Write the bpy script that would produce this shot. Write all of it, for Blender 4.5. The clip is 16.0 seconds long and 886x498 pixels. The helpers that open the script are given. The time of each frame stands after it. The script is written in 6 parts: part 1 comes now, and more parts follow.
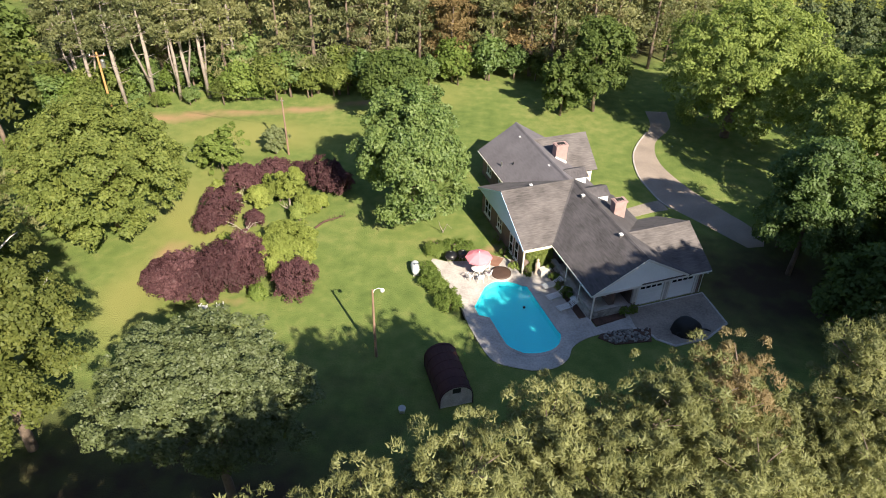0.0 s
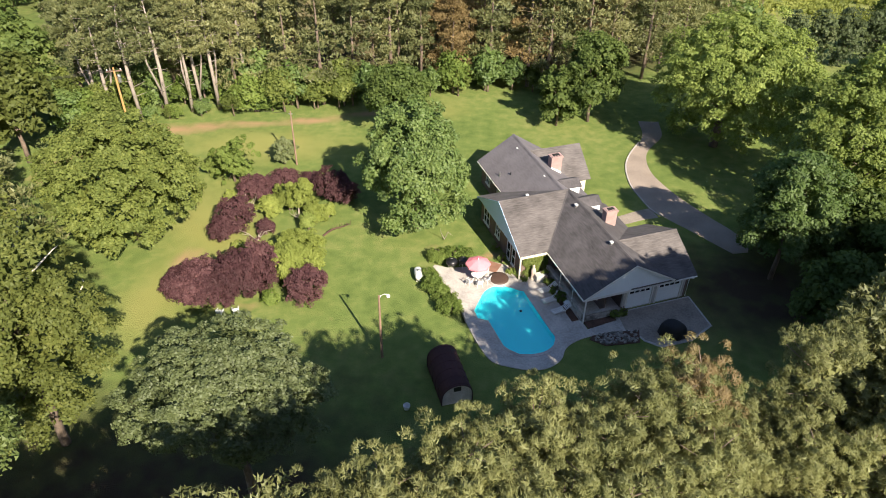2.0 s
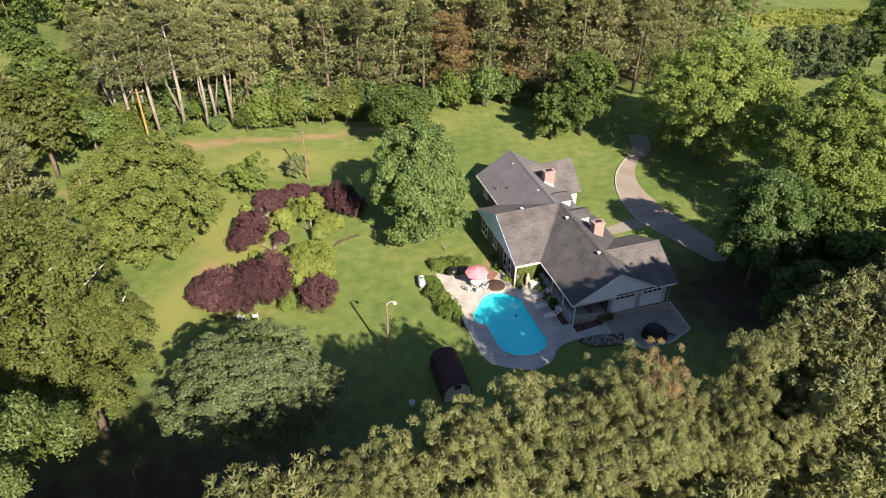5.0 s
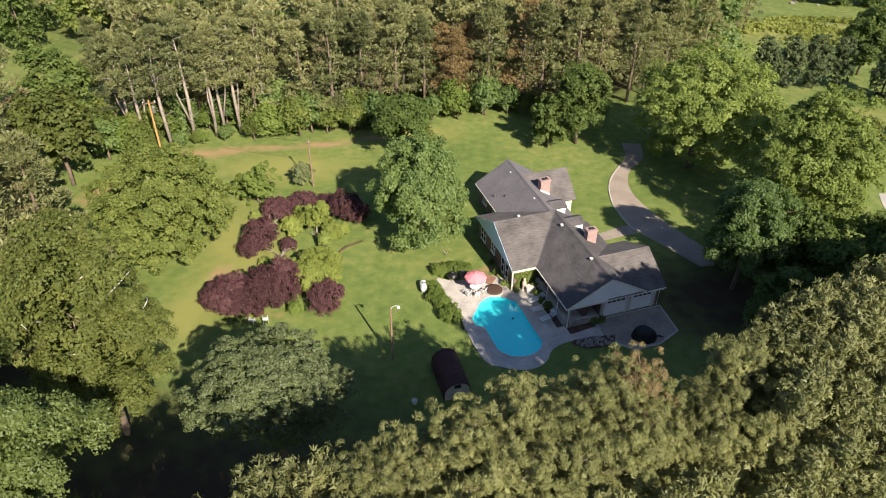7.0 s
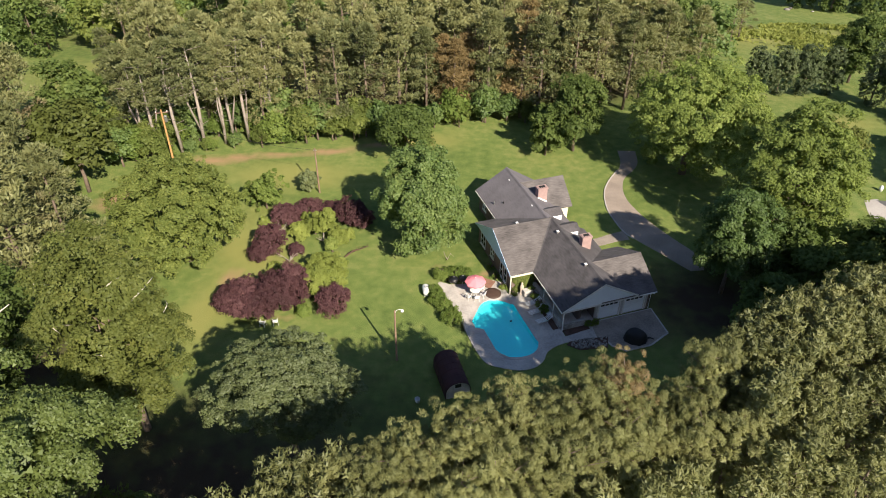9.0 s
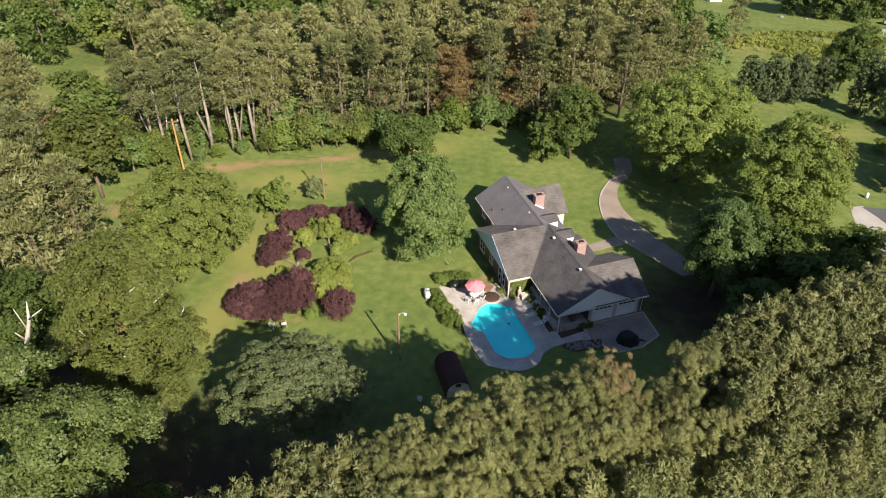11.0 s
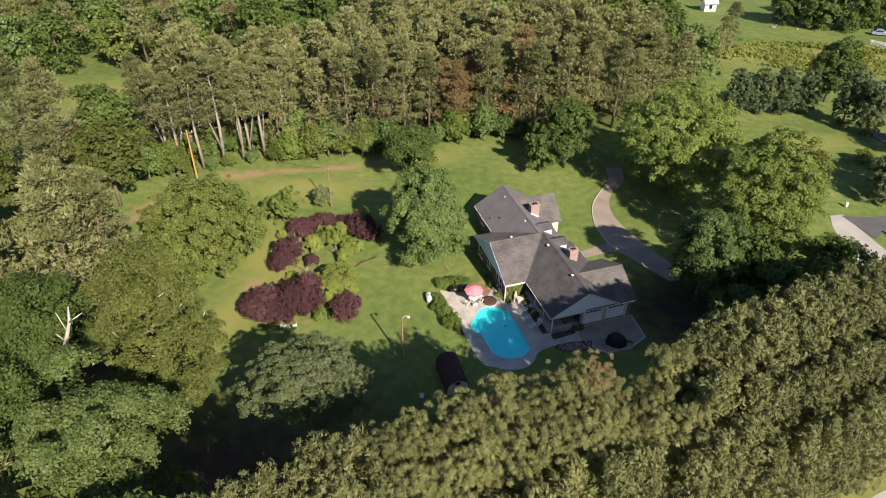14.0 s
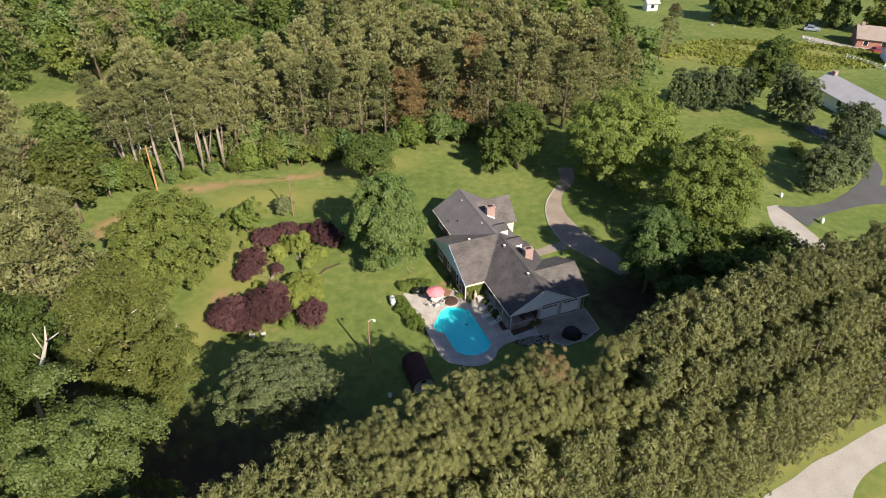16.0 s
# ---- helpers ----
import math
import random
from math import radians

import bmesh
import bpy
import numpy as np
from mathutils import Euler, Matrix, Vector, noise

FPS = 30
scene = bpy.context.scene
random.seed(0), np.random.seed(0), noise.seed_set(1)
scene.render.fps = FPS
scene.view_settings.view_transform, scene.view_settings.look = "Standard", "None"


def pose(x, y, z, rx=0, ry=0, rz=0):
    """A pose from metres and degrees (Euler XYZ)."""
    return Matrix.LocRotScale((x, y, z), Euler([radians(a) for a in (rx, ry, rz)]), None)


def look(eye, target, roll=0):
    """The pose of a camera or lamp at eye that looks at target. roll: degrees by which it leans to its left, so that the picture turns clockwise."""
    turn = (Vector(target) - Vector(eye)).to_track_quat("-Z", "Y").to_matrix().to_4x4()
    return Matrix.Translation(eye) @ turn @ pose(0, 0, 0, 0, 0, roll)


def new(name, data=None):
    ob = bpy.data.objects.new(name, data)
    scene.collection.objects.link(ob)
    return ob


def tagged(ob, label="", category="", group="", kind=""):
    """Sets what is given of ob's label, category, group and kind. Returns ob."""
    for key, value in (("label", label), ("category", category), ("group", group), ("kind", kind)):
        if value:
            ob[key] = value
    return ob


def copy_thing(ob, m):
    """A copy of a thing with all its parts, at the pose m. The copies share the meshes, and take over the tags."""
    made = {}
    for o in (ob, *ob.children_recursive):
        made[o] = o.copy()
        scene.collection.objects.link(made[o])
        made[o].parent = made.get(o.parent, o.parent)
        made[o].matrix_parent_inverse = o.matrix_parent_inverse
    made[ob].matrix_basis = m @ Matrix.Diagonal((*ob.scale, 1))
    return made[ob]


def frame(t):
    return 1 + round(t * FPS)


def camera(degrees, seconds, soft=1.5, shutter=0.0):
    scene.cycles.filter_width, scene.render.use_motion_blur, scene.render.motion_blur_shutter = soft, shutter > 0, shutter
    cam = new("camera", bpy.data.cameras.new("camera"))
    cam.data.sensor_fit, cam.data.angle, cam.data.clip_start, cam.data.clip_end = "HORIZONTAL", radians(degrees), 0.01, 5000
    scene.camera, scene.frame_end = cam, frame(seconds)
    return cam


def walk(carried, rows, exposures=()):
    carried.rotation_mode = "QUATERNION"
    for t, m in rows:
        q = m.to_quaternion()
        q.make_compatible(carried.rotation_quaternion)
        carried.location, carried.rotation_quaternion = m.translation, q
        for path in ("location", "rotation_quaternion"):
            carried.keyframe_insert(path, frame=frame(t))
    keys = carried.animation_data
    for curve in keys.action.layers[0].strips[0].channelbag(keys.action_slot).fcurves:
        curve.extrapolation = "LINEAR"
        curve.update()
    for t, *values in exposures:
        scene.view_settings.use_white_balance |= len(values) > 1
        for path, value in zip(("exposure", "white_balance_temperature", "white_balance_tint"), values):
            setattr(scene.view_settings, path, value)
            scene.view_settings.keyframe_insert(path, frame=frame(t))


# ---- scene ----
cam = camera(64.7, 16.0, soft=0.95)
PATH = [
    (0, (-0.077, -0.751, 39.194), (-0.126, 0.857, 38.006), 1.1),
    (0.5, (-0.055, -1.412, 39.915), (-0.105, 0.195, 38.726), 1.0),
    (1, (-0.064, -2.071, 40.584), (-0.114, -0.464, 39.396), 1.0),
    (1.5, (-0.059, -2.756, 41.275), (-0.11, -1.148, 40.087), 0.9),
    (2, (-0.032, -3.457, 42.007), (-0.084, -1.849, 40.819), 0.9),
    (2.5, (0.053, -4.165, 42.732), (-0.002, -2.556, 41.545), 0.7),
    (3, (0.115, -4.873, 43.481), (0.06, -3.264, 42.294), 0.7),
    (3.5, (0.167, -5.538, 44.223), (0.109, -3.929, 43.036), 0.6),
    (4, (0.194, -6.225, 44.917), (0.135, -4.616, 43.73), 0.5),
    (6.5, (0.224, -9.5, 48.244), (0.164, -7.89, 47.058), 0.5),
    (7, (0.187, -10.111, 48.979), (0.129, -8.503, 47.791), 0.5),
    (7.5, (0.215, -10.774, 49.72), (0.155, -9.167, 48.531), 0.5),
    (8, (0.233, -11.377, 50.381), (0.173, -9.771, 49.191), 0.5),
    (8.5, (0.226, -11.984, 51.052), (0.166, -10.377, 49.862), 0.6),
    (9, (0.233, -12.572, 51.75), (0.172, -10.966, 50.559), 0.5),
    (11.5, (0.204, -15.666, 55.013), (0.142, -14.06, 53.822), 0.6),
    (12, (0.224, -16.303, 55.647), (0.151, -14.698, 54.457), 0.6),
    (12.5, (0.233, -16.94, 56.303), (0.153, -15.336, 55.112), 0.6),
    (13, (0.264, -17.579, 56.964), (0.182, -15.975, 55.772), 0.6),
    (13.5, (0.241, -18.215, 57.636), (0.17, -16.611, 56.444), 0.7),
    (14, (0.248, -18.859, 58.25), (0.187, -17.253, 57.059), 0.7),
    (14.5, (0.261, -19.5, 58.908), (0.211, -17.894, 57.716), 0.7),
    (15, (0.283, -20.147, 59.62), (0.266, -18.542, 58.428), 0.7),
    (15.5, (0.26, -20.786, 60.309), (0.284, -19.18, 59.117), 0.8),
    (16, (0.204, -21.429, 60.994), (0.257, -19.825, 59.801), 0.8),
]
walk(cam, [(t, look(eye, target, roll)) for t, eye, target, roll in PATH], exposures=[(0.0, 1.36, 5960, 13), (7.0, 1.11, 5960, 13), (16.0, 0.88, 5960, 13)])

# ---- light ----
SUN_DIR = Vector((0.53, -0.85, 0.742)).normalized()
sun = new("sun", bpy.data.lights.new("sun", "SUN"))
sun.data.energy, sun.data.angle, sun.data.color = 5.0, radians(0.6), (1.0, 0.85, 0.62)
sun.matrix_world = look(SUN_DIR * 300, (0, 0, 0))
world = bpy.data.worlds.new("sky")
scene.world = world
world.use_nodes = True
wn = world.node_tree.nodes
sky = wn.new("ShaderNodeTexSky")
sky.sky_type, sky.sun_disc = "NISHITA", False
sky.ozone_density, sky.dust_density = 1.0, 0.6
sky.sun_elevation = math.asin(SUN_DIR.z)
sky.sun_rotation = math.atan2(SUN_DIR.x, SUN_DIR.y)
wn["Background"].inputs["Strength"].default_value = 0.062
world.node_tree.links.new(sky.outputs[0], wn["Background"].inputs["Color"])


# ---- materials ----
def material(name):
    m = bpy.data.materials.new(name)
    m.use_nodes = True
    return m, m.node_tree.nodes, m.node_tree.links


def ramp(n, stops):
    r = n.new("ShaderNodeValToRGB")
    r.color_ramp.elements[0].position, r.color_ramp.elements[0].color = stops[0][0], (*stops[0][1], 1)
    r.color_ramp.elements[1].position, r.color_ramp.elements[1].color = stops[-1][0], (*stops[-1][1], 1)
    for at, c in stops[1:-1]:
        r.color_ramp.elements.new(at).color = (*c, 1)
    return r


def shade(c, k):
    return tuple(min(1.0, v * k) for v in c)


def surface(name, color, rough=0.8, fine=30.0, coarse=1.2, spread=0.25, bump=0.3, metal=0.0, second=None, random_by_object=0.0, stretch=None):
    """A surface with grain and stains at two scales, in metres of the world."""
    m, n, l = material(name)
    p = n["Principled BSDF"]
    p.inputs["Roughness"].default_value, p.inputs["Metallic"].default_value = rough, metal
    geo = n.new("ShaderNodeNewGeometry")
    a, b = n.new("ShaderNodeTexNoise"), n.new("ShaderNodeTexNoise")
    a.inputs["Scale"].default_value, b.inputs["Scale"].default_value = fine, coarse
    a.inputs["Detail"].default_value, b.inputs["Detail"].default_value = 3, 5
    for t in (a, b):
        l.new(geo.outputs["Position"], t.inputs["Vector"])
    if stretch:
        tc, mp = n.new("ShaderNodeTexCoord"), n.new("ShaderNodeMapping")
        mp.inputs["Scale"].default_value = stretch
        l.new(tc.outputs["Object"], mp.inputs["Vector"])
        l.new(mp.outputs[0], a.inputs["Vector"])
    add = n.new("ShaderNodeMath")
    add.operation = "MULTIPLY_ADD"
    add.inputs[1].default_value = 0.45
    l.new(a.outputs[0], add.inputs[0])
    half = n.new("ShaderNodeMath")
    half.operation = "MULTIPLY"
    half.inputs[1].default_value = 0.55
    l.new(b.outputs[0], half.inputs[0])
    l.new(half.outputs[0], add.inputs[2])
    value = add.outputs[0]
    if random_by_object:
        info, ma = n.new("ShaderNodeObjectInfo"), n.new("ShaderNodeMath")
        ma.operation = "MULTIPLY_ADD"
        ma.inputs[1].default_value = random_by_object
        l.new(info.outputs["Random"], ma.inputs[0])
        l.new(value, ma.inputs[2])
        off = n.new("ShaderNodeMath")
        off.operation = "SUBTRACT"
        off.inputs[1].default_value = random_by_object / 2
        l.new(ma.outputs[0], off.inputs[0])
        value = off.outputs[0]
    r = ramp(n, [(0.3, shade(color, 1 - spread)), (0.5, color), (0.7, second or shade(color, 1 + spread))])
    l.new(value, r.inputs[0])
    l.new(r.outputs[0], p.inputs["Base Color"])
    if bump:
        bp = n.new("ShaderNodeBump")
        bp.inputs["Strength"].default_value, bp.inputs["Distance"].default_value = bump, 0.02
        l.new(a.outputs[0], bp.inputs["Height"])
        l.new(bp.outputs[0], p.inputs["Normal"])
    return m


def foliage(name, color, tip, through_light=0.35, gloss=0.12, spread=0.35, patch=0.45, grain=0.22, each=0.25, browned=None, brown_from=0.55):
    """Leaves: each leaf differs a little, whole boughs and whole trees differ more; light shines through them."""
    m, n, l = material(name)
    n.remove(n["Principled BSDF"])
    geo, info = n.new("ShaderNodeNewGeometry"), n.new("ShaderNodeObjectInfo")
    noise_node = n.new("ShaderNodeTexNoise")
    noise_node.inputs["Scale"].default_value, noise_node.inputs["Detail"].default_value = patch, 3
    l.new(geo.outputs["Position"], noise_node.inputs["Vector"])
    s1, s2 = n.new("ShaderNodeMath"), n.new("ShaderNodeMath")
    s1.operation = s2.operation = "MULTIPLY_ADD"
    s1.inputs[1].default_value, s2.inputs[1].default_value = grain, each
    l.new(geo.outputs["Random Per Island"], s1.inputs[0])
    half = n.new("ShaderNodeMath")
    half.operation = "MULTIPLY"
    half.inputs[1].default_value = 0.55
    l.new(noise_node.outputs[0], half.inputs[0])
    l.new(half.outputs[0], s1.inputs[2])
    l.new(info.outputs["Random"], s2.inputs[0])
    l.new(s1.outputs[0], s2.inputs[2])
    r = ramp(n, [(0.3 - 0.2 + grain * 0.5, shade(color, 1 - spread)), (0.58 - 0.2 + grain * 0.5, color), (0.9 - 0.2 + grain * 0.5, tip)])
    l.new(s2.outputs[0], r.inputs[0])
    tint = r.outputs[0]
    if browned:
        patchy, span, mixed = n.new("ShaderNodeTexNoise"), n.new("ShaderNodeMapRange"), n.new("ShaderNodeMixRGB")
        patchy.inputs["Scale"].default_value, patchy.inputs["Detail"].default_value = 0.16, 4
        l.new(geo.outputs["Position"], patchy.inputs["Vector"])
        span.inputs["From Min"].default_value, span.inputs["From Max"].default_value = brown_from, brown_from + 0.12
        l.new(patchy.outputs[0], span.inputs["Value"])
        l.new(span.outputs[0], mixed.inputs[0])
        l.new(tint, mixed.inputs[1])
        mixed.inputs[2].default_value = (*browned, 1)
        tint = mixed.outputs[0]
    d, t, g = n.new("ShaderNodeBsdfDiffuse"), n.new("ShaderNodeBsdfTranslucent"), n.new("ShaderNodeBsdfGlossy")
    g.inputs["Roughness"].default_value = 0.6
    g.inputs["Color"].default_value = (0.8, 0.85, 0.8, 1)
    bright = n.new("ShaderNodeMixRGB")
    bright.blend_type, bright.inputs[0].default_value = "MULTIPLY", 1.0
    bright.inputs[2].default_value = (1.15, 1.15, 0.6, 1)
    l.new(tint, bright.inputs[1])
    l.new(tint, d.inputs["Color"])
    l.new(bright.outputs[0], t.inputs["Color"])
    m1, m2 = n.new("ShaderNodeMixShader"), n.new("ShaderNodeMixShader")
    m1.inputs[0].default_value, m2.inputs[0].default_value = through_light, gloss * 0.12
    l.new(d.outputs[0], m1.inputs[1])
    l.new(t.outputs[0], m1.inputs[2])
    l.new(m1.outputs[0], m2.inputs[1])
    l.new(g.outputs[0], m2.inputs[2])
    l.new(m2.outputs[0], n["Material Output"].inputs["Surface"])
    return m


# foliage colours
LEAF_OAK = foliage("leaf_oak", (0.125, 0.160, 0.036), (0.245, 0.280, 0.070))
LEAF_BRIGHT = foliage("leaf_bright", (0.200, 0.258, 0.060), (0.380, 0.425, 0.120), spread=0.45)
LEAF_OLIVE = foliage("leaf_olive", (0.108, 0.130, 0.030), (0.220, 0.235, 0.060))
# Deep green species; on trees standing in shade it also paints that shade.
LEAF_DEEP_SHADE = foliage("leaf_deep_shade", (0.082, 0.120, 0.028), (0.158, 0.205, 0.052))
LEAF_SILVER = foliage("leaf_silver", (0.128, 0.160, 0.056), (0.245, 0.272, 0.108), gloss=0.4)
LEAF_SWEETGUM = foliage("leaf_sweetgum", (0.100, 0.160, 0.036), (0.205, 0.270, 0.074), gloss=0.3)
LEAF_PADS = foliage("leaf_pads", (0.118, 0.158, 0.036), (0.225, 0.268, 0.072), gloss=0.3)
LEAF_PLUM = foliage("leaf_plum", (0.078, 0.036, 0.040), (0.165, 0.082, 0.086), through_light=0.2)
LEAF_YELLOW = foliage("leaf_yellow", (0.225, 0.270, 0.058), (0.37, 0.41, 0.105))
LEAF_BUSH = foliage("leaf_bush", (0.125, 0.180, 0.035), (0.230, 0.290, 0.070))
NEEDLE_NEAR = foliage("needle_near", (0.158, 0.166, 0.055), (0.285, 0.286, 0.106), through_light=0.22, gloss=0.3, patch=0.3, grain=0.10, each=0.3)
NEEDLE_RUST = foliage("needle_rust", (0.185, 0.16, 0.062), (0.31, 0.25, 0.10), through_light=0.25, gloss=0.3, grain=0.10, browned=(0.225, 0.165, 0.075), brown_from=0.52)
NEEDLE_BELT = foliage("needle_belt", (0.126, 0.135, 0.045), (0.240, 0.240, 0.090), through_light=0.22, gloss=0.3, patch=0.3, grain=0.10, each=0.25)
NEEDLE_FAR = foliage("needle_far", (0.132, 0.147, 0.054), (0.262, 0.262, 0.106), through_light=0.25, gloss=0.3, grain=0.14, each=0.36, browned=(0.18, 0.14, 0.075), brown_from=0.6)
NEEDLE_DRY = foliage("needle_dry", (0.20, 0.148, 0.065), (0.31, 0.225, 0.105), through_light=0.25, browned=(0.15, 0.15, 0.06), brown_from=0.55)
NEEDLE_DARK = foliage("needle_dark", (0.080, 0.108, 0.038), (0.165, 0.185, 0.075), through_light=0.2, gloss=0.3)
BARK = surface("bark", (0.16, 0.12, 0.09), 0.95, 12, 2, 0.45, 0.8)
BARK_PALE = surface("bark_pale", (0.31, 0.265, 0.225), 0.9, 10, 1.5, 0.35, 0.5)
BLEACHED = surface("bleached_wood", (0.55, 0.50, 0.43), 0.9, 10, 1.5, 0.25, 0.4)
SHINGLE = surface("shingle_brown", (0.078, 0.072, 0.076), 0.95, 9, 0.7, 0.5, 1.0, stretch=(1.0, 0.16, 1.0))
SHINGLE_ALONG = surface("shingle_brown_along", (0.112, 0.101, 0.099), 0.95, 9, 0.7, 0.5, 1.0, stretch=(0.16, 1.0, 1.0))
SHINGLE_GREY = surface("shingle_grey", (0.140, 0.130, 0.142), 0.95, 9, 0.5, 0.25, 0.7, stretch=(1.0, 0.2, 1.0))
# Both sidings carry a blue cast standing in for skylight on shaded white gables.
SIDING = surface("white_siding", (0.86, 0.90, 0.93), 0.6, 8, 1.0, 0.06, 0.1)
SIDING_SKY_TINT = surface("siding_sky_tint", (0.54, 0.72, 0.93), 0.6, 8, 1.0, 0.06, 0.1)
TRIM = surface("white_trim", (0.78, 0.77, 0.74), 0.5, 8, 2.0, 0.06, 0.05)
STATUE = surface("statue_stone", (0.52, 0.42, 0.34), 0.8, 12, 2.0, 0.2, 0.3)
CREAM = surface("cream_paint", (0.70, 0.64, 0.50), 0.6, 8, 2.0, 0.08, 0.05)
BRICK = surface("brick_brown", (0.175, 0.125, 0.108), 0.9, 14, 1.2, 0.35, 0.8)
BRICK_PINK = surface("brick_pink", (0.34, 0.235, 0.22), 0.9, 14, 1.5, 0.25, 0.8)
ROOF_TAN = surface("tan_shingle", (0.27, 0.225, 0.195), 0.9, 9, 0.6, 0.2, 0.5)
BRICK_RED = surface("brick_red", (0.32, 0.16, 0.13), 0.9, 14, 1.5, 0.25, 0.8)
CONCRETE = surface("concrete", (0.41, 0.38, 0.35), 0.9, 7, 0.55, 0.36, 0.5)
APRON = surface("brown_concrete", (0.26, 0.222, 0.188), 0.95, 7, 0.5, 0.4, 0.5)
DRIVE = surface("driveway_concrete", (0.275, 0.228, 0.19), 0.95, 9, 0.35, 0.3, 0.5)
ASPHALT = surface("asphalt", (0.085, 0.085, 0.09), 0.9, 14, 0.3, 0.25, 0.5)
GRAVEL_ROAD = surface("pale_gravel", (0.36, 0.335, 0.31), 0.95, 6, 0.4, 0.22, 0.9)
STONE = surface("grey_stone", (0.40, 0.385, 0.36), 0.9, 9, 2, 0.35, 0.8, random_by_object=0.3)
STONE_DARK = surface("dark_field_stone", (0.20, 0.185, 0.165), 0.9, 9, 2, 0.5, 0.8, random_by_object=0.5)
MULCH = surface("mulch", (0.085, 0.048, 0.034), 0.95, 18, 2, 0.5, 1.0)
BLACK = surface("black_paint", (0.012, 0.012, 0.013), 0.35, 10, 2, 0.3, 0.05)
BLACK_COVER = surface("black_tarpaulin", (0.010, 0.010, 0.011), 0.7, 10, 2, 0.3, 0.2)
RUBBER = surface("black_rubber", (0.015, 0.015, 0.015), 0.9, 10, 2, 0.3, 0.3)
METAL = surface("steel", (0.55, 0.55, 0.55), 0.4, 12, 2, 0.15, 0.1, metal=0.9)
WHITE_PLASTIC = surface("white_plastic", (0.66, 0.67, 0.67), 0.45, 10, 2, 0.05, 0.05)
PINK_CLOTH = surface("pink_canvas", (0.80, 0.25, 0.29), 0.85, 40, 1.5, 0.12, 0.2)
BROWN_COVER = surface("brown_vinyl", (0.07, 0.042, 0.030), 0.6, 18, 2, 0.3, 0.3)
RUG_BROWN = surface("brown_mat", (0.23, 0.12, 0.08), 0.9, 30, 2, 0.25, 0.5)
SHED_RED = surface("dark_red_metal", (0.050, 0.017, 0.017), 0.85, 10, 0.8, 0.35, 0.2)
SHED_FRONT = surface("weathered_grey_board", (0.52, 0.50, 0.48), 0.85, 10, 1.5, 0.3, 0.4)
POLE_WOOD = surface("pole_wood", (0.24, 0.16, 0.11), 0.9, 14, 1.0, 0.35, 0.5)
POLE_YELLOW = surface("pole_new_wood", (0.45, 0.25, 0.09), 0.85, 14, 1.0, 0.25, 0.4)
DEAD_WOOD = surface("dead_wood", (0.36, 0.31, 0.26), 0.95, 14, 2.0, 0.35, 0.5)
ROOF_METAL = surface("pale_roof", (0.36, 0.355, 0.39), 0.6, 10, 0.6, 0.12, 0.2)
POOL_WALL = surface("pool_plaster", (0.09, 0.84, 0.90), 0.7, 6, 0.6, 0.05, 0.1)
CAR_BLUE = surface("blue_grey_paint", (0.22, 0.26, 0.33), 0.3, 10, 2, 0.05, 0.0)
CAR_RED = surface("dark_red_paint", (0.25, 0.03, 0.04), 0.3, 10, 2, 0.05, 0.0)
WEED = foliage("tall_weed", (0.20, 0.23, 0.05), (0.36, 0.34, 0.09), through_light=0.3, patch=0.12)

GLASS, gn, gl = material("window_glass")
gp = gn["Principled BSDF"]
gp.inputs["Base Color"].default_value, gp.inputs["Roughness"].default_value = (0.02, 0.025, 0.03, 1), 0.05

WATER, hn, hl = material("pool_water")
hn.remove(hn["Principled BSDF"])
tr, gs, fr, mx, wv, wb = (hn.new("ShaderNodeBsdfTransparent"), hn.new("ShaderNodeBsdfGlossy"), hn.new("ShaderNodeLayerWeight"),
                          hn.new("ShaderNodeMixShader"), hn.new("ShaderNodeTexNoise"), hn.new("ShaderNodeBump"))
tr.inputs["Color"].default_value = (0.9, 1.0, 1.0, 1)
gs.inputs["Roughness"].default_value = 0.15
fr.inputs["Blend"].default_value = 0.25
gain = hn.new("ShaderNodeMath")
gain.operation, gain.inputs[1].default_value = "MULTIPLY", 0.4
wv.inputs["Scale"].default_value = 2.5
wb.inputs["Strength"].default_value, wb.inputs["Distance"].default_value = 0.25, 0.03
hl.new(wv.outputs[0], wb.inputs["Height"])
hl.new(wb.outputs[0], gs.inputs["Normal"])
hl.new(fr.outputs["Facing"], gain.inputs[0])
hl.new(gain.outputs[0], mx.inputs[0])
hl.new(tr.outputs[0], mx.inputs[1])
hl.new(gs.outputs[0], mx.inputs[2])
hl.new(mx.outputs[0], hn["Material Output"].inputs["Surface"])

# Grass: mown lawn with dry, clay and woodland-floor patches, the last partly painted shade, whose extent the sheet
# carries in three attributes.
GRASS, rn, rl = material("lawn")
rp = rn["Principled BSDF"]
rp.inputs["Roughness"].default_value = 0.95
rp.inputs["Specular IOR Level"].default_value = 0.15
rgeo = rn.new("ShaderNodeNewGeometry")
n_big, n_mid, n_fine = (rn.new("ShaderNodeTexNoise") for _ in range(3))
for node, size, detail in ((n_big, 0.07, 4), (n_mid, 0.8, 9), (n_fine, 9.0, 5)):
    node.inputs["Scale"].default_value, node.inputs["Detail"].default_value = size, detail
    rl.new(rgeo.outputs["Position"], node.inputs["Vector"])
gm1, gm2 = rn.new("ShaderNodeMath"), rn.new("ShaderNodeMath")
gm1.operation = gm2.operation = "MULTIPLY_ADD"
gm1.inputs[1].default_value, gm2.inputs[1].default_value = 0.35, 0.4
rl.new(n_big.outputs[0], gm1.inputs[0])
rl.new(n_mid.outputs[0], gm2.inputs[0])
gm3 = rn.new("ShaderNodeMath")
gm3.operation = "MULTIPLY"
gm3.inputs[1].default_value = 0.25
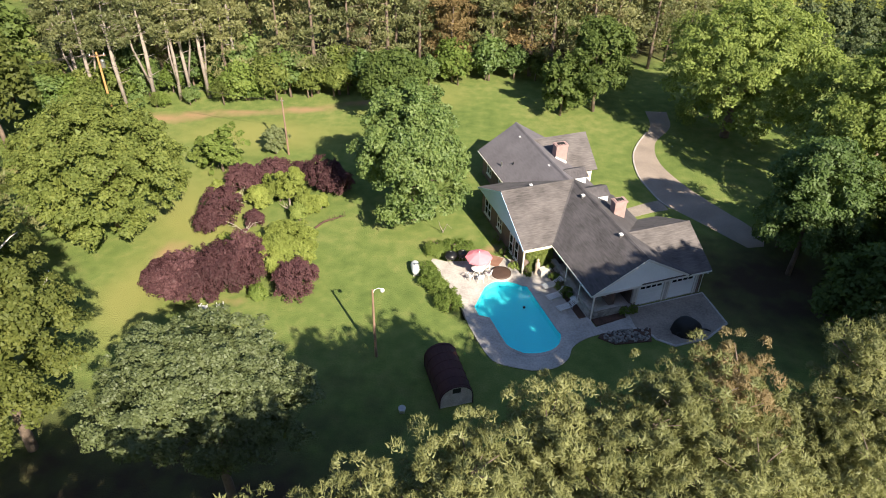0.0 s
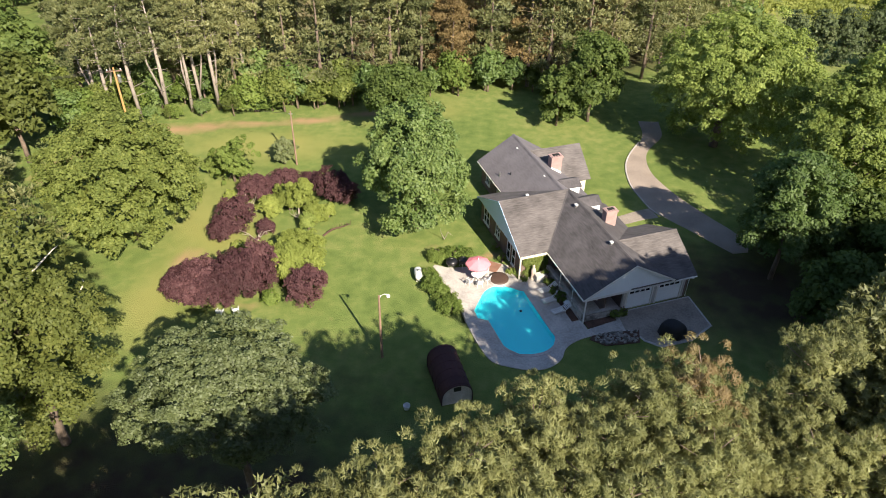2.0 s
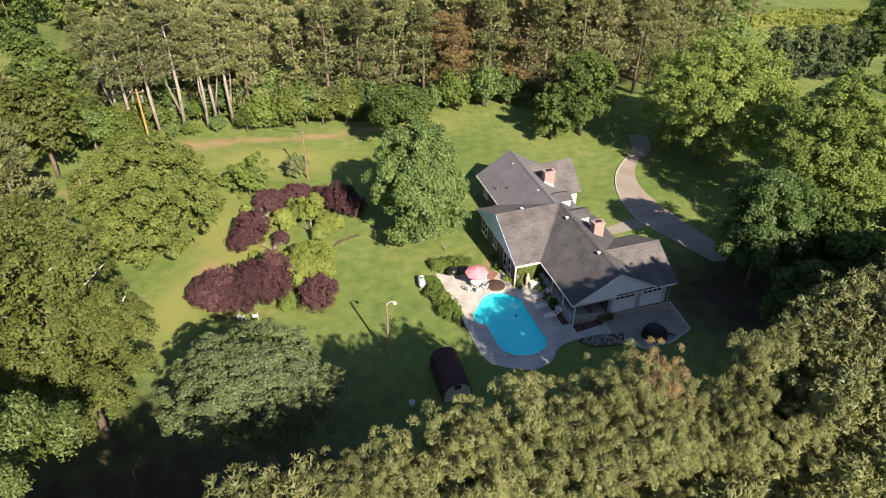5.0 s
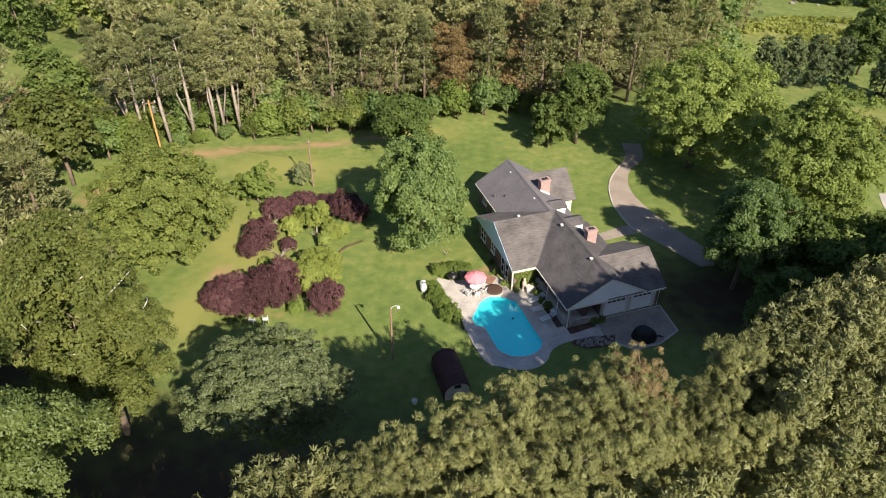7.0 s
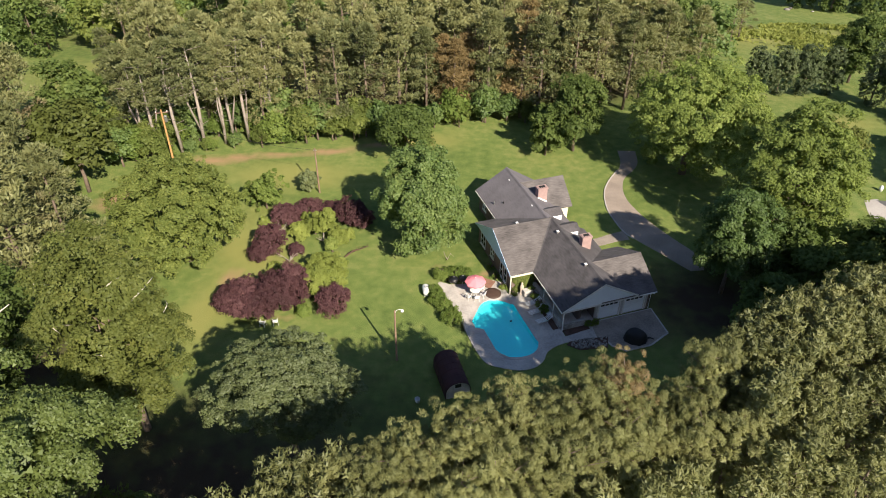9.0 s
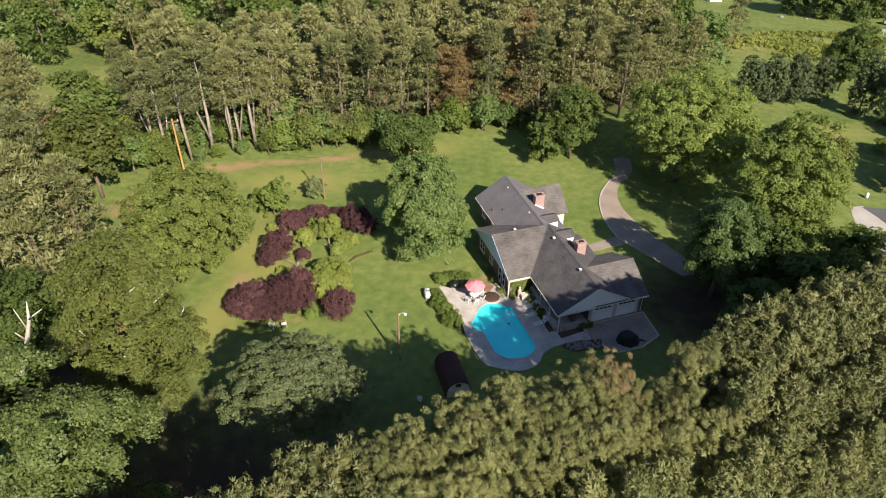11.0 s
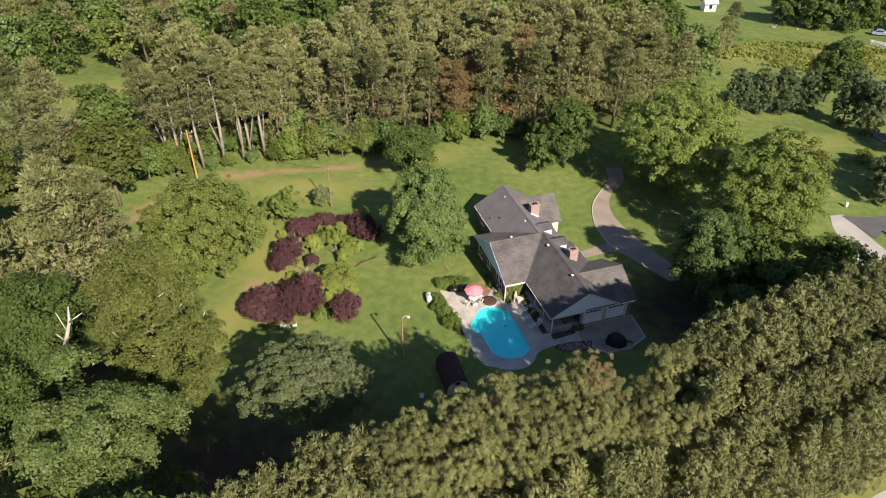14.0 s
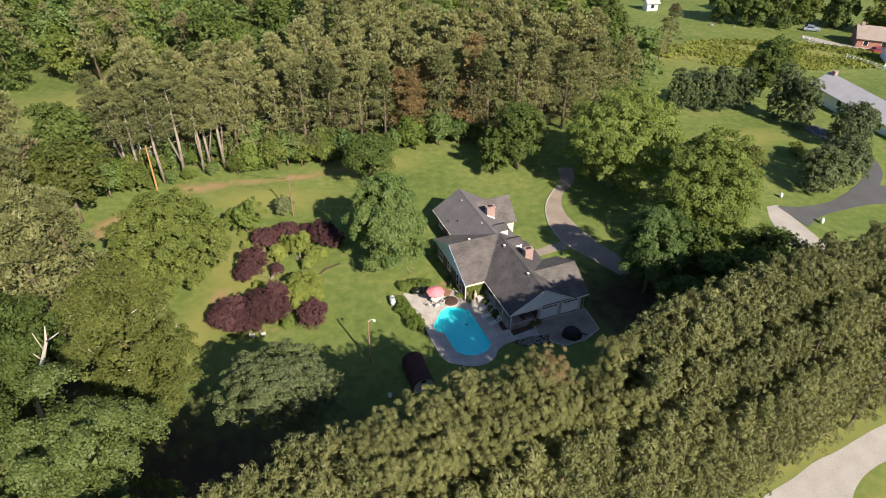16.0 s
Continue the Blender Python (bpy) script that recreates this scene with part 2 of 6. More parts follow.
rl.new(n_fine.outputs[0], gm3.inputs[0])
rl.new(gm3.outputs[0], gm2.inputs[2])
rl.new(gm2.outputs[0], gm1.inputs[2])
r_green = ramp(rn, [(0.36, (0.084, 0.128, 0.031)), (0.5, (0.140, 0.186, 0.048)), (0.64, (0.222, 0.238, 0.078))])
rl.new(gm1.outputs[0], r_green.inputs[0])


def attribute_mask(attribute, size, low, high):
    at, no, mu, mr = rn.new("ShaderNodeAttribute"), rn.new("ShaderNodeTexNoise"), rn.new("ShaderNodeMath"), rn.new("ShaderNodeMapRange")
    at.attribute_name = attribute
    no.inputs["Scale"].default_value, no.inputs["Detail"].default_value = size, 6
    rl.new(rgeo.outputs["Position"], no.inputs["Vector"])
    mu.operation = "MULTIPLY_ADD"
    mu.inputs[1].default_value = 0.7
    rl.new(no.outputs[0], mu.inputs[0])
    rl.new(at.outputs["Fac"], mu.inputs[2])
    mr.inputs["From Min"].default_value, mr.inputs["From Max"].default_value = low, high
    rl.new(mu.outputs[0], mr.inputs["Value"])
    return mr.outputs[0]


mix_dry, mix_clay, mix_floor = (rn.new("ShaderNodeMixRGB") for _ in range(3))
mix_dry.inputs[2].default_value = (0.23, 0.235, 0.07, 1)
mix_clay.inputs[2].default_value = (0.32, 0.215, 0.115, 1)
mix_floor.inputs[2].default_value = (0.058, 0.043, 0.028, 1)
rl.new(attribute_mask("dry", 0.35, 0.45, 1.2), mix_dry.inputs[0])
rl.new(attribute_mask("clay", 0.6, 0.68, 1.3), mix_clay.inputs[0])
rl.new(attribute_mask("litter_shade", 0.5, 0.62, 1.3), mix_floor.inputs[0])
rl.new(r_green.outputs[0], mix_dry.inputs[1])
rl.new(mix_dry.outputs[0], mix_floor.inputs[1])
rl.new(mix_floor.outputs[0], mix_clay.inputs[1])
rl.new(mix_clay.outputs[0], rp.inputs["Base Color"])
gb = rn.new("ShaderNodeBump")
gb.inputs["Strength"].default_value, gb.inputs["Distance"].default_value = 0.9, 0.12
rl.new(n_fine.outputs[0], gb.inputs["Height"])
rl.new(gb.outputs[0], rp.inputs["Normal"])


# ---- mesh tools ----
class Shape:
    """Collects the faces of one mesh."""

    def __init__(self):
        self.v, self.f = [], []

    def add(self, verts, faces):
        k = len(self.v)
        self.v += [tuple(p) for p in verts]
        self.f += [tuple(i + k for i in f) for f in faces]
        return self

    def box(self, x0, y0, z0, x1, y1, z1):
        return self.add([(x, y, z) for z in (z0, z1) for x, y in ((x0, y0), (x1, y0), (x1, y1), (x0, y1))],
                        [(3, 2, 1, 0), (4, 5, 6, 7), (0, 1, 5, 4), (1, 2, 6, 5), (2, 3, 7, 6), (3, 0, 4, 7)])

    def tube(self, points, radii, n=8, caps=True):
        pts = [Vector(p) for p in points]
        rings = []
        for i, p in enumerate(pts):
            d = (pts[min(i + 1, len(pts) - 1)] - pts[max(i - 1, 0)]).normalized()
            a = d.orthogonal().normalized() if abs(d.z) < 0.99 else Vector((1, 0, 0))
            b = d.cross(a).normalized()
            rings += [p + (a * math.cos(2 * math.pi * k / n) + b * math.sin(2 * math.pi * k / n)) * radii[i] for k in range(n)]
        faces = [(i * n + k, i * n + (k + 1) % n, (i + 1) * n + (k + 1) % n, (i + 1) * n + k) for i in range(len(pts) - 1) for k in range(n)]
        if caps:
            faces += [tuple(range(n - 1, -1, -1)), tuple((len(pts) - 1) * n + k for k in range(n))]
        return self.add(rings, faces)

    def plate(self, corners, thickness):
        """A flat slab whose upper face is the polygon of corners."""
        c = [Vector(p) for p in corners]
        nrm = (c[1] - c[0]).cross(c[2] - c[0]).normalized()
        if nrm.z < 0:
            c.reverse()
            nrm = -nrm
        low = [p - nrm * thickness for p in c]
        n = len(c)
        return self.add(c + low, [tuple(range(n)), tuple(range(2 * n - 1, n - 1, -1))] + [((i + 1) % n, i, n + i, n + (i + 1) % n) for i in range(n)])

    def slab(self, outline, z0, z1):
        """An upright prism over a plan outline (anticlockwise)."""
        n = len(outline)
        return self.add([(x, y, z1) for x, y in outline] + [(x, y, z0) for x, y in outline],
                        [tuple(range(n)), tuple(range(2 * n - 1, n - 1, -1))] + [((i + 1) % n, i, n + i, n + (i + 1) % n) for i in range(n)])

    def spin(self, profile, n=20, x=0, y=0):
        """A turned body: (radius, height) from below to above."""
        pts = [(x + r * math.cos(2 * math.pi * k / n), y + r * math.sin(2 * math.pi * k / n), z) for r, z in profile for k in range(n)]
        faces = [(i * n + k, i * n + (k + 1) % n, (i + 1) * n + (k + 1) % n, (i + 1) * n + k) for i in range(len(profile) - 1) for k in range(n)]
        faces += [tuple(range(n - 1, -1, -1)), tuple((len(profile) - 1) * n + k for k in range(n))]
        return self.add(pts, faces)

    def mesh(self, name, mat, smooth=False):
        me = bpy.data.meshes.new(name)
        me.from_pydata(self.v, [], self.f)
        me.materials.append(mat)
        if smooth:
            me.shade_smooth()
        return me


def part(name, shape, mat, parent, label="", smooth=False, bevel=0.0):
    ob = new(name, shape.mesh(name, mat, smooth))
    ob.parent = parent
    if bevel:
        bm = bmesh.new()
        bm.from_mesh(ob.data)
        bmesh.ops.bevel(bm, geom=bm.edges[:], offset=bevel, segments=2, affect="EDGES", profile=0.7)
        bm.to_mesh(ob.data)
        bm.free()
    return tagged(ob, label)


def thing(name, m, label, category, group="", kind=""):
    ob = new(name)
    ob.matrix_basis = m
    return tagged(ob, label, category, group, kind)


def single(name, shape, mat, m, label, category, kind="", group="", smooth=False):
    ob = new(name, shape.mesh(name, mat, smooth))
    ob.matrix_basis = m
    return tagged(ob, label, category, group, kind)


def rounded(points, steps=6):
    """A closed smooth outline through the points."""
    p, n, out = [Vector(q) for q in points], len(points), []
    for i in range(n):
        a, b, c, d = p[i - 1], p[i], p[(i + 1) % n], p[(i + 2) % n]
        for k in range(steps):
            t = k / steps
            q = 0.5 * ((2 * b) + (c - a) * t + (2 * a - 5 * b + 4 * c - d) * t * t + (3 * b - a - 3 * c + d) * t ** 3)
            out.append((q.x, q.y))
    return out


def inside(x, y, poly):
    hit, n = False, len(poly)
    for i in range(n):
        (x0, y0), (x1, y1) = poly[i], poly[(i + 1) % n]
        if (y0 > y) != (y1 > y) and x < (x1 - x0) * (y - y0) / (y1 - y0) + x0:
            hit = not hit
    return hit


def land(x, y):
    """The height of the ground: level round the house, falling away behind the pines."""
    d = max(0.0, y - 90)
    return -0.1 * d * d / (d + 15)


# ---- ground ----
def line(points, steps=6):
    """A smooth open line through points."""
    p = [Vector(q) for q in points]
    p = [2 * p[0] - p[1]] + p + [2 * p[-1] - p[-2]]
    out = []
    for i in range(1, len(p) - 2):
        a, b, c, d = p[i - 1], p[i], p[i + 1], p[i + 2]
        for k in range(steps):
            t = k / steps
            q = 0.5 * ((2 * b) + (c - a) * t + (2 * a - 5 * b + 4 * c - d) * t * t + (3 * b - a - 3 * c + d) * t ** 3)
            out.append((q.x, q.y))
    return out + [(p[-2].x, p[-2].y)]


POOL = (line([(1.25, 44.15), (1.75, 45.6), (2.2, 46.85), (2.9, 47.6), (3.9, 47.85), (4.9, 47.6)], 4) + [(5.55, 47.25), (5.95, 47.2)]
        + [(8.1, 41.75), (8.4, 41.2)] + line([(8.35, 40.6), (8.1, 39.9), (7.4, 39.2), (6.3, 38.8), (5.2, 38.75)], 4) + [(4.3, 39.25), (3.85, 39.7), (2.55, 42.85), (1.65, 43.05)])
POOL = POOL[::-1]
POOL_C = (4.8, 43.4)


def bump_at(x, y, cx, cy, rx, ry, turn=0.0):
    c, s = math.cos(turn), math.sin(turn)
    u, v = ((x - cx) * c + (y - cy) * s) / rx, (-(x - cx) * s + (y - cy) * c) / ry
    return math.exp(-(u * u + v * v))


CLAY = [(-34, 78.5, 3.5, 1.6, 0.1), (-29, 79.6, 6, 1.0, 0.05), (-21, 81.2, 6, 1.2, 0.2), (-13, 84, 6, 1.0, 0.3), (-38, 77.5, 4, 1.6, -0.2), (-47, 67, 3.0, 5.0, -0.5), (-40, 72, 4.0, 1.6, 0.6), (3, 52.6, 1.4, 0.8, 0.3),
        (-3.2, 53.2, 1.2, 0.7, 0.2), (-11.3, 43.0, 0.8, 0.5, 0), (-19, 43.4, 1.6, 0.6, 0), (-27, 50, 1.5, 2.5, 0), (22, 12.5, 2.0, 1.2, 0), (30, 17.5, 1.5, 1.0, 0)]
DRY = [(-26, 56, 5, 9, 0.3), (-28, 44, 3, 6, 0), (-25, 74, 10, 4, 0), (-8, 85, 8, 3, 0.2), (85, 150, 40, 10, 0.1), (46, 17, 16, 3, 0.5), (40, 24.5, 16, 2.5, 0.46),
       (60, 95, 9, 4, 0.2), (-70, 110, 14, 10, 0)]
# Woodland floor under trees; the garage and lower-left blobs also paint in shade.
LITTER_SHADE = [(-24, 19, 26, 17, 0.4), (-13, 23, 11, 9, 0), (-44, 30, 14, 20, 0), (-25, 104, 34, 10, 0.1), (15, 110, 30, 11, 0.1), (8, 12.5, 16, 2.6, 0.49), (36, 27, 20, 2.6, 0.49), (28, 48.5, 11, 9.5, 0.4), (42, 52, 10, 5, 0.4),
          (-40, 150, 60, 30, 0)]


def spaced(lo, hi, step):
    inner = list(np.arange(lo, hi + 0.01, step))
    out = []
    d = step
    while not out or out[-1] < 3000:
        d *= 1.35
        out.append((out[-1] if out else 0) + d)
    return np.array([lo - o for o in reversed(out)] + inner + [hi + o for o in out])


gx, gy = spaced(-105, 125, 1.25), spaced(-30, 200, 1.25)
GX, GY = np.meshgrid(gx, gy)
D = np.maximum(0, np.minimum(GY, 400) - 90)
GZ = -0.1 * D * D / (D + 15)
in_pool = ((GX - 4.7) * 0.93 + (GY - 43.4) * 0.37) ** 2 / 3.3 ** 2 + (-(GX - 4.7) * 0.37 + (GY - 43.4) * 0.93) ** 2 / 5.0 ** 2 < 1
away = np.clip((np.hypot(GX - 8, GY - 50) - 20) / 20, 0, 1)
GZ = GZ + away * 0.012 * (np.sin(GX * 0.31 + 1) * np.sin(GY * 0.23) + 0.5 * np.sin(GX * 0.9) * np.sin(GY * 0.7 + 2))
GZ[in_pool] = -2.6


def spread(blobs):
    total = np.zeros_like(GX)
    for cx, cy, rx, ry, turn in blobs:
        c, s = math.cos(turn), math.sin(turn)
        u, v = ((GX - cx) * c + (GY - cy) * s) / rx, (-(GX - cx) * s + (GY - cy) * c) / ry
        total = np.maximum(total, np.exp(-(u * u + v * v)))
    return total


def sheet():
    me = bpy.data.meshes.new("ground")
    ny, nx = GX.shape
    verts = np.stack([GX, GY, GZ], -1).reshape(-1, 3)
    i = (np.arange(ny - 1)[:, None] * nx + np.arange(nx - 1)[None]).ravel()
    quads = np.stack([i, i + 1, i + nx + 1, i + nx], 1)
    fill(me, verts, quads)
    for key, blobs in (("clay", CLAY), ("dry", DRY), ("litter_shade", LITTER_SHADE)):
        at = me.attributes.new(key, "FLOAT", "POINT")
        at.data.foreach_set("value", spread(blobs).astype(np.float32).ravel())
    me.materials.append(GRASS)
    me.shade_smooth()
    return tagged(new("ground", me), "mown green lawn with dry and clay patches", "lawn", kind="structure")


def fill(me, verts, polys):
    """Puts arrays of corners and of faces with equal corner counts into a mesh."""
    n, k = polys.shape
    me.vertices.add(len(verts))
    me.vertices.foreach_set("co", np.ascontiguousarray(verts, dtype=np.float32).ravel())
    me.loops.add(n * k)
    me.loops.foreach_set("vertex_index", np.ascontiguousarray(polys, dtype=np.int32).ravel())
    me.polygons.add(n)
    me.polygons.foreach_set("loop_start", np.arange(0, n * k, k, dtype=np.int32))
    me.update(calc_edges=True)


sheet()


def strip(name, left, right, mat, label, category, lift=0.02, thick=0.12):
    """A paved way between two lines of equal length, draped on the land."""
    sh = Shape()
    top = [(x, y, land(x, y) + lift) for pair in zip(left, right) for x, y in pair]
    low = [(x, y, z - thick) for x, y, z in top]
    n, k = len(left), len(top)
    f = [(2 * i, 2 * i + 1, 2 * i + 3, 2 * i + 2) for i in range(n - 1)]
    f += [(2 * i + 2 + k, 2 * i + k, 2 * i, 2 * i + 2) for i in range(n - 1)] + [(2 * i + 1, 2 * i + 1 + k, 2 * i + 3 + k, 2 * i + 3) for i in range(n - 1)]
    f += [(1, 0, k, k + 1), (k - 2, k - 1, 2 * k - 1, 2 * k - 2)]
    sh.add(top + low, f)
    return single(name, sh, mat, pose(0, 0, 0), label, category, kind="structure")


# pool, its deck and the garage apron
DECK = ([(x, y) for x, y in rounded([(-1.3, 50.3), (-2.1, 49.3), (-1.7, 48.1), (-0.9, 46.7), (-0.5, 45.0), (0.2, 44.0), (0.85, 41.9), (1.8, 39.6), (2.8, 37.9), (4.4, 37.3), (6.2, 37.05),
                                     (7.7, 37.5), (8.7, 38.5), (9.2, 39.8), (10.5, 40.9), (12.4, 41.7), (14.4, 42.2)], 4)][:-4]
        + [(15.2, 42.2), (16.0, 41.0), (17.4, 40.3), (20.2, 41.3), (22.4, 43.3), (21.3, 47.3), (15.2, 45.0), (12.6, 44.2), (12.9, 43.0), (11.3, 42.2), (8.35, 49.9), (5.4, 48.9), (4.6, 51.0), (3.4, 51.4), (2.6, 50.7)])


def deck_with_hole(outer, hole, z0, z1):
    bm = bmesh.new()
    loops = []
    for outline in (outer, hole):
        vs = [bm.verts.new((x, y, z1)) for x, y in outline]
        loops.append([bm.edges.new((vs[i], vs[(i + 1) % len(vs)])) for i in range(len(vs))])
    bmesh.ops.triangle_fill(bm, use_beauty=True, use_dissolve=False, edges=[e for lp in loops for e in lp])
    ext = bmesh.ops.extrude_face_region(bm, geom=bm.faces[:])
    for v in ext["geom"]:
        if isinstance(v, bmesh.types.BMVert):
            v.co.z = z0
    bmesh.ops.recalc_face_normals(bm, faces=bm.faces[:])
    me = bpy.data.meshes.new("pool_deck")
    bm.to_mesh(me)
    bm.free()
    me.materials.append(CONCRETE)
    return me


tagged(new("pool_deck", deck_with_hole(DECK, POOL, -0.3, 0.07)), "worn pale concrete deck round the pool and garage", "paving", kind="structure")
tagged(new("apron", Shape().slab([(14.6, 42.35), (15.35, 42.3), (16.1, 41.15), (17.45, 40.5), (20.1, 41.45), (22.2, 43.35), (21.2, 47.1), (15.2, 44.85), (14.2, 44.5)], 0.02, 0.076).mesh("apron", APRON)), "dark brown concrete apron before the garage", "paving", kind="structure")
pool = thing("swimming_pool", pose(0, 0, 0), "blue plastered swimming pool with rounded ends", "swimming pool", kind="structure")
n_pool = len(POOL)
part("basin", Shape().add([(x, y, 0.06) for x, y in POOL] + [(POOL_C[0] + (x - POOL_C[0]) * 0.97, POOL_C[1] + (y - POOL_C[1]) * 0.97, -0.5) for x, y in POOL],
                          [(i, (i + 1) % n_pool, n_pool + (i + 1) % n_pool, n_pool + i) for i in range(n_pool)] + [tuple(range(n_pool, 2 * n_pool))]), POOL_WALL, pool, "light blue plastered basin")
part("water", Shape().add([(x, y, -0.03) for x, y in POOL], [tuple(range(n_pool))]), WATER, pool, "clear blue water with small ripples")
rim_in = [(POOL_C[0] + (x - POOL_C[0]) * 0.985, POOL_C[1] + (y - POOL_C[1]) * 0.985) for x, y in POOL]
rim_out = [(POOL_C[0] + (x - POOL_C[0]) * 1.05, POOL_C[1] + (y - POOL_C[1]) * 1.05) for x, y in POOL]
part("coping", Shape().add([(*p, 0.1) for p in rim_in] + [(*p, 0.1) for p in rim_out] + [(*p, 0.03) for p in rim_in] + [(*p, 0.03) for p in rim_out],
                           [(i, n_pool + i, n_pool + (i + 1) % n_pool, (i + 1) % n_pool) for i in range(n_pool)]
                           + [(i, (i + 1) % n_pool, 2 * n_pool + (i + 1) % n_pool, 2 * n_pool + i) for i in range(n_pool)]
                           + [(n_pool + (i + 1) % n_pool, n_pool + i, 3 * n_pool + i, 3 * n_pool + (i + 1) % n_pool) for i in range(n_pool)]), CONCRETE, pool, "pale concrete coping")
part("cleaner", Shape().spin([(0.1, -0.5), (0.13, -0.44), (0.1, -0.38), (0.03, -0.35)], 10, 5.6, 44.9), RUBBER, pool, "dark pool cleaner on the floor")

DRIVE_EDGE = line([(23.3, 84.0), (23.0, 79.5), (20.7, 74.8), (19.6, 71.5), (19.4, 67.4), (20.0, 64.5), (20.8, 62.0), (22.0, 60.4), (24.2, 58.0), (25.9, 56.0), (27.4, 54.3)])
strip("driveway", DRIVE_EDGE, line([(26.0, 84.0), (25.5, 79.6), (22.8, 75.2), (22.3, 70.6), (23.7, 66.2), (25.6, 62.8), (27.2, 60.3), (28.2, 58.9), (29.0, 57.4), (29.4, 56.0), (29.0, 54.6)]),
      DRIVE, "curved grey concrete driveway, patched and shaded", "driveway")
strip("kerb", [(x - 0.16, y) for x, y in DRIVE_EDGE[8:42]], DRIVE_EDGE[8:42], CONCRETE, "pale concrete kerb along the driveway", "kerb", 0.11, 0.2)
# The path takes the darker apron concrete to stand in for shade on it.
strip("front_path", line([(15.6, 60.1), (17.0, 60.5), (19.0, 61.6), (20.6, 62.3)], 3), line([(15.6, 58.7), (17.2, 58.9), (19.4, 59.9), (21.2, 60.5)], 3), APRON, "concrete path to the front door, toned down for shade", "path", 0.03)
strip("road", line([(12, 4), (24, 12.8), (33.6, 18.8), (37.5, 20.9), (40.7, 22.9), (43.7, 24.2), (47.0, 25.9), (51.0, 27.8), (70, 36), (110, 50)]), line([(41, 2), (41.2, 10), (41.8, 15.5), (42.7, 18.6), (44.6, 20.7), (46.5, 22.0), (48.4, 22.9), (54, 25), (72, 32), (112, 46)]), GRAVEL_ROAD, "pale gravel road", "road")
strip("side_lane", line([(55.2, 71.5), (54.3, 67.3), (54.6, 61.0), (56, 50), (57.5, 40)]), line([(57.2, 72.0), (58.9, 65.6), (59.7, 62.0), (60.6, 52), (61.5, 40)]), GRAVEL_ROAD, "pale concrete lane beside the trees", "lane", 0.03)
strip("asphalt_drive", line([(56.9, 71.6), (61.0, 71.4), (66.3, 72.9), (70.6, 75.8), (75.6, 78.6), (78.1, 77.7), (90, 78), (120, 82)]), line([(59.4, 65.7), (62.3, 68.3), (65.8, 69.9), (70.2, 71.4), (73.0, 72.0), (76.0, 72.2), (90, 72.5), (120, 76)]), ASPHALT, "dark asphalt drive of the neighbour", "driveway", 0.05)
strip("asphalt_drive", line([(70.6, 75.8), (75.0, 79.8), (76.8, 82.3), (77.2, 88), (75.6, 94), (73.0, 99.5)]), line([(73.0, 73.5), (77.6, 78.6), (80.2, 83.0), (80.8, 89), (79.2, 96), (77.0, 101.0)]), ASPHALT, "dark asphalt branch to the neighbour's house", "driveway", 0.056)
strip("far_lane", line([(104.5, 165.5), (106.5, 162), (109, 157), (116, 150)]), line([(106.0, 168.5), (108.5, 165.5), (112, 160), (121, 152)]), GRAVEL_ROAD, "pale dirt lane by the far house", "lane", 0.1)

# ---- trees ----
def leaves(rng, at, nrm, length, width, droop=0.0):
    """One pointed leaf at every place, facing along nrm."""
    n = len(at)
    nrm = nrm / np.maximum(np.linalg.norm(nrm, axis=1, keepdims=True), 1e-6)
    a = np.cross(nrm, rng.normal(size=(n, 3)))
    a /= np.maximum(np.linalg.norm(a, axis=1, keepdims=True), 1e-6)
    b = np.cross(nrm, a)
    s = rng.uniform(0.65, 1.35, (n, 1))
    a, b = a * length * s * 0.5, b * width * s * 0.5
    verts = np.stack([at + a * 1.15, at - a * 0.7 + b - nrm * length * 0.1 * droop, at - a * 0.7 - b], 1).reshape(-1, 3)
    return verts, np.arange(3 * n).reshape(n, 3)


def unit(rng, n):
    d = rng.normal(size=(n, 3))
    return d / np.linalg.norm(d, axis=1, keepdims=True)


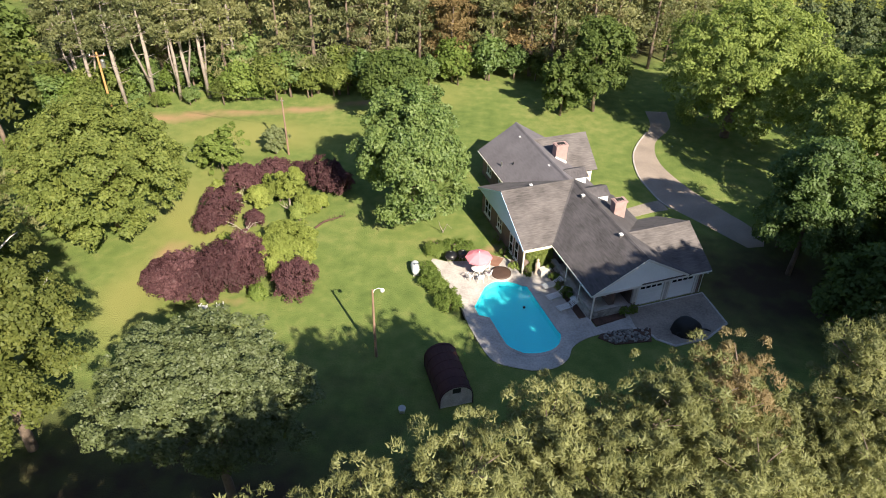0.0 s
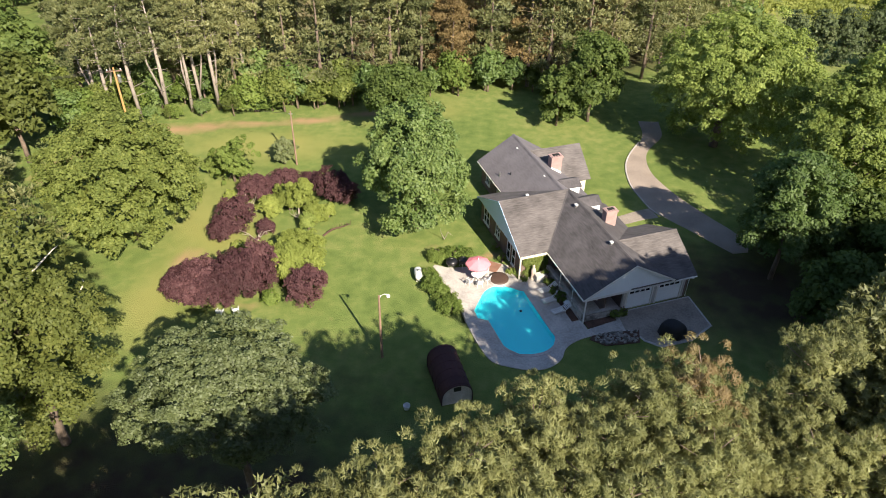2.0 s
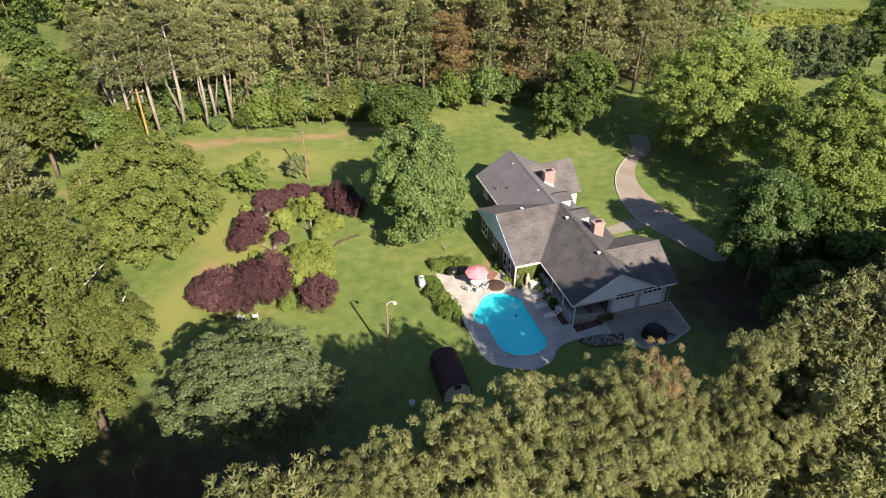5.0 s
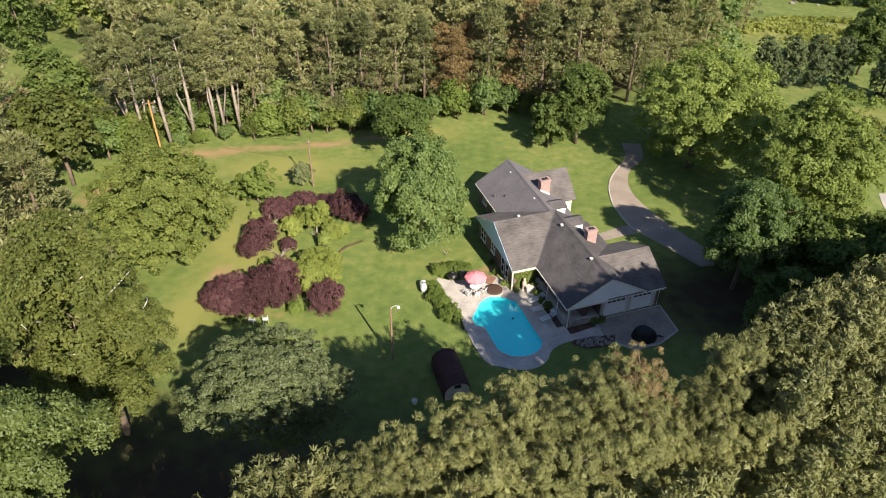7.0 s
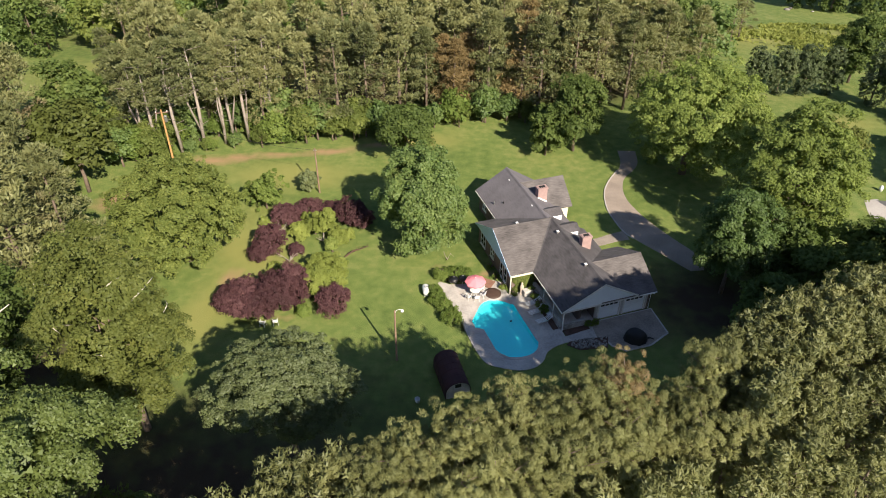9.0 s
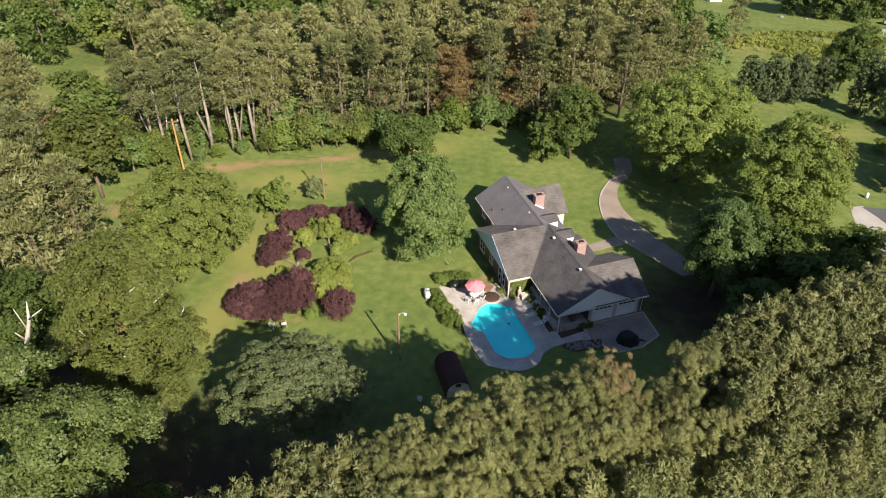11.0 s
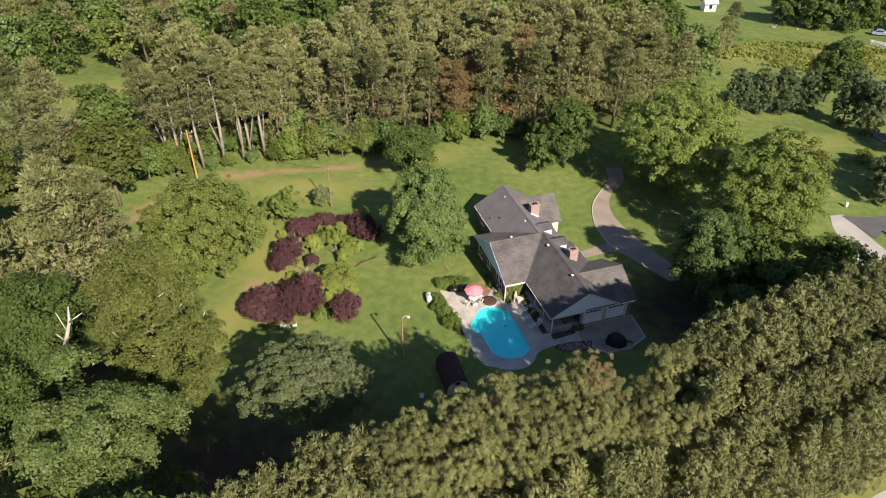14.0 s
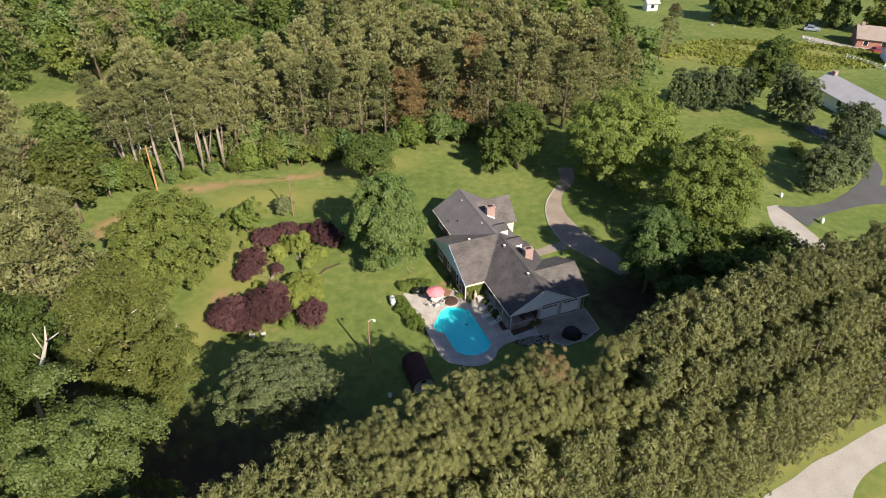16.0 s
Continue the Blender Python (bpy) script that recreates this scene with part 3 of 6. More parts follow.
def crown_mesh(name, mat, seed, r, z0, z1, clumps, clump_r, count, leaf, wide=0.8, squash=0.75, lobes=0.22, bottom=0.5, shape="dome", hollow=0.55, boughs=0, gap=1.0):
    """A crown of boughs that carry flat leafy sprays, between z0 and z1, with gaps between the boughs. Returns the mesh and the sprays' centres."""
    rng = np.random.default_rng(seed)
    nb = boughs or int(np.clip(clumps ** 0.5 * 1.3, 7, 30))
    hz = (z1 - z0) / 2
    k = np.arange(nb) + 0.5
    up = np.clip(1 - (1 + bottom) * k / nb + rng.normal(size=nb) * 0.08, -bottom, 1)
    an = k * 2.39996 + rng.uniform(0, 6.28) + rng.normal(size=nb) * 0.3
    flat = np.sqrt(np.maximum(0, 1 - up * up))
    d = np.stack([np.cos(an) * flat, np.sin(an) * flat, up], 1)
    reach = 1 + lobes * rng.uniform(-1.3, 0.6, nb)
    lobe = r * 2.2 * gap / math.sqrt(nb) * rng.uniform(0.7, 1.25, nb)
    heart = d * (np.array([r, r, hz]) - lobe[:, None] * np.array([1.02, 1.02, 0.85]) - clump_r * 0.4) * reach[:, None]
    if shape == "cone":
        narrow = 1.15 - 0.72 * np.clip((heart[:, 2] / hz + 1) / 2, 0, 1)
        heart[:, :2] *= narrow[:, None] * 1.1
        lobe = lobe * (0.55 + 0.5 * narrow)
    b = rng.choice(nb, clumps, p=lobe ** 2 / (lobe ** 2).sum())
    e = unit(rng, clumps) + d[b] * 0.8 + np.array([0, 0, 0.3])
    e /= np.linalg.norm(e, axis=1, keepdims=True)
    depth = rng.uniform(hollow, 1.0, clumps) ** 0.5 * np.where(rng.random(clumps) < 0.1, 1.2, 1.0)
    c = heart[b] + e * (lobe[b] * depth)[:, None] * np.array([1, 1, min(0.9, 1.3 * hz / r)])
    c[:, 2] = np.maximum(c[:, 2] + (z0 + z1) / 2, min(z0, 1.0) + clump_r * 0.3)
    facing = e * 0.6 + np.array([0, 0, 1.0])
    facing /= np.linalg.norm(facing, axis=1, keepdims=True)
    size = clump_r * rng.uniform(0.6, 1.4, clumps)
    pick = rng.choice(clumps, count, p=size ** 2 / (size ** 2).sum())
    q = unit(rng, count) * (rng.uniform(0.05, 1.0, count) ** 0.45)[:, None]
    f = facing[pick]
    q = q - f * ((q * f).sum(1) * (1 - 0.8 * squash))[:, None]
    at = c[pick] + q * size[pick][:, None]
    at[:, 2] -= 0.22 * size[pick] * (q * q).sum(1)
    verts, _ = leaves(rng, at, f * 0.75 + q * 0.5 + rng.normal(size=(count, 3)) * 0.42, leaf, leaf * wide, 0.5)
    inside_n = count // 10
    p = rng.integers(0, clumps, inside_n)
    mid = np.array([0, 0, (z0 + z1) / 2])
    deep = mid + (c[p] - mid) * rng.uniform(0.55, 0.88, (inside_n, 1)) + rng.normal(size=(inside_n, 3)) * clump_r * 0.4
    inner, _ = leaves(rng, deep, d[b[p]] + rng.normal(size=(inside_n, 3)) * 0.3, leaf * 1.9, leaf * 1.6)
    verts = np.concatenate([verts, inner])
    me = bpy.data.meshes.new(name)
    fill(me, verts, np.arange(len(verts)).reshape(-1, 3))
    me.materials.append(mat)
    return me, c


def trunk_mesh(seed, height, radius, ends, mat, lean=0.3, split=0.35):
    """A tapered trunk with limbs that reach into the crown."""
    rng = random.Random(seed)
    sh = Shape()
    tips = [(rng.uniform(-lean, lean) * k, rng.uniform(-lean, lean) * k, height * k) for k in (0, 0.3, 0.6, 1.0)]
    tips[0] = (0, 0, -0.3)
    sh.tube(tips, [radius * 1.25, radius, radius * 0.7, radius * 0.25], 9)
    for e in ends:
        z = max(height * split, min(e[2] * 0.75, height * 0.8))
        s = Vector((tips[1][0], tips[1][1], z))
        t = Vector(e)
        m = s.lerp(t, 0.5) + Vector((rng.uniform(-0.4, 0.4), rng.uniform(-0.4, 0.4), 0.5))
        sh.tube([s, m, t], [radius * 0.42, radius * 0.26, radius * 0.07], 6)
    return sh.mesh("trunk", mat, True)


def tree_of(meshes, m, label, category="tree", group=""):
    crown, trunk = meshes
    root = thing("tree", m, label, category, group)
    for key, me in (("trunk", trunk), ("crown", crown)):
        ob = new(key, me)
        ob.parent = root
    return root


def broadleaf(seed, mat, r, z0, z1, clumps, clump_r, count, leaf, bark=None, limb_out=0.6, **more):
    me, c = crown_mesh("crown", mat, seed, r, z0, z1, clumps, clump_r, count, leaf, **more)
    ends = [(c[i][0] * limb_out, c[i][1] * limb_out, z0 + (c[i][2] - z0) * min(1.0, limb_out + 0.1)) for i in range(0, len(c), max(1, len(c) // 12))]
    return me, trunk_mesh(seed, z0 + (z1 - z0) * 0.5, max(0.12, r * 0.045), ends, bark or BARK)


def puffed_pine(seed, mat, height, r, base, tiers, puffs, puff_r, count, leaf, narrow=0.4, squash=0.62, full=0.55, core=0, bark=None, dead=0):
    """A pine whose boughs end in rounded puffs of needles, tier over tier."""
    rng = np.random.default_rng(seed)
    tier = rng.integers(0, tiers, puffs) + rng.uniform(-0.22, 0.22, puffs)
    k = np.clip(tier / (tiers - 1), 0, 1)
    k = np.where(rng.random(puffs) < 0.25, rng.uniform(0.7, 1.0, puffs), k)
    sway = rng.uniform(0, 6.283, 3)
    an = rng.uniform(0, 6.283, puffs)
    uneven = 1 + 0.22 * np.sin(an * 2 + sway[0] + k * 5) + 0.16 * np.sin(an * 3 + sway[1] - k * 9)
    far = r * np.maximum(0.02, 1 - k) ** full * uneven * rng.uniform(0.25, 1.0, puffs) ** 0.5
    far = np.maximum(0.0, far - puff_r * 0.5)
    lean = np.cumsum(rng.normal(size=2)) * 0.25
    c = np.stack([np.cos(an) * far + lean[0] * k, np.sin(an) * far + lean[1] * k, base + (height - base - puff_r) * k + far * 0.22], 1)
    c = np.concatenate([c, [[lean[0], lean[1], height - puff_r * 0.6]]])
    out = np.concatenate([np.stack([np.cos(an), np.sin(an), 0.35 + k], 1), [[0, 0, 1]]])
    size = puff_r * rng.uniform(0.65, 1.3, len(c))
    pick = rng.choice(len(c), count, p=size ** 2 / (size ** 2).sum())
    e = unit(rng, count) + out[pick] * 0.45 + np.array([0, 0, 0.4])
    e /= np.linalg.norm(e, axis=1, keepdims=True)
    at = c[pick] + e * (size[pick] * rng.uniform(0.6, 1.08, count))[:, None] * np.array([1, 1, squash])
    along = e + rng.normal(size=(count, 3)) * 0.45 + np.array([0, 0, 0.2])
    along /= np.linalg.norm(along, axis=1, keepdims=True)
    side = np.cross(along, rng.normal(size=(count, 3)))
    side /= np.maximum(np.linalg.norm(side, axis=1, keepdims=True), 1e-6)
    s = leaf * rng.uniform(0.7, 1.35, (count, 1))
    verts = np.stack([at - along * s * 0.35 + side * s * narrow * 0.5, at + along * s * 0.65, at - along * s * 0.35 - side * s * narrow * 0.5], 1).reshape(-1, 3)
    if core:
        kk, aa = rng.uniform(0, 0.95, core), rng.uniform(0, 6.283, core)
        wide = r * np.maximum(0.03, 1 - kk) ** full * 0.7 * rng.uniform(0.05, 1, core)
        mid = np.stack([np.cos(aa) * wide, np.sin(aa) * wide, base + (height - base - 0.5) * kk], 1)
        inner, _ = leaves(rng, mid, rng.normal(size=(core, 3)) * 0.6 + np.array([0, 0, 0.5]), puff_r * 0.5, puff_r * 0.34)
        verts = np.concatenate([verts, inner])
    me = bpy.data.meshes.new("crown")
    fill(me, verts, np.arange(len(verts)).reshape(-1, 3))
    me.materials.append(mat)
    sh, rad = Shape(), 0.011 * height + 0.03
    bend = rng.normal(size=2) * 0.3
    sh.tube([(0, 0, -0.8), (bend[0], bend[1], height * 0.35), (bend[0] * 0.6, bend[1] * 0.6, height * 0.7), (lean[0], lean[1], height - 0.4)], [rad * 1.2, rad, rad * 0.45, 0.02], 8)
    for i in range(0, len(c) - 1, max(1, len(c) // 26)):
        sh.tube([(lean[0] * k[i] * 0.8, lean[1] * k[i] * 0.8, c[i][2] - far[i] * 0.25), tuple(c[i])], [0.05, 0.015], 4, False)
    if dead > 5:
        sh.tube([(bend[0] * 0.3, bend[1] * 0.3, height * 0.12), (1.0, -0.5, height * 0.4), (1.5, -0.3, height * 0.66)], [rad * 0.7, rad * 0.55, 0.04], 7)
    for q in range(dead):
        z, a = base * rng.uniform(0.35, 1.0), rng.uniform(0, 6.28)
        sh.tube([(0, 0, z), (math.cos(a) * 1.6, math.sin(a) * 1.6, z + rng.uniform(-0.4, 0.8))], [0.05, 0.015], 4, False)
    return me, sh.mesh("trunk", bark or BARK, True)


def set_mat(meshes, mat):
    crown = meshes[0].copy()
    crown.materials.clear()
    crown.materials.append(mat)
    return crown, meshes[1]


def place(meshes, x, y, label, category="tree", group="", turn=0.0, size=1.0, stretch=1.0):
    root = tree_of(meshes, pose(x, y, land(x, y), 0, 0, turn), label, category, group)
    root.scale = (size, size, size * stretch)
    return root


# single trees in and round the yard: x, y, kind, radius, crown from, to
place(broadleaf(11, LEAF_OAK, 8.0, 0.6, 13.6, 520, 0.6, 50000, 0.25, lobes=0.16, bottom=0.8, hollow=0.8), -32.9, 53.4, "broad round green tree with dense leaves")
dome = place(broadleaf(12, LEAF_SILVER, 6.7, 7.7, 15.9, 560, 0.48, 70000, 0.165, lobes=0.22, bottom=0.6, squash=0.5, hollow=0.6), -13.2, 23.7, "grey-green dome-shaped tree in its own shade")
dome.scale = (1.0, 0.74, 0.95)
oak_meshes = broadleaf(13, LEAF_OLIVE, 6.8, 2.6, 21.8, 420, 0.7, 52000, 0.22, lobes=0.25, bottom=0.95, hollow=0.45, squash=0.6)
oak = place(oak_meshes, -28.3, 28.0, "tall olive-green oak with a deep crown and pale limbs")
for k in range(9):
    a, h, w = 0.5 + k * 0.72, 12.0 + (k * 37 % 10) * 0.75, 6.6 - 0.1 * (k % 3)
    w *= 0.7 * math.sqrt(max(0.1, 1 - ((h - 11.4) / 10.8) ** 2))
    limb_shape = Shape().tube([(math.cos(a) * w * 0.55, math.sin(a) * w * 0.55, h - 1.2), (math.cos(a + 0.1) * w * 0.85, math.sin(a + 0.1) * w * 0.85, h - 0.1), (math.cos(a + 0.25) * w * 1.04, math.sin(a + 0.25) * w * 1.04, h + 0.5), (math.cos(a + 0.42) * w * 1.08, math.sin(a + 0.42) * w * 1.08, h + 0.3)], [0.08, 0.065, 0.045, 0.015], 6)
    part("limb", limb_shape, BLEACHED, oak, "bleached bare limb", smooth=True)
place(broadleaf(14, LEAF_PADS, 6.8, 5.0, 24.0, 420, 0.8, 60000, 0.20, lobes=0.45, bottom=0.8, squash=0.4, hollow=0.25, boughs=40, gap=0.68), -26.4, 12.2, "tall green tree in layered pads beside the pines")
place(broadleaf(15, LEAF_DEEP_SHADE, 4.8, 4.0, 19.0, 200, 0.9, 20000, 0.26, lobes=0.25, bottom=0.8), -38.8, 18.0, "dark green woodland tree with deep gaps")
place(broadleaf(16, LEAF_DEEP_SHADE, 6.0, 6.0, 18.5, 160, 1.0, 18000, 0.3, bark=BARK_PALE, lobes=0.3, bottom=0.7), -39.5, 27.5, "open-crowned dark green tree with pale limbs")
place(broadleaf(17, LEAF_SWEETGUM, 7.0, 0.3, 15.4, 300, 0.8, 48000, 0.25, lobes=0.2, bottom=0.9, shape="cone"), -4.8, 57.2, "dense blue-green tree with a tapering crown")
place(broadleaf(18, LEAF_DEEP_SHADE, 4.6, 0.8, 10.5, 90, 0.95, 11000, 0.34, lobes=0.25, bottom=0.8), -8.6, 77.5, "dark green tree at the edge of the lawn")
place(broadleaf(19, LEAF_BRIGHT, 10.6, 0.8, 17.2, 620, 0.75, 58000, 0.27, lobes=0.32, bottom=0.85, hollow=0.6), 31.6, 77.6, "large light green tree over the driveway")
place(broadleaf(20, LEAF_BRIGHT, 8.9, 1.0, 18.4, 560, 0.7, 54000, 0.25, lobes=0.32, bottom=0.85, hollow=0.6), 39.8, 60.8, "large bright green tree beside the lane")
place(broadleaf(21, LEAF_SWEETGUM, 4.7, 1.6, 15.0, 230, 0.7, 27000, 0.23, lobes=0.3, bottom=0.8), 29.8, 50.4, "dark green tree next to the garage")
place(broadleaf(22, LEAF_DEEP_SHADE, 4.6, 0.6, 13.5, 130, 0.9, 14000, 0.32, lobes=0.3, bottom=0.85), 16.4, 83.6, "deep green tree where the driveway leaves")
place(broadleaf(23, LEAF_DEEP_SHADE, 3.0, 0.4, 8.5, 60, 0.75, 6000, 0.34, lobes=0.25, bottom=0.9), 12.0, 82.0, "slim green tree in shade at the lawn's end")
place(broadleaf(24, LEAF_DEEP_SHADE, 5.0, 1.0, 12.0, 80, 1.1, 7000, 0.42, lobes=0.25, bottom=0.8), 44.5, 49.0, "dark green tree behind the pines")
place(broadleaf(25, LEAF_DEEP_SHADE, 4.0, 0.6, 9.0, 60, 1, 5000, 0.42, lobes=0.25, bottom=0.8), 31.5, 42.5, "dark green tree behind the pines")

# Two trees added past the belt's end to cast shade on the lower-left ground.
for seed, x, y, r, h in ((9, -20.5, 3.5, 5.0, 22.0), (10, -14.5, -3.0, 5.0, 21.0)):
    place(broadleaf(seed, LEAF_DEEP_SHADE, r, 6.0, h, 120, 1.15, 14000, 0.36, lobes=0.22, bottom=0.8), x, y, "tall dark green tree added past the belt to cast shade")
# Seeds 26 and 28 are added and sized to shade the lawn and driveway.
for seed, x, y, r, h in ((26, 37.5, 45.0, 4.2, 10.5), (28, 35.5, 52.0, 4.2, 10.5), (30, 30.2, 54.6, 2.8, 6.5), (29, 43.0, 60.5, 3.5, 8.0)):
    place(broadleaf(seed, LEAF_DEEP_SHADE, r, 0.4, h, 50, 0.95, 4500, 0.4, lobes=0.25, bottom=0.8), x, y, "dark green tree in the shade of the pines")

# plum bushes in an arc, with pale shrubs between them
for seed, x, y, r, h in ((31, -23.6, 44.9, 3.3, 3.5), (33, -25.2, 44.9, 2.3, 3.1), (44, -22.2, 44.3, 2.8, 3.4), (32, -20.4, 45.5, 3.2, 4.3), (34, -19.0, 45.8, 2.4, 4.7), (45, -18.7, 47.4, 1.9, 4.8), (35, -13.9, 45.0, 2.3, 3.3), (36, -23.3, 55.6, 2.3, 4.0),
                         (37, -24.3, 53.6, 1.5, 2.6), (38, -22.8, 61.6, 2.3, 2.9), (39, -20.0, 62.8, 2.4, 3.0), (40, -14.6, 62.2, 2.3, 3.9), (41, -12.8, 61.2, 1.5, 3.1), (42, -20.2, 55.0, 1.0, 1.8), (43, -17.4, 63.6, 1.5, 2.6)):
    place(broadleaf(seed, LEAF_PLUM, r, 0.15, h, int(70 * r), 0.34, int(3800 * r), 0.15, lobes=0.16, bottom=0.8, hollow=0.6, boughs=30), x, y, "dark purple-leaved plum tree, low and dense", "plum tree", "plum trees in the lawn")
for seed, x, y, r, h, mat in ((51, -15.7, 49.3, 3.4, 3.9, LEAF_YELLOW), (46, -16.8, 51.2, 1.6, 2.4, LEAF_YELLOW), (47, -18.8, 59.6, 1.9, 3.2, LEAF_YELLOW), (48, -15.4, 57.4, 1.6, 2.8, LEAF_YELLOW), (50, -29.0, 66.6, 1.5, 2.6, LEAF_BRIGHT), (52, -17.2, 58.8, 1.8, 4.5, LEAF_YELLOW), (53, -20.4, 58.4, 1.7, 2.4, LEAF_YELLOW), (54, -16.0, 55.9, 1.0, 2.2, LEAF_BRIGHT), (55, -26.4, 65.2, 2.9, 5.4, LEAF_BUSH),
                              (56, -21.6, 69.6, 1.7, 3.4, LEAF_SILVER), (57, -17.2, 44.2, 0.9, 1.4, LEAF_BUSH), (58, -14.4, 58.4, 0.9, 1.8, LEAF_YELLOW), (59, -25.6, 61.0, 0.9, 1.4, LEAF_YELLOW), (49, -22.2, 52.0, 0.9, 1.0, LEAF_YELLOW)):
    place(broadleaf(seed, mat, r, 0.1, h, int(56 * r), 0.36 if r > 3 else 0.3, int(5600 * r), 0.155, lobes=0.2 if r > 3 else 0.6, bottom=0.75 if r > 3 else 0.98, hollow=0.7 if r > 3 else 0.2, boughs=26), x, y, "loose yellow-green shrub on the lawn" if mat == LEAF_YELLOW else "leafy green shrub on the lawn", "shrub", "shrubs in the lawn")
# hedge bushes by the pool
for seed, x, y, r, h in ((61, -2.3, 51.6, 1.0, 1.2), (62, -1.0, 51.7, 1.0, 1.25), (63, 0.3, 51.8, 0.9, 1.2), (64, -3.0, 48.6, 0.75, 0.9), (65, -2.6, 47.2, 1.05, 1.25), (66, -1.9, 46.0, 0.95, 1.15), (67, -0.9, 44.1, 1.2, 1.4)):
    place(broadleaf(seed, LEAF_BUSH, r * 1.12, 0.02, h * 1.1, 60, 0.28, 3000, 0.12, lobes=0.06, bottom=0.4, squash=0.9, boughs=9, gap=1.1), x, y, "clipped dark green evergreen bush beside the patio", "bush", "bushes round the patio")

def merge(name, pieces, label, category):
    """One mesh of many trees that nobody could count."""
    verts, quads, sizes, slots, base = [], [], [], [], 0
    mats = []
    for me, m in pieces:
        mat = me.materials[0]
        if mat not in mats:
            mats.append(mat)
        co = np.empty(len(me.vertices) * 3, np.float32)
        me.vertices.foreach_get("co", co)
        mm = np.array(m)
        co = co.reshape(-1, 3) @ mm[:3, :3].T + mm[:3, 3]
        size = np.empty(len(me.polygons), np.int32)
        me.polygons.foreach_get("loop_total", size)
        idx = np.empty(len(me.loops), np.int32)
        me.loops.foreach_get("vertex_index", idx)
        verts.append(co)
        quads.append(idx + base)
        sizes.append(size)
        slots.append(np.full(len(size), mats.index(mat), np.int32))
        base += len(co)
    me = bpy.data.meshes.new(name)
    co, idx, size = np.concatenate(verts), np.concatenate(quads), np.concatenate(sizes)
    me.vertices.add(len(co))
    me.vertices.foreach_set("co", co.astype(np.float32).ravel())
    me.loops.add(len(idx))
    me.loops.foreach_set("vertex_index", idx.astype(np.int32))
    me.polygons.add(len(size))
    me.polygons.foreach_set("loop_start", np.concatenate([[0], np.cumsum(size)[:-1]]).astype(np.int32))
    me.update(calc_edges=True)
    for mat in mats:
        me.materials.append(mat)
    me.polygons.foreach_set("material_index", np.concatenate(slots))
    tagged(new(name, me), label, category, kind="stuff")


def set_down(store, meshes, x, y, turn, size):
    m = pose(x, y, land(x, y), 0, 0, turn) @ Matrix.Scale(size, 4)
    store += [(meshes[0], m), (meshes[1], m)]


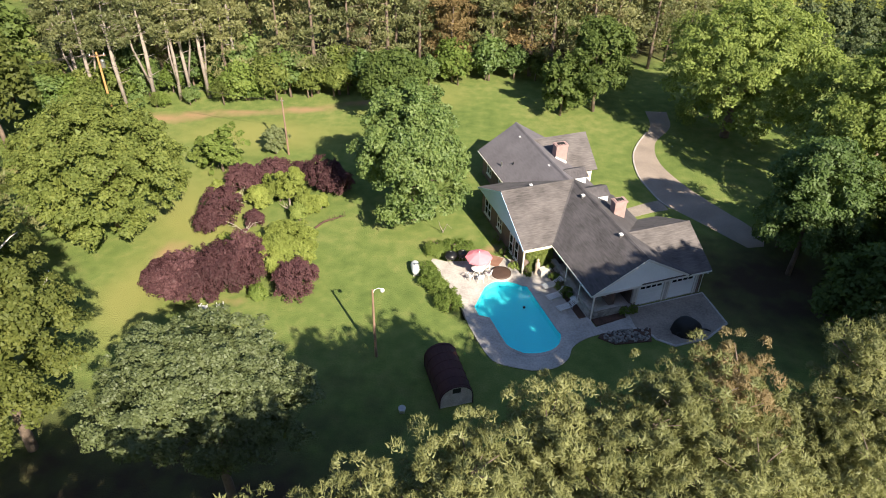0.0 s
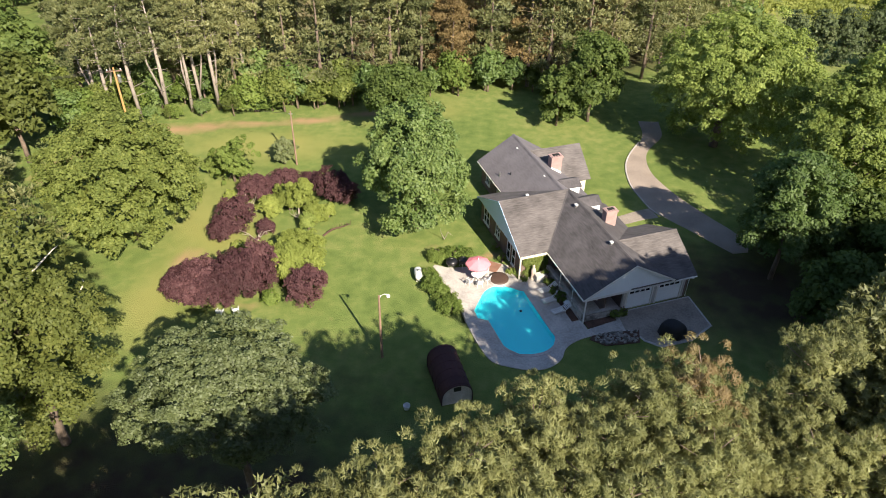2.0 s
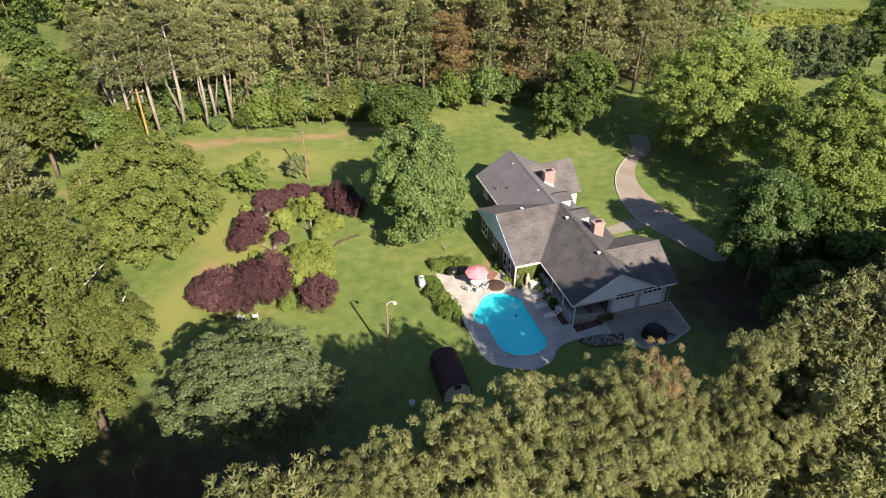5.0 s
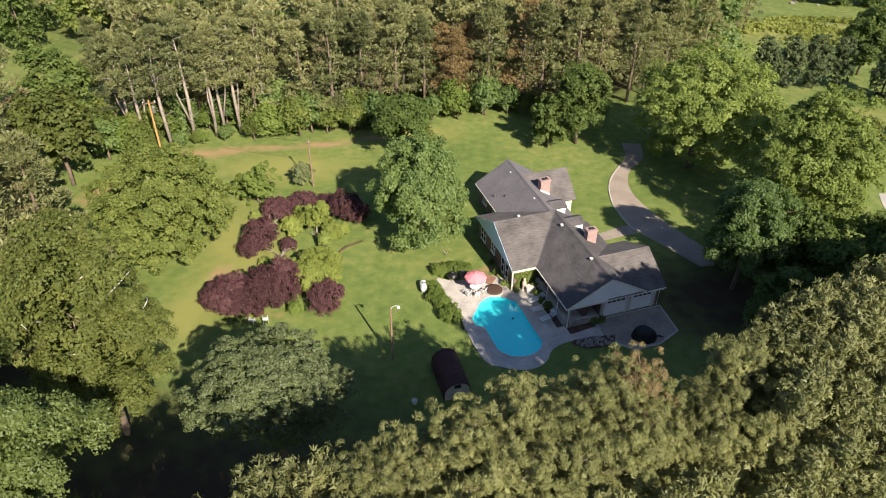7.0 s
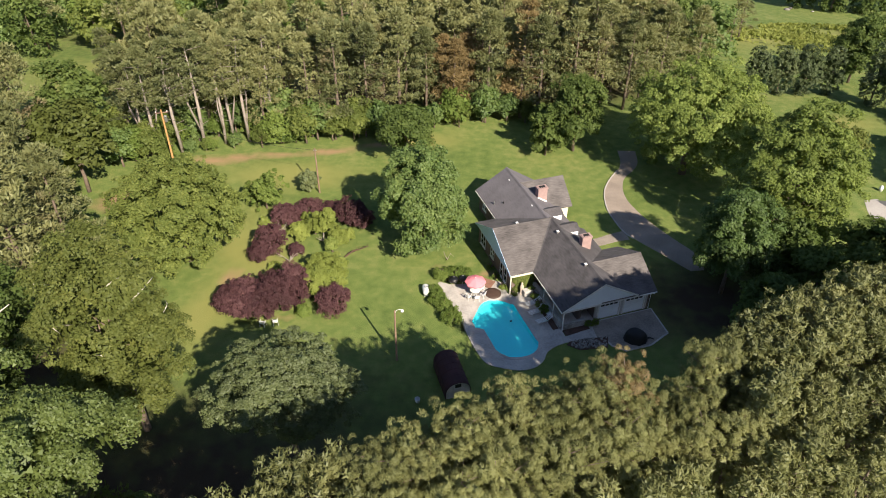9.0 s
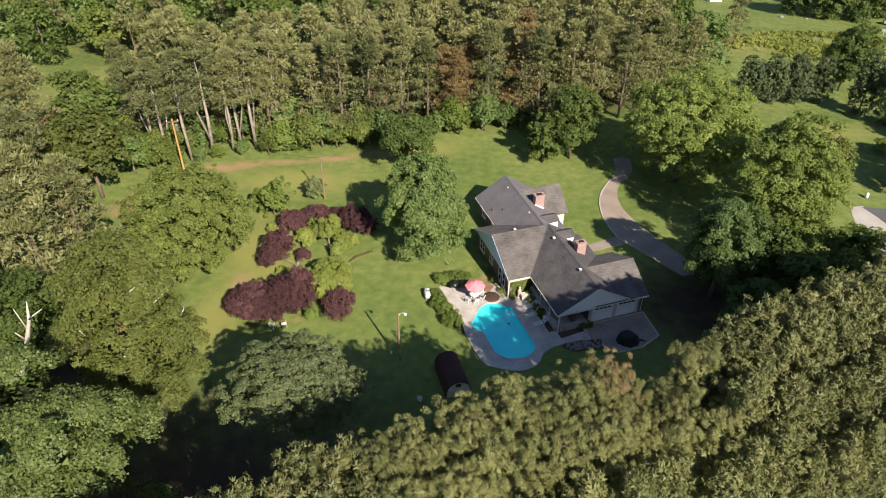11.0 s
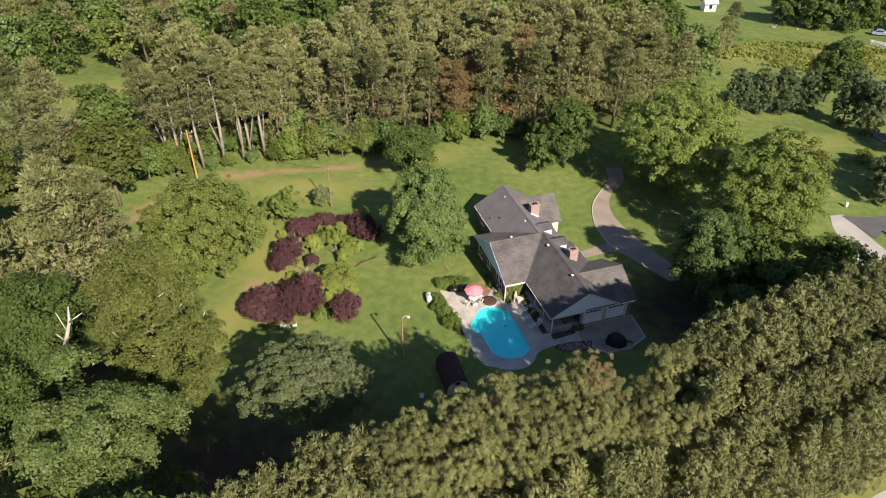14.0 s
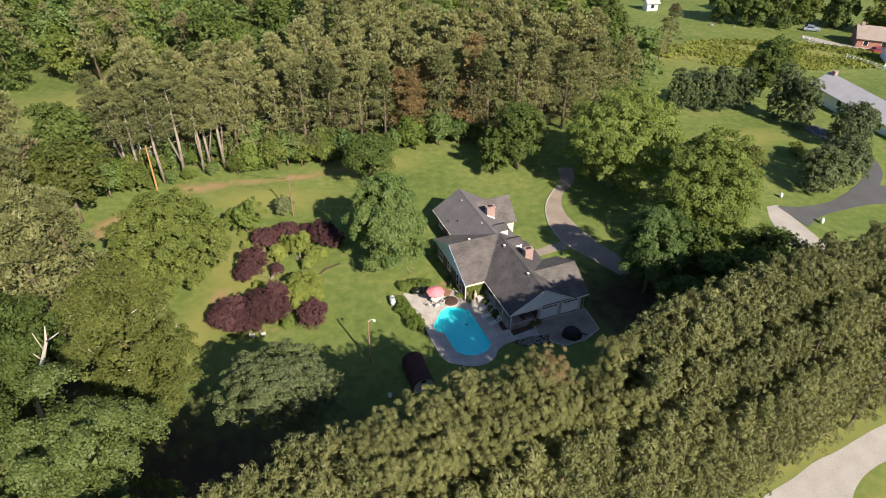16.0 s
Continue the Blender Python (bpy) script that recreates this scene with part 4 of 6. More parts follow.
def tufted_pine(seed, mat, height, r, base, step, boughs, tufts, tuft_r, needles, leaf, narrow, full=0.72, core=1200, heads=3):
    """A pine with whorls of rising boughs, each ending in a few separate upright tufts of long needles."""
    rng = np.random.default_rng(seed)
    sh, c, size, out = Shape(), [], [], []
    rad = 0.011 * height + 0.03
    lean = rng.normal(size=2) * 0.35
    sh.tube([(0, 0, -0.8), (lean[0] * 0.5, lean[1] * 0.2, height * 0.4), (lean[0], lean[1], height - 0.5)], [rad * 1.2, rad * 0.9, 0.03], 8)
    sway = rng.uniform(0, 6.283, 3)
    z = base
    while z < height - 0.6:
        k = (z - base) / (height - base)
        for a in rng.uniform(0, 6.283, boughs):
            uneven = 1 + 0.25 * math.sin(a * 2 + sway[0] + k * 6) + 0.18 * math.sin(a * 3 + sway[1] - k * 11)
            far = r * (1 - k) ** full * uneven * rng.uniform(0.55, 1.1) + 0.25
            rise = 0.3 + 0.45 * k
            d = np.array([math.cos(a), math.sin(a), rise])
            root = np.array([lean[0] * k, lean[1] * k, z])
            if rng.random() < 0.35:
                sh.tube([tuple(root), tuple(root + d * far * 0.9)], [0.05, 0.012], 4, False)
            for q in range(tufts):
                f = far * (1.0 - 0.42 * q * rng.uniform(0.7, 1.2))
                c.append(root + d * f + rng.normal(size=3) * np.array([0.3, 0.3, 0.2]))
                size.append(tuft_r * rng.uniform(0.65, 1.3))
                out.append(d + np.array([0, 0, 0.6]))
        z += step * rng.uniform(0.75, 1.25)
    for q in range(heads):
        a, f = q * 2.4 + sway[2], 0.12 + 0.15 * q
        for s in range(3):
            c.append(np.array([lean[0] + math.cos(a) * f, lean[1] + math.sin(a) * f, height - 0.35 - q * 0.3 - s * 0.5]) + rng.normal(size=3) * 0.12)
            size.append(tuft_r * rng.uniform(0.75, 1.1))
            out.append(np.array([math.cos(a) * 0.5, math.sin(a) * 0.5, 1.2]))
    c, size, out = np.array(c), np.array(size), np.array(out)
    out /= np.linalg.norm(out, axis=1, keepdims=True)
    count = len(c) * needles
    pick = np.repeat(np.arange(len(c)), needles)
    e = unit(rng, count) + out[pick] * 0.95
    e /= np.linalg.norm(e, axis=1, keepdims=True)
    at_ = c[pick] + e * (size[pick] * rng.uniform(0.72, 1.0, count))[:, None] * np.array([0.95, 0.95, 1.05])
    along = np.cross(e, rng.normal(size=(count, 3))) * 0.7 + e * 0.35 + np.array([0, 0, 0.35]) + rng.normal(size=(count, 3)) * 0.2
    along /= np.linalg.norm(along, axis=1, keepdims=True)
    side = np.cross(along, e + rng.normal(size=(count, 3)) * 0.2)
    side /= np.maximum(np.linalg.norm(side, axis=1, keepdims=True), 1e-6)
    s = leaf * rng.uniform(0.7, 1.35, (count, 1))
    verts = np.stack([at_ - along * s * 0.4 + side * s * narrow * 0.5, at_ + along * s * 0.6, at_ - along * s * 0.4 - side * s * narrow * 0.5], 1).reshape(-1, 3)
    kk, aa = rng.uniform(0, 0.93, core), rng.uniform(0, 6.283, core)
    wide = r * np.maximum(0.03, 1 - kk) ** full * 0.5 * rng.uniform(0.05, 1, core) ** 0.5
    mid = np.stack([np.cos(aa) * wide + lean[0] * kk, np.sin(aa) * wide + lean[1] * kk, base + (height - base - 0.6) * kk + wide * 0.2], 1)
    inner, _ = leaves(rng, mid, rng.normal(size=(core, 3)) * 0.5 + np.array([0, 0, 0.6]), 0.42, 0.3)
    verts = np.concatenate([verts, inner])
    me = bpy.data.meshes.new("crown")
    fill(me, verts, np.arange(len(verts)).reshape(-1, 3))
    me.materials.append(mat)
    return me, sh.mesh("trunk", BARK, True)


# the pine belt in front of the yard: four rows, and a fifth added to thicken its shadow
NEAR = [tufted_pine(70 + i, NEEDLE_NEAR, 25.0, 3.0 + 0.12 * i, 14.5, 0.8, 8, 2, 0.40, 112, 0.2, 0.24, full=0.47, core=900, heads=6) for i in range(5)]
TOP = [tufted_pine(74 + i, NEEDLE_BELT, 25.0, 3.0 + 0.12 * i, 12.0, 0.9, 8, 2, 0.46, 30, 0.33, 0.44, full=0.6, core=400, heads=6) for i in range(4)]
ASIDE = [tufted_pine(78 + i, NEEDLE_BELT, 25.0, 3.0 + 0.12 * i, 3.0, 1.15, 7, 2, 0.56, 30, 0.37, 0.46, full=0.66, core=400, heads=6) for i in range(4)]
BELT_S, BELT_H = (-21, -5, -3, 0, 2, 5, 8, 9.5, 11.5, 14, 15.5, 18, 22, 28, 37, 42, 52, 66), (21.4, 23.6, 24.1, 23.9, 23.9, 23.7, 22.7, 21.6, 20.5, 20.5, 22.5, 23.3, 23.2, 23.0, 22.5, 22.0, 20.6, 19.5)
rnd = random.Random(7)
ax, ay = Vector((0.88, 0.475)), Vector((0.475, -0.88))
for row, (off, lo, hi) in enumerate(((0.9, -21, 60), (3.4, -20, 60), (6.2, -12, 60), (8.8, 18, 60), (2.2, 20, 48))):
    s = lo + row * 1.1
    while s < hi:
        dent = 1.3 if 12 < s < 20 else max(-2.4, -0.5 * (-5 - s)) if s < -5 else 0.0
        p = Vector((1.5, 13.2)) + ax * s + ay * (off + dent + rnd.uniform(-0.6, 0.6))
        size = float(np.interp(s, BELT_S, BELT_H)) / 26.1 * rnd.uniform(0.94, 1.0) * (1.0, 0.98, 0.91, 0.75, 1.0)[row]
        place(ASIDE[rnd.randrange(4)] if row == 3 or (row == 2 and s < 20) else NEAR[rnd.randrange(5)] if row < 2 and -4 < p.x < 18 else TOP[rnd.randrange(4)], p.x, p.y, "tall olive-green pine with tufted needles", "pine tree", "pines of the belt", rnd.uniform(0, 360), size, 1.0)
        s += rnd.uniform(1.4, 1.9) if row in (0, 1, 4) and 8 < s < 52 else rnd.uniform(1.8, 2.5) if row < 2 else rnd.uniform(2.2, 3.0)
for s, off, size in ((-5, -1.2, 0.42), (-1.5, -0.8, 0.6), (1.5, -1.6, 0.55), (4.2, -1.0, 0.66), (7.0, -1.8, 0.5), (9.5, -1.2, 0.62), (12.5, -0.6, 0.55), (-9, -0.6, 0.5), (2.6, -0.9, 0.82), (5.0, -1.1, 0.8), (0.2, -0.7, 0.8), (-2.4, -1.0, 0.76), (7.6, -0.8, 0.8)):
    p = Vector((1.5, 13.2)) + ax * s + ay * off
    place(NEAR[rnd.randrange(5)] if size > 0.7 else ASIDE[rnd.randrange(4)], p.x, p.y, "young pine at the edge of the belt", "pine tree", "young pines of the belt", rnd.uniform(0, 360), size)

for k, (s, off, size) in enumerate(((-4.4, -0.4, 0.88), (-0.9, -0.2, 0.88), (-6.5, -0.3, 0.86), (1.4, -0.2, 0.88))):
    p = Vector((1.5, 13.2)) + ax * s + ay * off
    place(NEAR[k], p.x, p.y, "young pine at the edge of the belt", "pine tree", "young pines of the belt", k * 70, size)

place(set_mat(NEAR[2], NEEDLE_RUST), 10.4, 17.6, "pine with rusty browned needles in the belt", "pine tree", "pines of the belt", 40, 0.85)

# far pine wood behind the lawn
FAR = [puffed_pine(90 + i, NEEDLE_FAR, 15.5 + 1.2 * i, 3.9, 3.0 + 0.6 * i, 8, 80, 0.95, 5400, 0.38, 0.42, squash=0.6, full=0.42, core=300) for i in range(4)]
FAR_BACK = [puffed_pine(86 + i, NEEDLE_FAR, 15.5 + 1.2 * i, 3.9, 6.0, 6, 55, 1.0, 2100, 0.5, 0.5, squash=0.6, full=0.42, core=160) for i in range(4)]
DRYP = [set_mat(FAR[0], NEEDLE_DRY), set_mat(FAR[2], NEEDLE_DRY)]
BARE = [puffed_pine(96 + i, NEEDLE_FAR, 18.5, 3.7, 9.0, 6, 74, 0.9, 5200, 0.36, 0.45, squash=0.6, full=0.42, core=160, bark=BARK_PALE, dead=7) for i in range(2)]


def front_edge(x):
    pts = [(-70, 96), (-50, 79), (-44, 78.5), (-38, 81), (-30, 84), (-26, 85.5), (-17, 86.5), (-9, 90), (0, 93), (8, 94), (14, 92), (24, 97), (40, 108)]
    return float(np.interp(x, [p[0] for p in pts], [p[1] for p in pts]))


FAR_ROWS, BACK = [], []
for row in range(8):
    x = -53 + (row % 2) * 2.2
    while x < 40:
        px, py = x + rnd.uniform(-1.0, 1.0), front_edge(x) + 1.5 + row * 4.1 + rnd.uniform(-1.2, 1.2)
        x += rnd.uniform(3.9, 5.2)
        if py > 126 or (px < -44 and py > 104) or (px < -18 and row > 4):
            continue
        dry = rnd.random() < (0.2 if row < 2 and -12 < px < 14 else 0.05)
        if -52 < px < -31 and row < 2:
            continue
        kind = DRYP[rnd.randrange(2)] if dry else FAR[rnd.randrange(4)]
        if row > 1:
            set_down(FAR_ROWS, FAR_BACK[rnd.randrange(4)], px, py, rnd.uniform(0, 360), rnd.uniform(0.85, 1.12))
            continue
        place(kind, px, py, "browned half-dead pine tree" if dry else "dark green woodland pine tree", "pine tree", "pines of the far wood", rnd.uniform(0, 360), rnd.uniform(0.85, 1.12))

for k, (x, y) in enumerate(((-55.3, 89.0), (-46.2, 79.2), (-42.7, 79.4), (-40.1, 81.6), (-37.3, 83.0), (-36.2, 84.2), (-33.8, 84.0), (-30.4, 85.6), (-49.5, 82.0))):
    place(BARE[k % 2], x, y, "tall pine with a bare forked pale trunk", "pine tree", "bare-trunked pines of the far wood", k * 77, 0.86 + 0.05 * (k % 4))
for x, y in ((-49, 88.5), (-45, 90), (-41, 88), (-37, 90), (-33.5, 88.5), (-47, 94), (-42.5, 94), (-38.5, 95), (-34, 94)):
    place(FAR[int(-x) % 4], x, y, "dark green woodland pine tree", "pine tree", "pines of the far wood", x * 31, 0.95)

# undergrowth along the wood's edge
EDGE = [broadleaf(110 + i, (LEAF_BUSH, LEAF_SWEETGUM, LEAF_OAK)[i], 2.3, 0.1, 4.4 + i * 0.9, 60, 0.62, 2200, 0.3, lobes=0.6, bottom=0.6, hollow=0.3) for i in range(3)]
x = -60
while x < 16:
    place(EDGE[rnd.randrange(3)], x, front_edge(x) - 1.0 + rnd.uniform(-1.2, 0.8), "green undergrowth shrub at the wood's edge", "shrub", "undergrowth of the far wood", rnd.uniform(0, 360), rnd.uniform(0.6, 1.35))
    x += rnd.uniform(1.8, 4.2) if not -46 < x < -33 else 13.0
for x, y, s in ((-45, 81, 1.1), (-47.5, 78, 0.9), (-52, 79, 1.2), (-45, 88, 1.2), (-41, 90, 1.3), (-37, 90.5, 1.2), (-33, 89.5, 1.3), (-30, 87.5, 1.5), (-50, 90, 1.3), (-54, 92, 1.5), (-25, 86.2, 1.4), (-2, 91.8, 1.4), (3, 92.5, 1.3), (-28.8, 83.6, 1.25), (-26.5, 84, 0.9), (-23.2, 85, 1.3), (-20.5, 85.2, 1.1), (-17, 86.2, 1.3), (-13.5, 88, 1.2), (-47.5, 83, 1.2), (-50, 75, 1.3), (-46, 76.5, 1), (-35.5, 81.5, 0.45), (-39.5, 80.5, 0.4)):
    place(EDGE[rnd.randrange(3)], x, y, "green undergrowth shrub at the wood's edge", "shrub", "undergrowth of the far wood", rnd.uniform(0, 360), s)

for k, (x, y, size) in enumerate(((-44.2, 83.0, 0.8), (-41.6, 83.6, 1.0), (-39.0, 85.2, 0.9), (-36.6, 86.6, 1.1), (-34.4, 86.8, 0.8), (-32.2, 87.0, 1.1), (-31.6, 83.2, 0.8), (-35.2, 82.6, 0.45), (-38.6, 80.6, 0.5), (-41.2, 78.8, 0.55), (-44.4, 77.6, 0.6))):
    place(EDGE[k % 2], x, y, "green undergrowth shrub at the wood's edge", "shrub", "undergrowth of the far wood", k * 83, size)

# woods left of the yard and behind the pines
TALL = [puffed_pine(126 + i, NEEDLE_FAR, 16.0 + i, 4.6, 1.0, 10, 170, 0.9, 9500, 0.36, 0.45, squash=0.6, full=0.5, core=900) for i in range(2)]
WOOD = [broadleaf(120 + i, (LEAF_OLIVE, LEAF_DEEP_SHADE, LEAF_OLIVE, LEAF_DEEP_SHADE)[i], 5.0, 2.0, 13.0 + i, 90, 1.05, 5500, 0.5, lobes=0.3, bottom=0.7) for i in range(4)]
for x, y, h in ((-44, 41, 1.35), (-49, 49, 1.2), (-43.5, 48.5, 1.15), (-55, 60, 1.2), (-52, 68, 1.15), (-61, 72, 1.2), (-48, 33, 1.3), (-57, 42, 1.3), (-64, 56, 1.2), (-67, 66, 1.2), (-55, 30, 1.3), (-46, 22, 1.3), (-40, 13, 1.35), (-62, 49, 1.3),
                (-57, 79, 1.1), (-70, 78, 1.2), (-74, 60, 1.2), (-30, 4, 1.4), (-52, 14, 1.3), (-72, 46, 1.3)):
    needle = (x + y) % 3 != 1
    place(TALL[rnd.randrange(2)] if needle else WOOD[rnd.randrange(4)], x, y, "dark green woodland pine tree" if needle else "woodland tree with a dense olive-green crown", "tree", "trees of the left wood", rnd.uniform(0, 360), h * rnd.uniform(0.9, 1.05))
DISTANT = [broadleaf(160 + i, (LEAF_OAK, LEAF_SWEETGUM, LEAF_BUSH, LEAF_DEEP_SHADE)[i], 5.0, -0.5, 12.0 + i, 120, 0.95, 1700, 0.62, lobes=0.25, bottom=0.9, shape="cone" if i % 2 else "dome") for i in range(4)]
y = 120
while y < 195:
    x = -135 + rnd.uniform(0, 5)
    while x < 56:
        px, py = x + rnd.uniform(-2, 2), y + rnd.uniform(-2.5, 2.5)
        x += rnd.uniform(7.0, 9.5)
        if bump_at(px, py, -72, 112, 16, 13) > 0.36 or (px > 38 and py > 135) or (px > -16 and py < 124) or (px <= -16 and py < 113):
            continue
        needle = rnd.random() < 0.25
        set_down(BACK, FAR_BACK[rnd.randrange(4)] if needle else DISTANT[rnd.randrange(4)], px, py, rnd.uniform(0, 360), rnd.uniform(0.75, 1.2))
    y += 8.0
merge("pine_wood", FAR_ROWS, "dense dark green pine wood behind the lawn", "wood")
merge("back_wood", BACK, "mixed green broad-leaved wood in the distance", "wood")

# trees of the neighbours
CONE = [broadleaf(130 + i, NEEDLE_DARK, 2.5, -0.2, 9.4, 260, 0.36, 7500, 0.24, lobes=0.04, bottom=0.98, hollow=0.8, boughs=12, gap=1.15) for i in range(2)]
NEIGH = [broadleaf(134 + i, (LEAF_OAK, LEAF_DEEP_SHADE)[i], 5.0, -0.3, 11.5 + i, 130, 0.9, 4500, 0.54, lobes=0.22, bottom=0.95, hollow=0.7) for i in range(2)]
ROUND = [broadleaf(137 + i, NEEDLE_DARK, 4.0, 0.1, 7.0, 260, 0.45, 9000, 0.25, lobes=0.06, bottom=0.9, hollow=0.8, boughs=14, gap=1.1) for i in range(2)]
for x, y, s in ((51.5, 109.0, 0.98), (56.0, 109.0, 1.0), (60.4, 109.2, 1.05), (65.0, 109.6, 1.0), (70.6, 104.5, 1.25), (72.6, 99.6, 1.15)):
    place(CONE[rnd.randrange(2)], x, y, "dark green rounded cedar by the neighbour's lawn", "cedar", "cedars by the neighbour's lawn", rnd.uniform(0, 360), s)
for x, y, s in ((65.2, 76.2, 1.05), (69.8, 78.6, 1.12), (77.6, 91.3, 1.15)):
    place(ROUND[rnd.randrange(2)], x, y, "round grey-green tree beside the asphalt drive", "tree", "round trees beside the asphalt drive", rnd.uniform(0, 360), s, 1.12)
place(broadleaf(136, LEAF_YELLOW, 1.9, 0.1, 2.6, 60, 0.4, 3000, 0.22, lobes=0.2, bottom=0.7), 67.2, 88.2, "yellow-leaved bush by the asphalt drive", "bush")
place(broadleaf(139, LEAF_DEEP_SHADE, 4.8, 0.5, 14.0, 220, 0.8, 13000, 0.36, lobes=0.25, bottom=0.9, hollow=0.7), 72.4, 117.0, "tall green tree at the edge of the weeds", "tree")
place(broadleaf(151, LEAF_OLIVE, 4.6, 0.6, 13.0, 150, 0.85, 10000, 0.36, lobes=0.25, bottom=0.85), 47.5, 71.0, "olive-green tree behind the large bright tree", "tree")
for x, y, s, k in ((120, 178, 1.1, 1), (112, 182, 1.0, 0), (104, 178, 1.1, 3), (96, 180, 1.1, 1), (89, 184, 1.0, 3), (128, 170, 1.1, 0), (134, 160, 1.1, 1), (101, 192, 1.0, 0), (46, 150, 1.0, 3), (48, 165, 1.1, 1), (44, 180, 1.1, 0), (52, 200, 1.2, 1)):
    place(NEIGH[k % 2], x, y, "broad-leaved tree on the neighbour's land", "tree", "trees on the neighbours' land", rnd.uniform(0, 360), s)


for x, y, s in ((61.5, 148.0, 0.8), (58.0, 143.0, 0.62)):
    place(FAR[int(x) % 4], x, y, "dark pine standing alone by the weeds", "pine tree", "pines by the weeds", x * 31, s)


def weeds():
    """The uncut field: blades in clumps."""
    rng = np.random.default_rng(5)
    n = 26000
    x, y = rng.uniform(58, 118, n), rng.uniform(132, 166, n)
    keep = (np.sin(x * 0.35) + np.sin(y * 0.41 + x * 0.12) + rng.normal(size=n) * 0.7 > -0.3) & ((x - 88) ** 2 / 30 ** 2 + (y - 149 + (x - 88) * 0.1) ** 2 / 13 ** 2 < 1)
    x, y = x[keep], y[keep]
    d = np.maximum(0, y - 90)
    z = -0.1 * d * d / (d + 15) + 0.35 * rng.random(len(x)) ** 0.5 + 0.15
    me = bpy.data.meshes.new("tall_weeds")
    fill(me, *leaves(rng, np.stack([x, y, z], 1), rng.normal(size=(len(x), 3)) + np.array([0, -0.4, 0.6]), 1.1, 0.5))
    me.materials.append(WEED)
    tagged(new("tall_weeds", me), "uncut yellow-green weeds and tall grass", "weeds", kind="stuff")


weeds()

# ---- the house ----
# Its own axes: u along the garage front, v along the main ridge.
house = thing("house", pose(11.02, 43.19, 0, 0, 0, 21), "low brick house with grey shingle roofs and white gables", "house")
EAVE, RIDGE = 2.72, 5.42


def courses(low0, low1, high0, high1, seed):
    """Lapped shingle courses on one slope, each a thin slab tilted over the one below."""
    rng, sh = random.Random(seed), Shape()
    l0, l1, h0, h1 = (Vector(p) for p in (low0, low1, high0, high1))
    n = max(2, round((h0 - l0).length / 0.27))
    nrm = (l1 - l0).cross(h0 - l0).normalized()
    nrm = nrm if nrm.z > 0 else -nrm
    for k in range(n):
        a, b = k / n, min(1.0, (k + 1.15) / n)
        lift = rng.uniform(0.014, 0.026)
        c = [l0.lerp(h0, a) + nrm * lift, l1.lerp(h1, a) + nrm * lift, l1.lerp(h1, b) + nrm * 0.004, l0.lerp(h0, b) + nrm * 0.004]
        sh.plate(c, 0.012)
    return sh


def gable_roof_u(name, u0, u1, v0, vr, v1, ze0, zr, ze1, mat, label, cap0=True, cap1=True):
    """A saddle roof whose ridge runs along u."""
    r = part(name, Shape().plate([(u0, v0, ze0), (u1, v0, ze0), (u1, vr, zr), (u0, vr, zr)], 0.16).plate([(u0, vr, zr), (u1, vr, zr), (u1, v1, ze1), (u0, v1, ze1)], 0.16), mat, house, label)
    for v, ze in ((v0, ze0), (v1, ze1)):
        part("shingle_layer", courses((u0, v, ze), (u1, v, ze), (u0, vr, zr), (u1, vr, zr), int(abs(u0 * 7 + v * 3))), mat, r)
    part("ridge_cap", Shape().plate([(u0, vr - 0.16, zr - 0.03), (u1, vr - 0.16, zr - 0.03), (u1, vr, zr + 0.06), (u0, vr, zr + 0.06)], 0.03).plate(
        [(u0, vr, zr + 0.06), (u1, vr, zr + 0.06), (u1, vr + 0.16, zr - 0.03), (u0, vr + 0.16, zr - 0.03)], 0.03), mat, r)
    return r


def gable_roof_v(name, v0, v1, u0, ur, u1, ze, zr, mat, label):
    """A saddle roof whose ridge runs along v."""
    r = part(name, Shape().plate([(u0, v0, ze), (ur, v0, zr), (ur, v1, zr), (u0, v1, ze)], 0.16).plate([(ur, v0, zr), (u1, v0, ze), (u1, v1, ze), (ur, v1, zr)], 0.16), mat, house, label)
    for u in (u0, u1):
        part("shingle_layer", courses((u, v0, ze), (u, v1, ze), (ur, v0, zr), (ur, v1, zr), int(abs(u * 7 + v0 * 3))), mat, r)
    part("ridge_cap", Shape().plate([(ur - 0.16, v0, zr - 0.03), (ur, v0, zr + 0.06), (ur, v1, zr + 0.06), (ur - 0.16, v1, zr - 0.03)], 0.03).plate(
        [(ur, v0, zr + 0.06), (ur + 0.16, v0, zr - 0.03), (ur + 0.16, v1, zr - 0.03), (ur, v1, zr + 0.06)], 0.03), mat, r)
    return r


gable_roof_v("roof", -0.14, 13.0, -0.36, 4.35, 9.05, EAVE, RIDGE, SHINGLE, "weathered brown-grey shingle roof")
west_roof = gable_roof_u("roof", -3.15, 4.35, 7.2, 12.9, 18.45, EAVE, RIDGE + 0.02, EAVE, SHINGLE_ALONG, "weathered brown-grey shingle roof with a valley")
gable_roof_v("roof", 12.9, 25.55, -0.4, 3.85, 8.1, EAVE, RIDGE + 0.04, SHINGLE_GREY, "smooth purple-grey shingle roof")
gable_roof_u("roof", 3.85, 10.1, 18.1, 21.5, 24.9, EAVE, RIDGE - 0.06, EAVE, SHINGLE_ALONG, "grey-brown shingle roof of the front wing")
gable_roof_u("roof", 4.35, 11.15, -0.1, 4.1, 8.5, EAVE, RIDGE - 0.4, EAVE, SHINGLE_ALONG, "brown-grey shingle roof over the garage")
part("valley_flashing", Shape().plate([(-0.36, 7.12, EAVE + 0.05), (-0.1, 7.2, EAVE + 0.06), (4.45, 12.85, RIDGE + 0.065), (4.25, 12.95, RIDGE + 0.065)], 0.02), SHINGLE, west_roof)


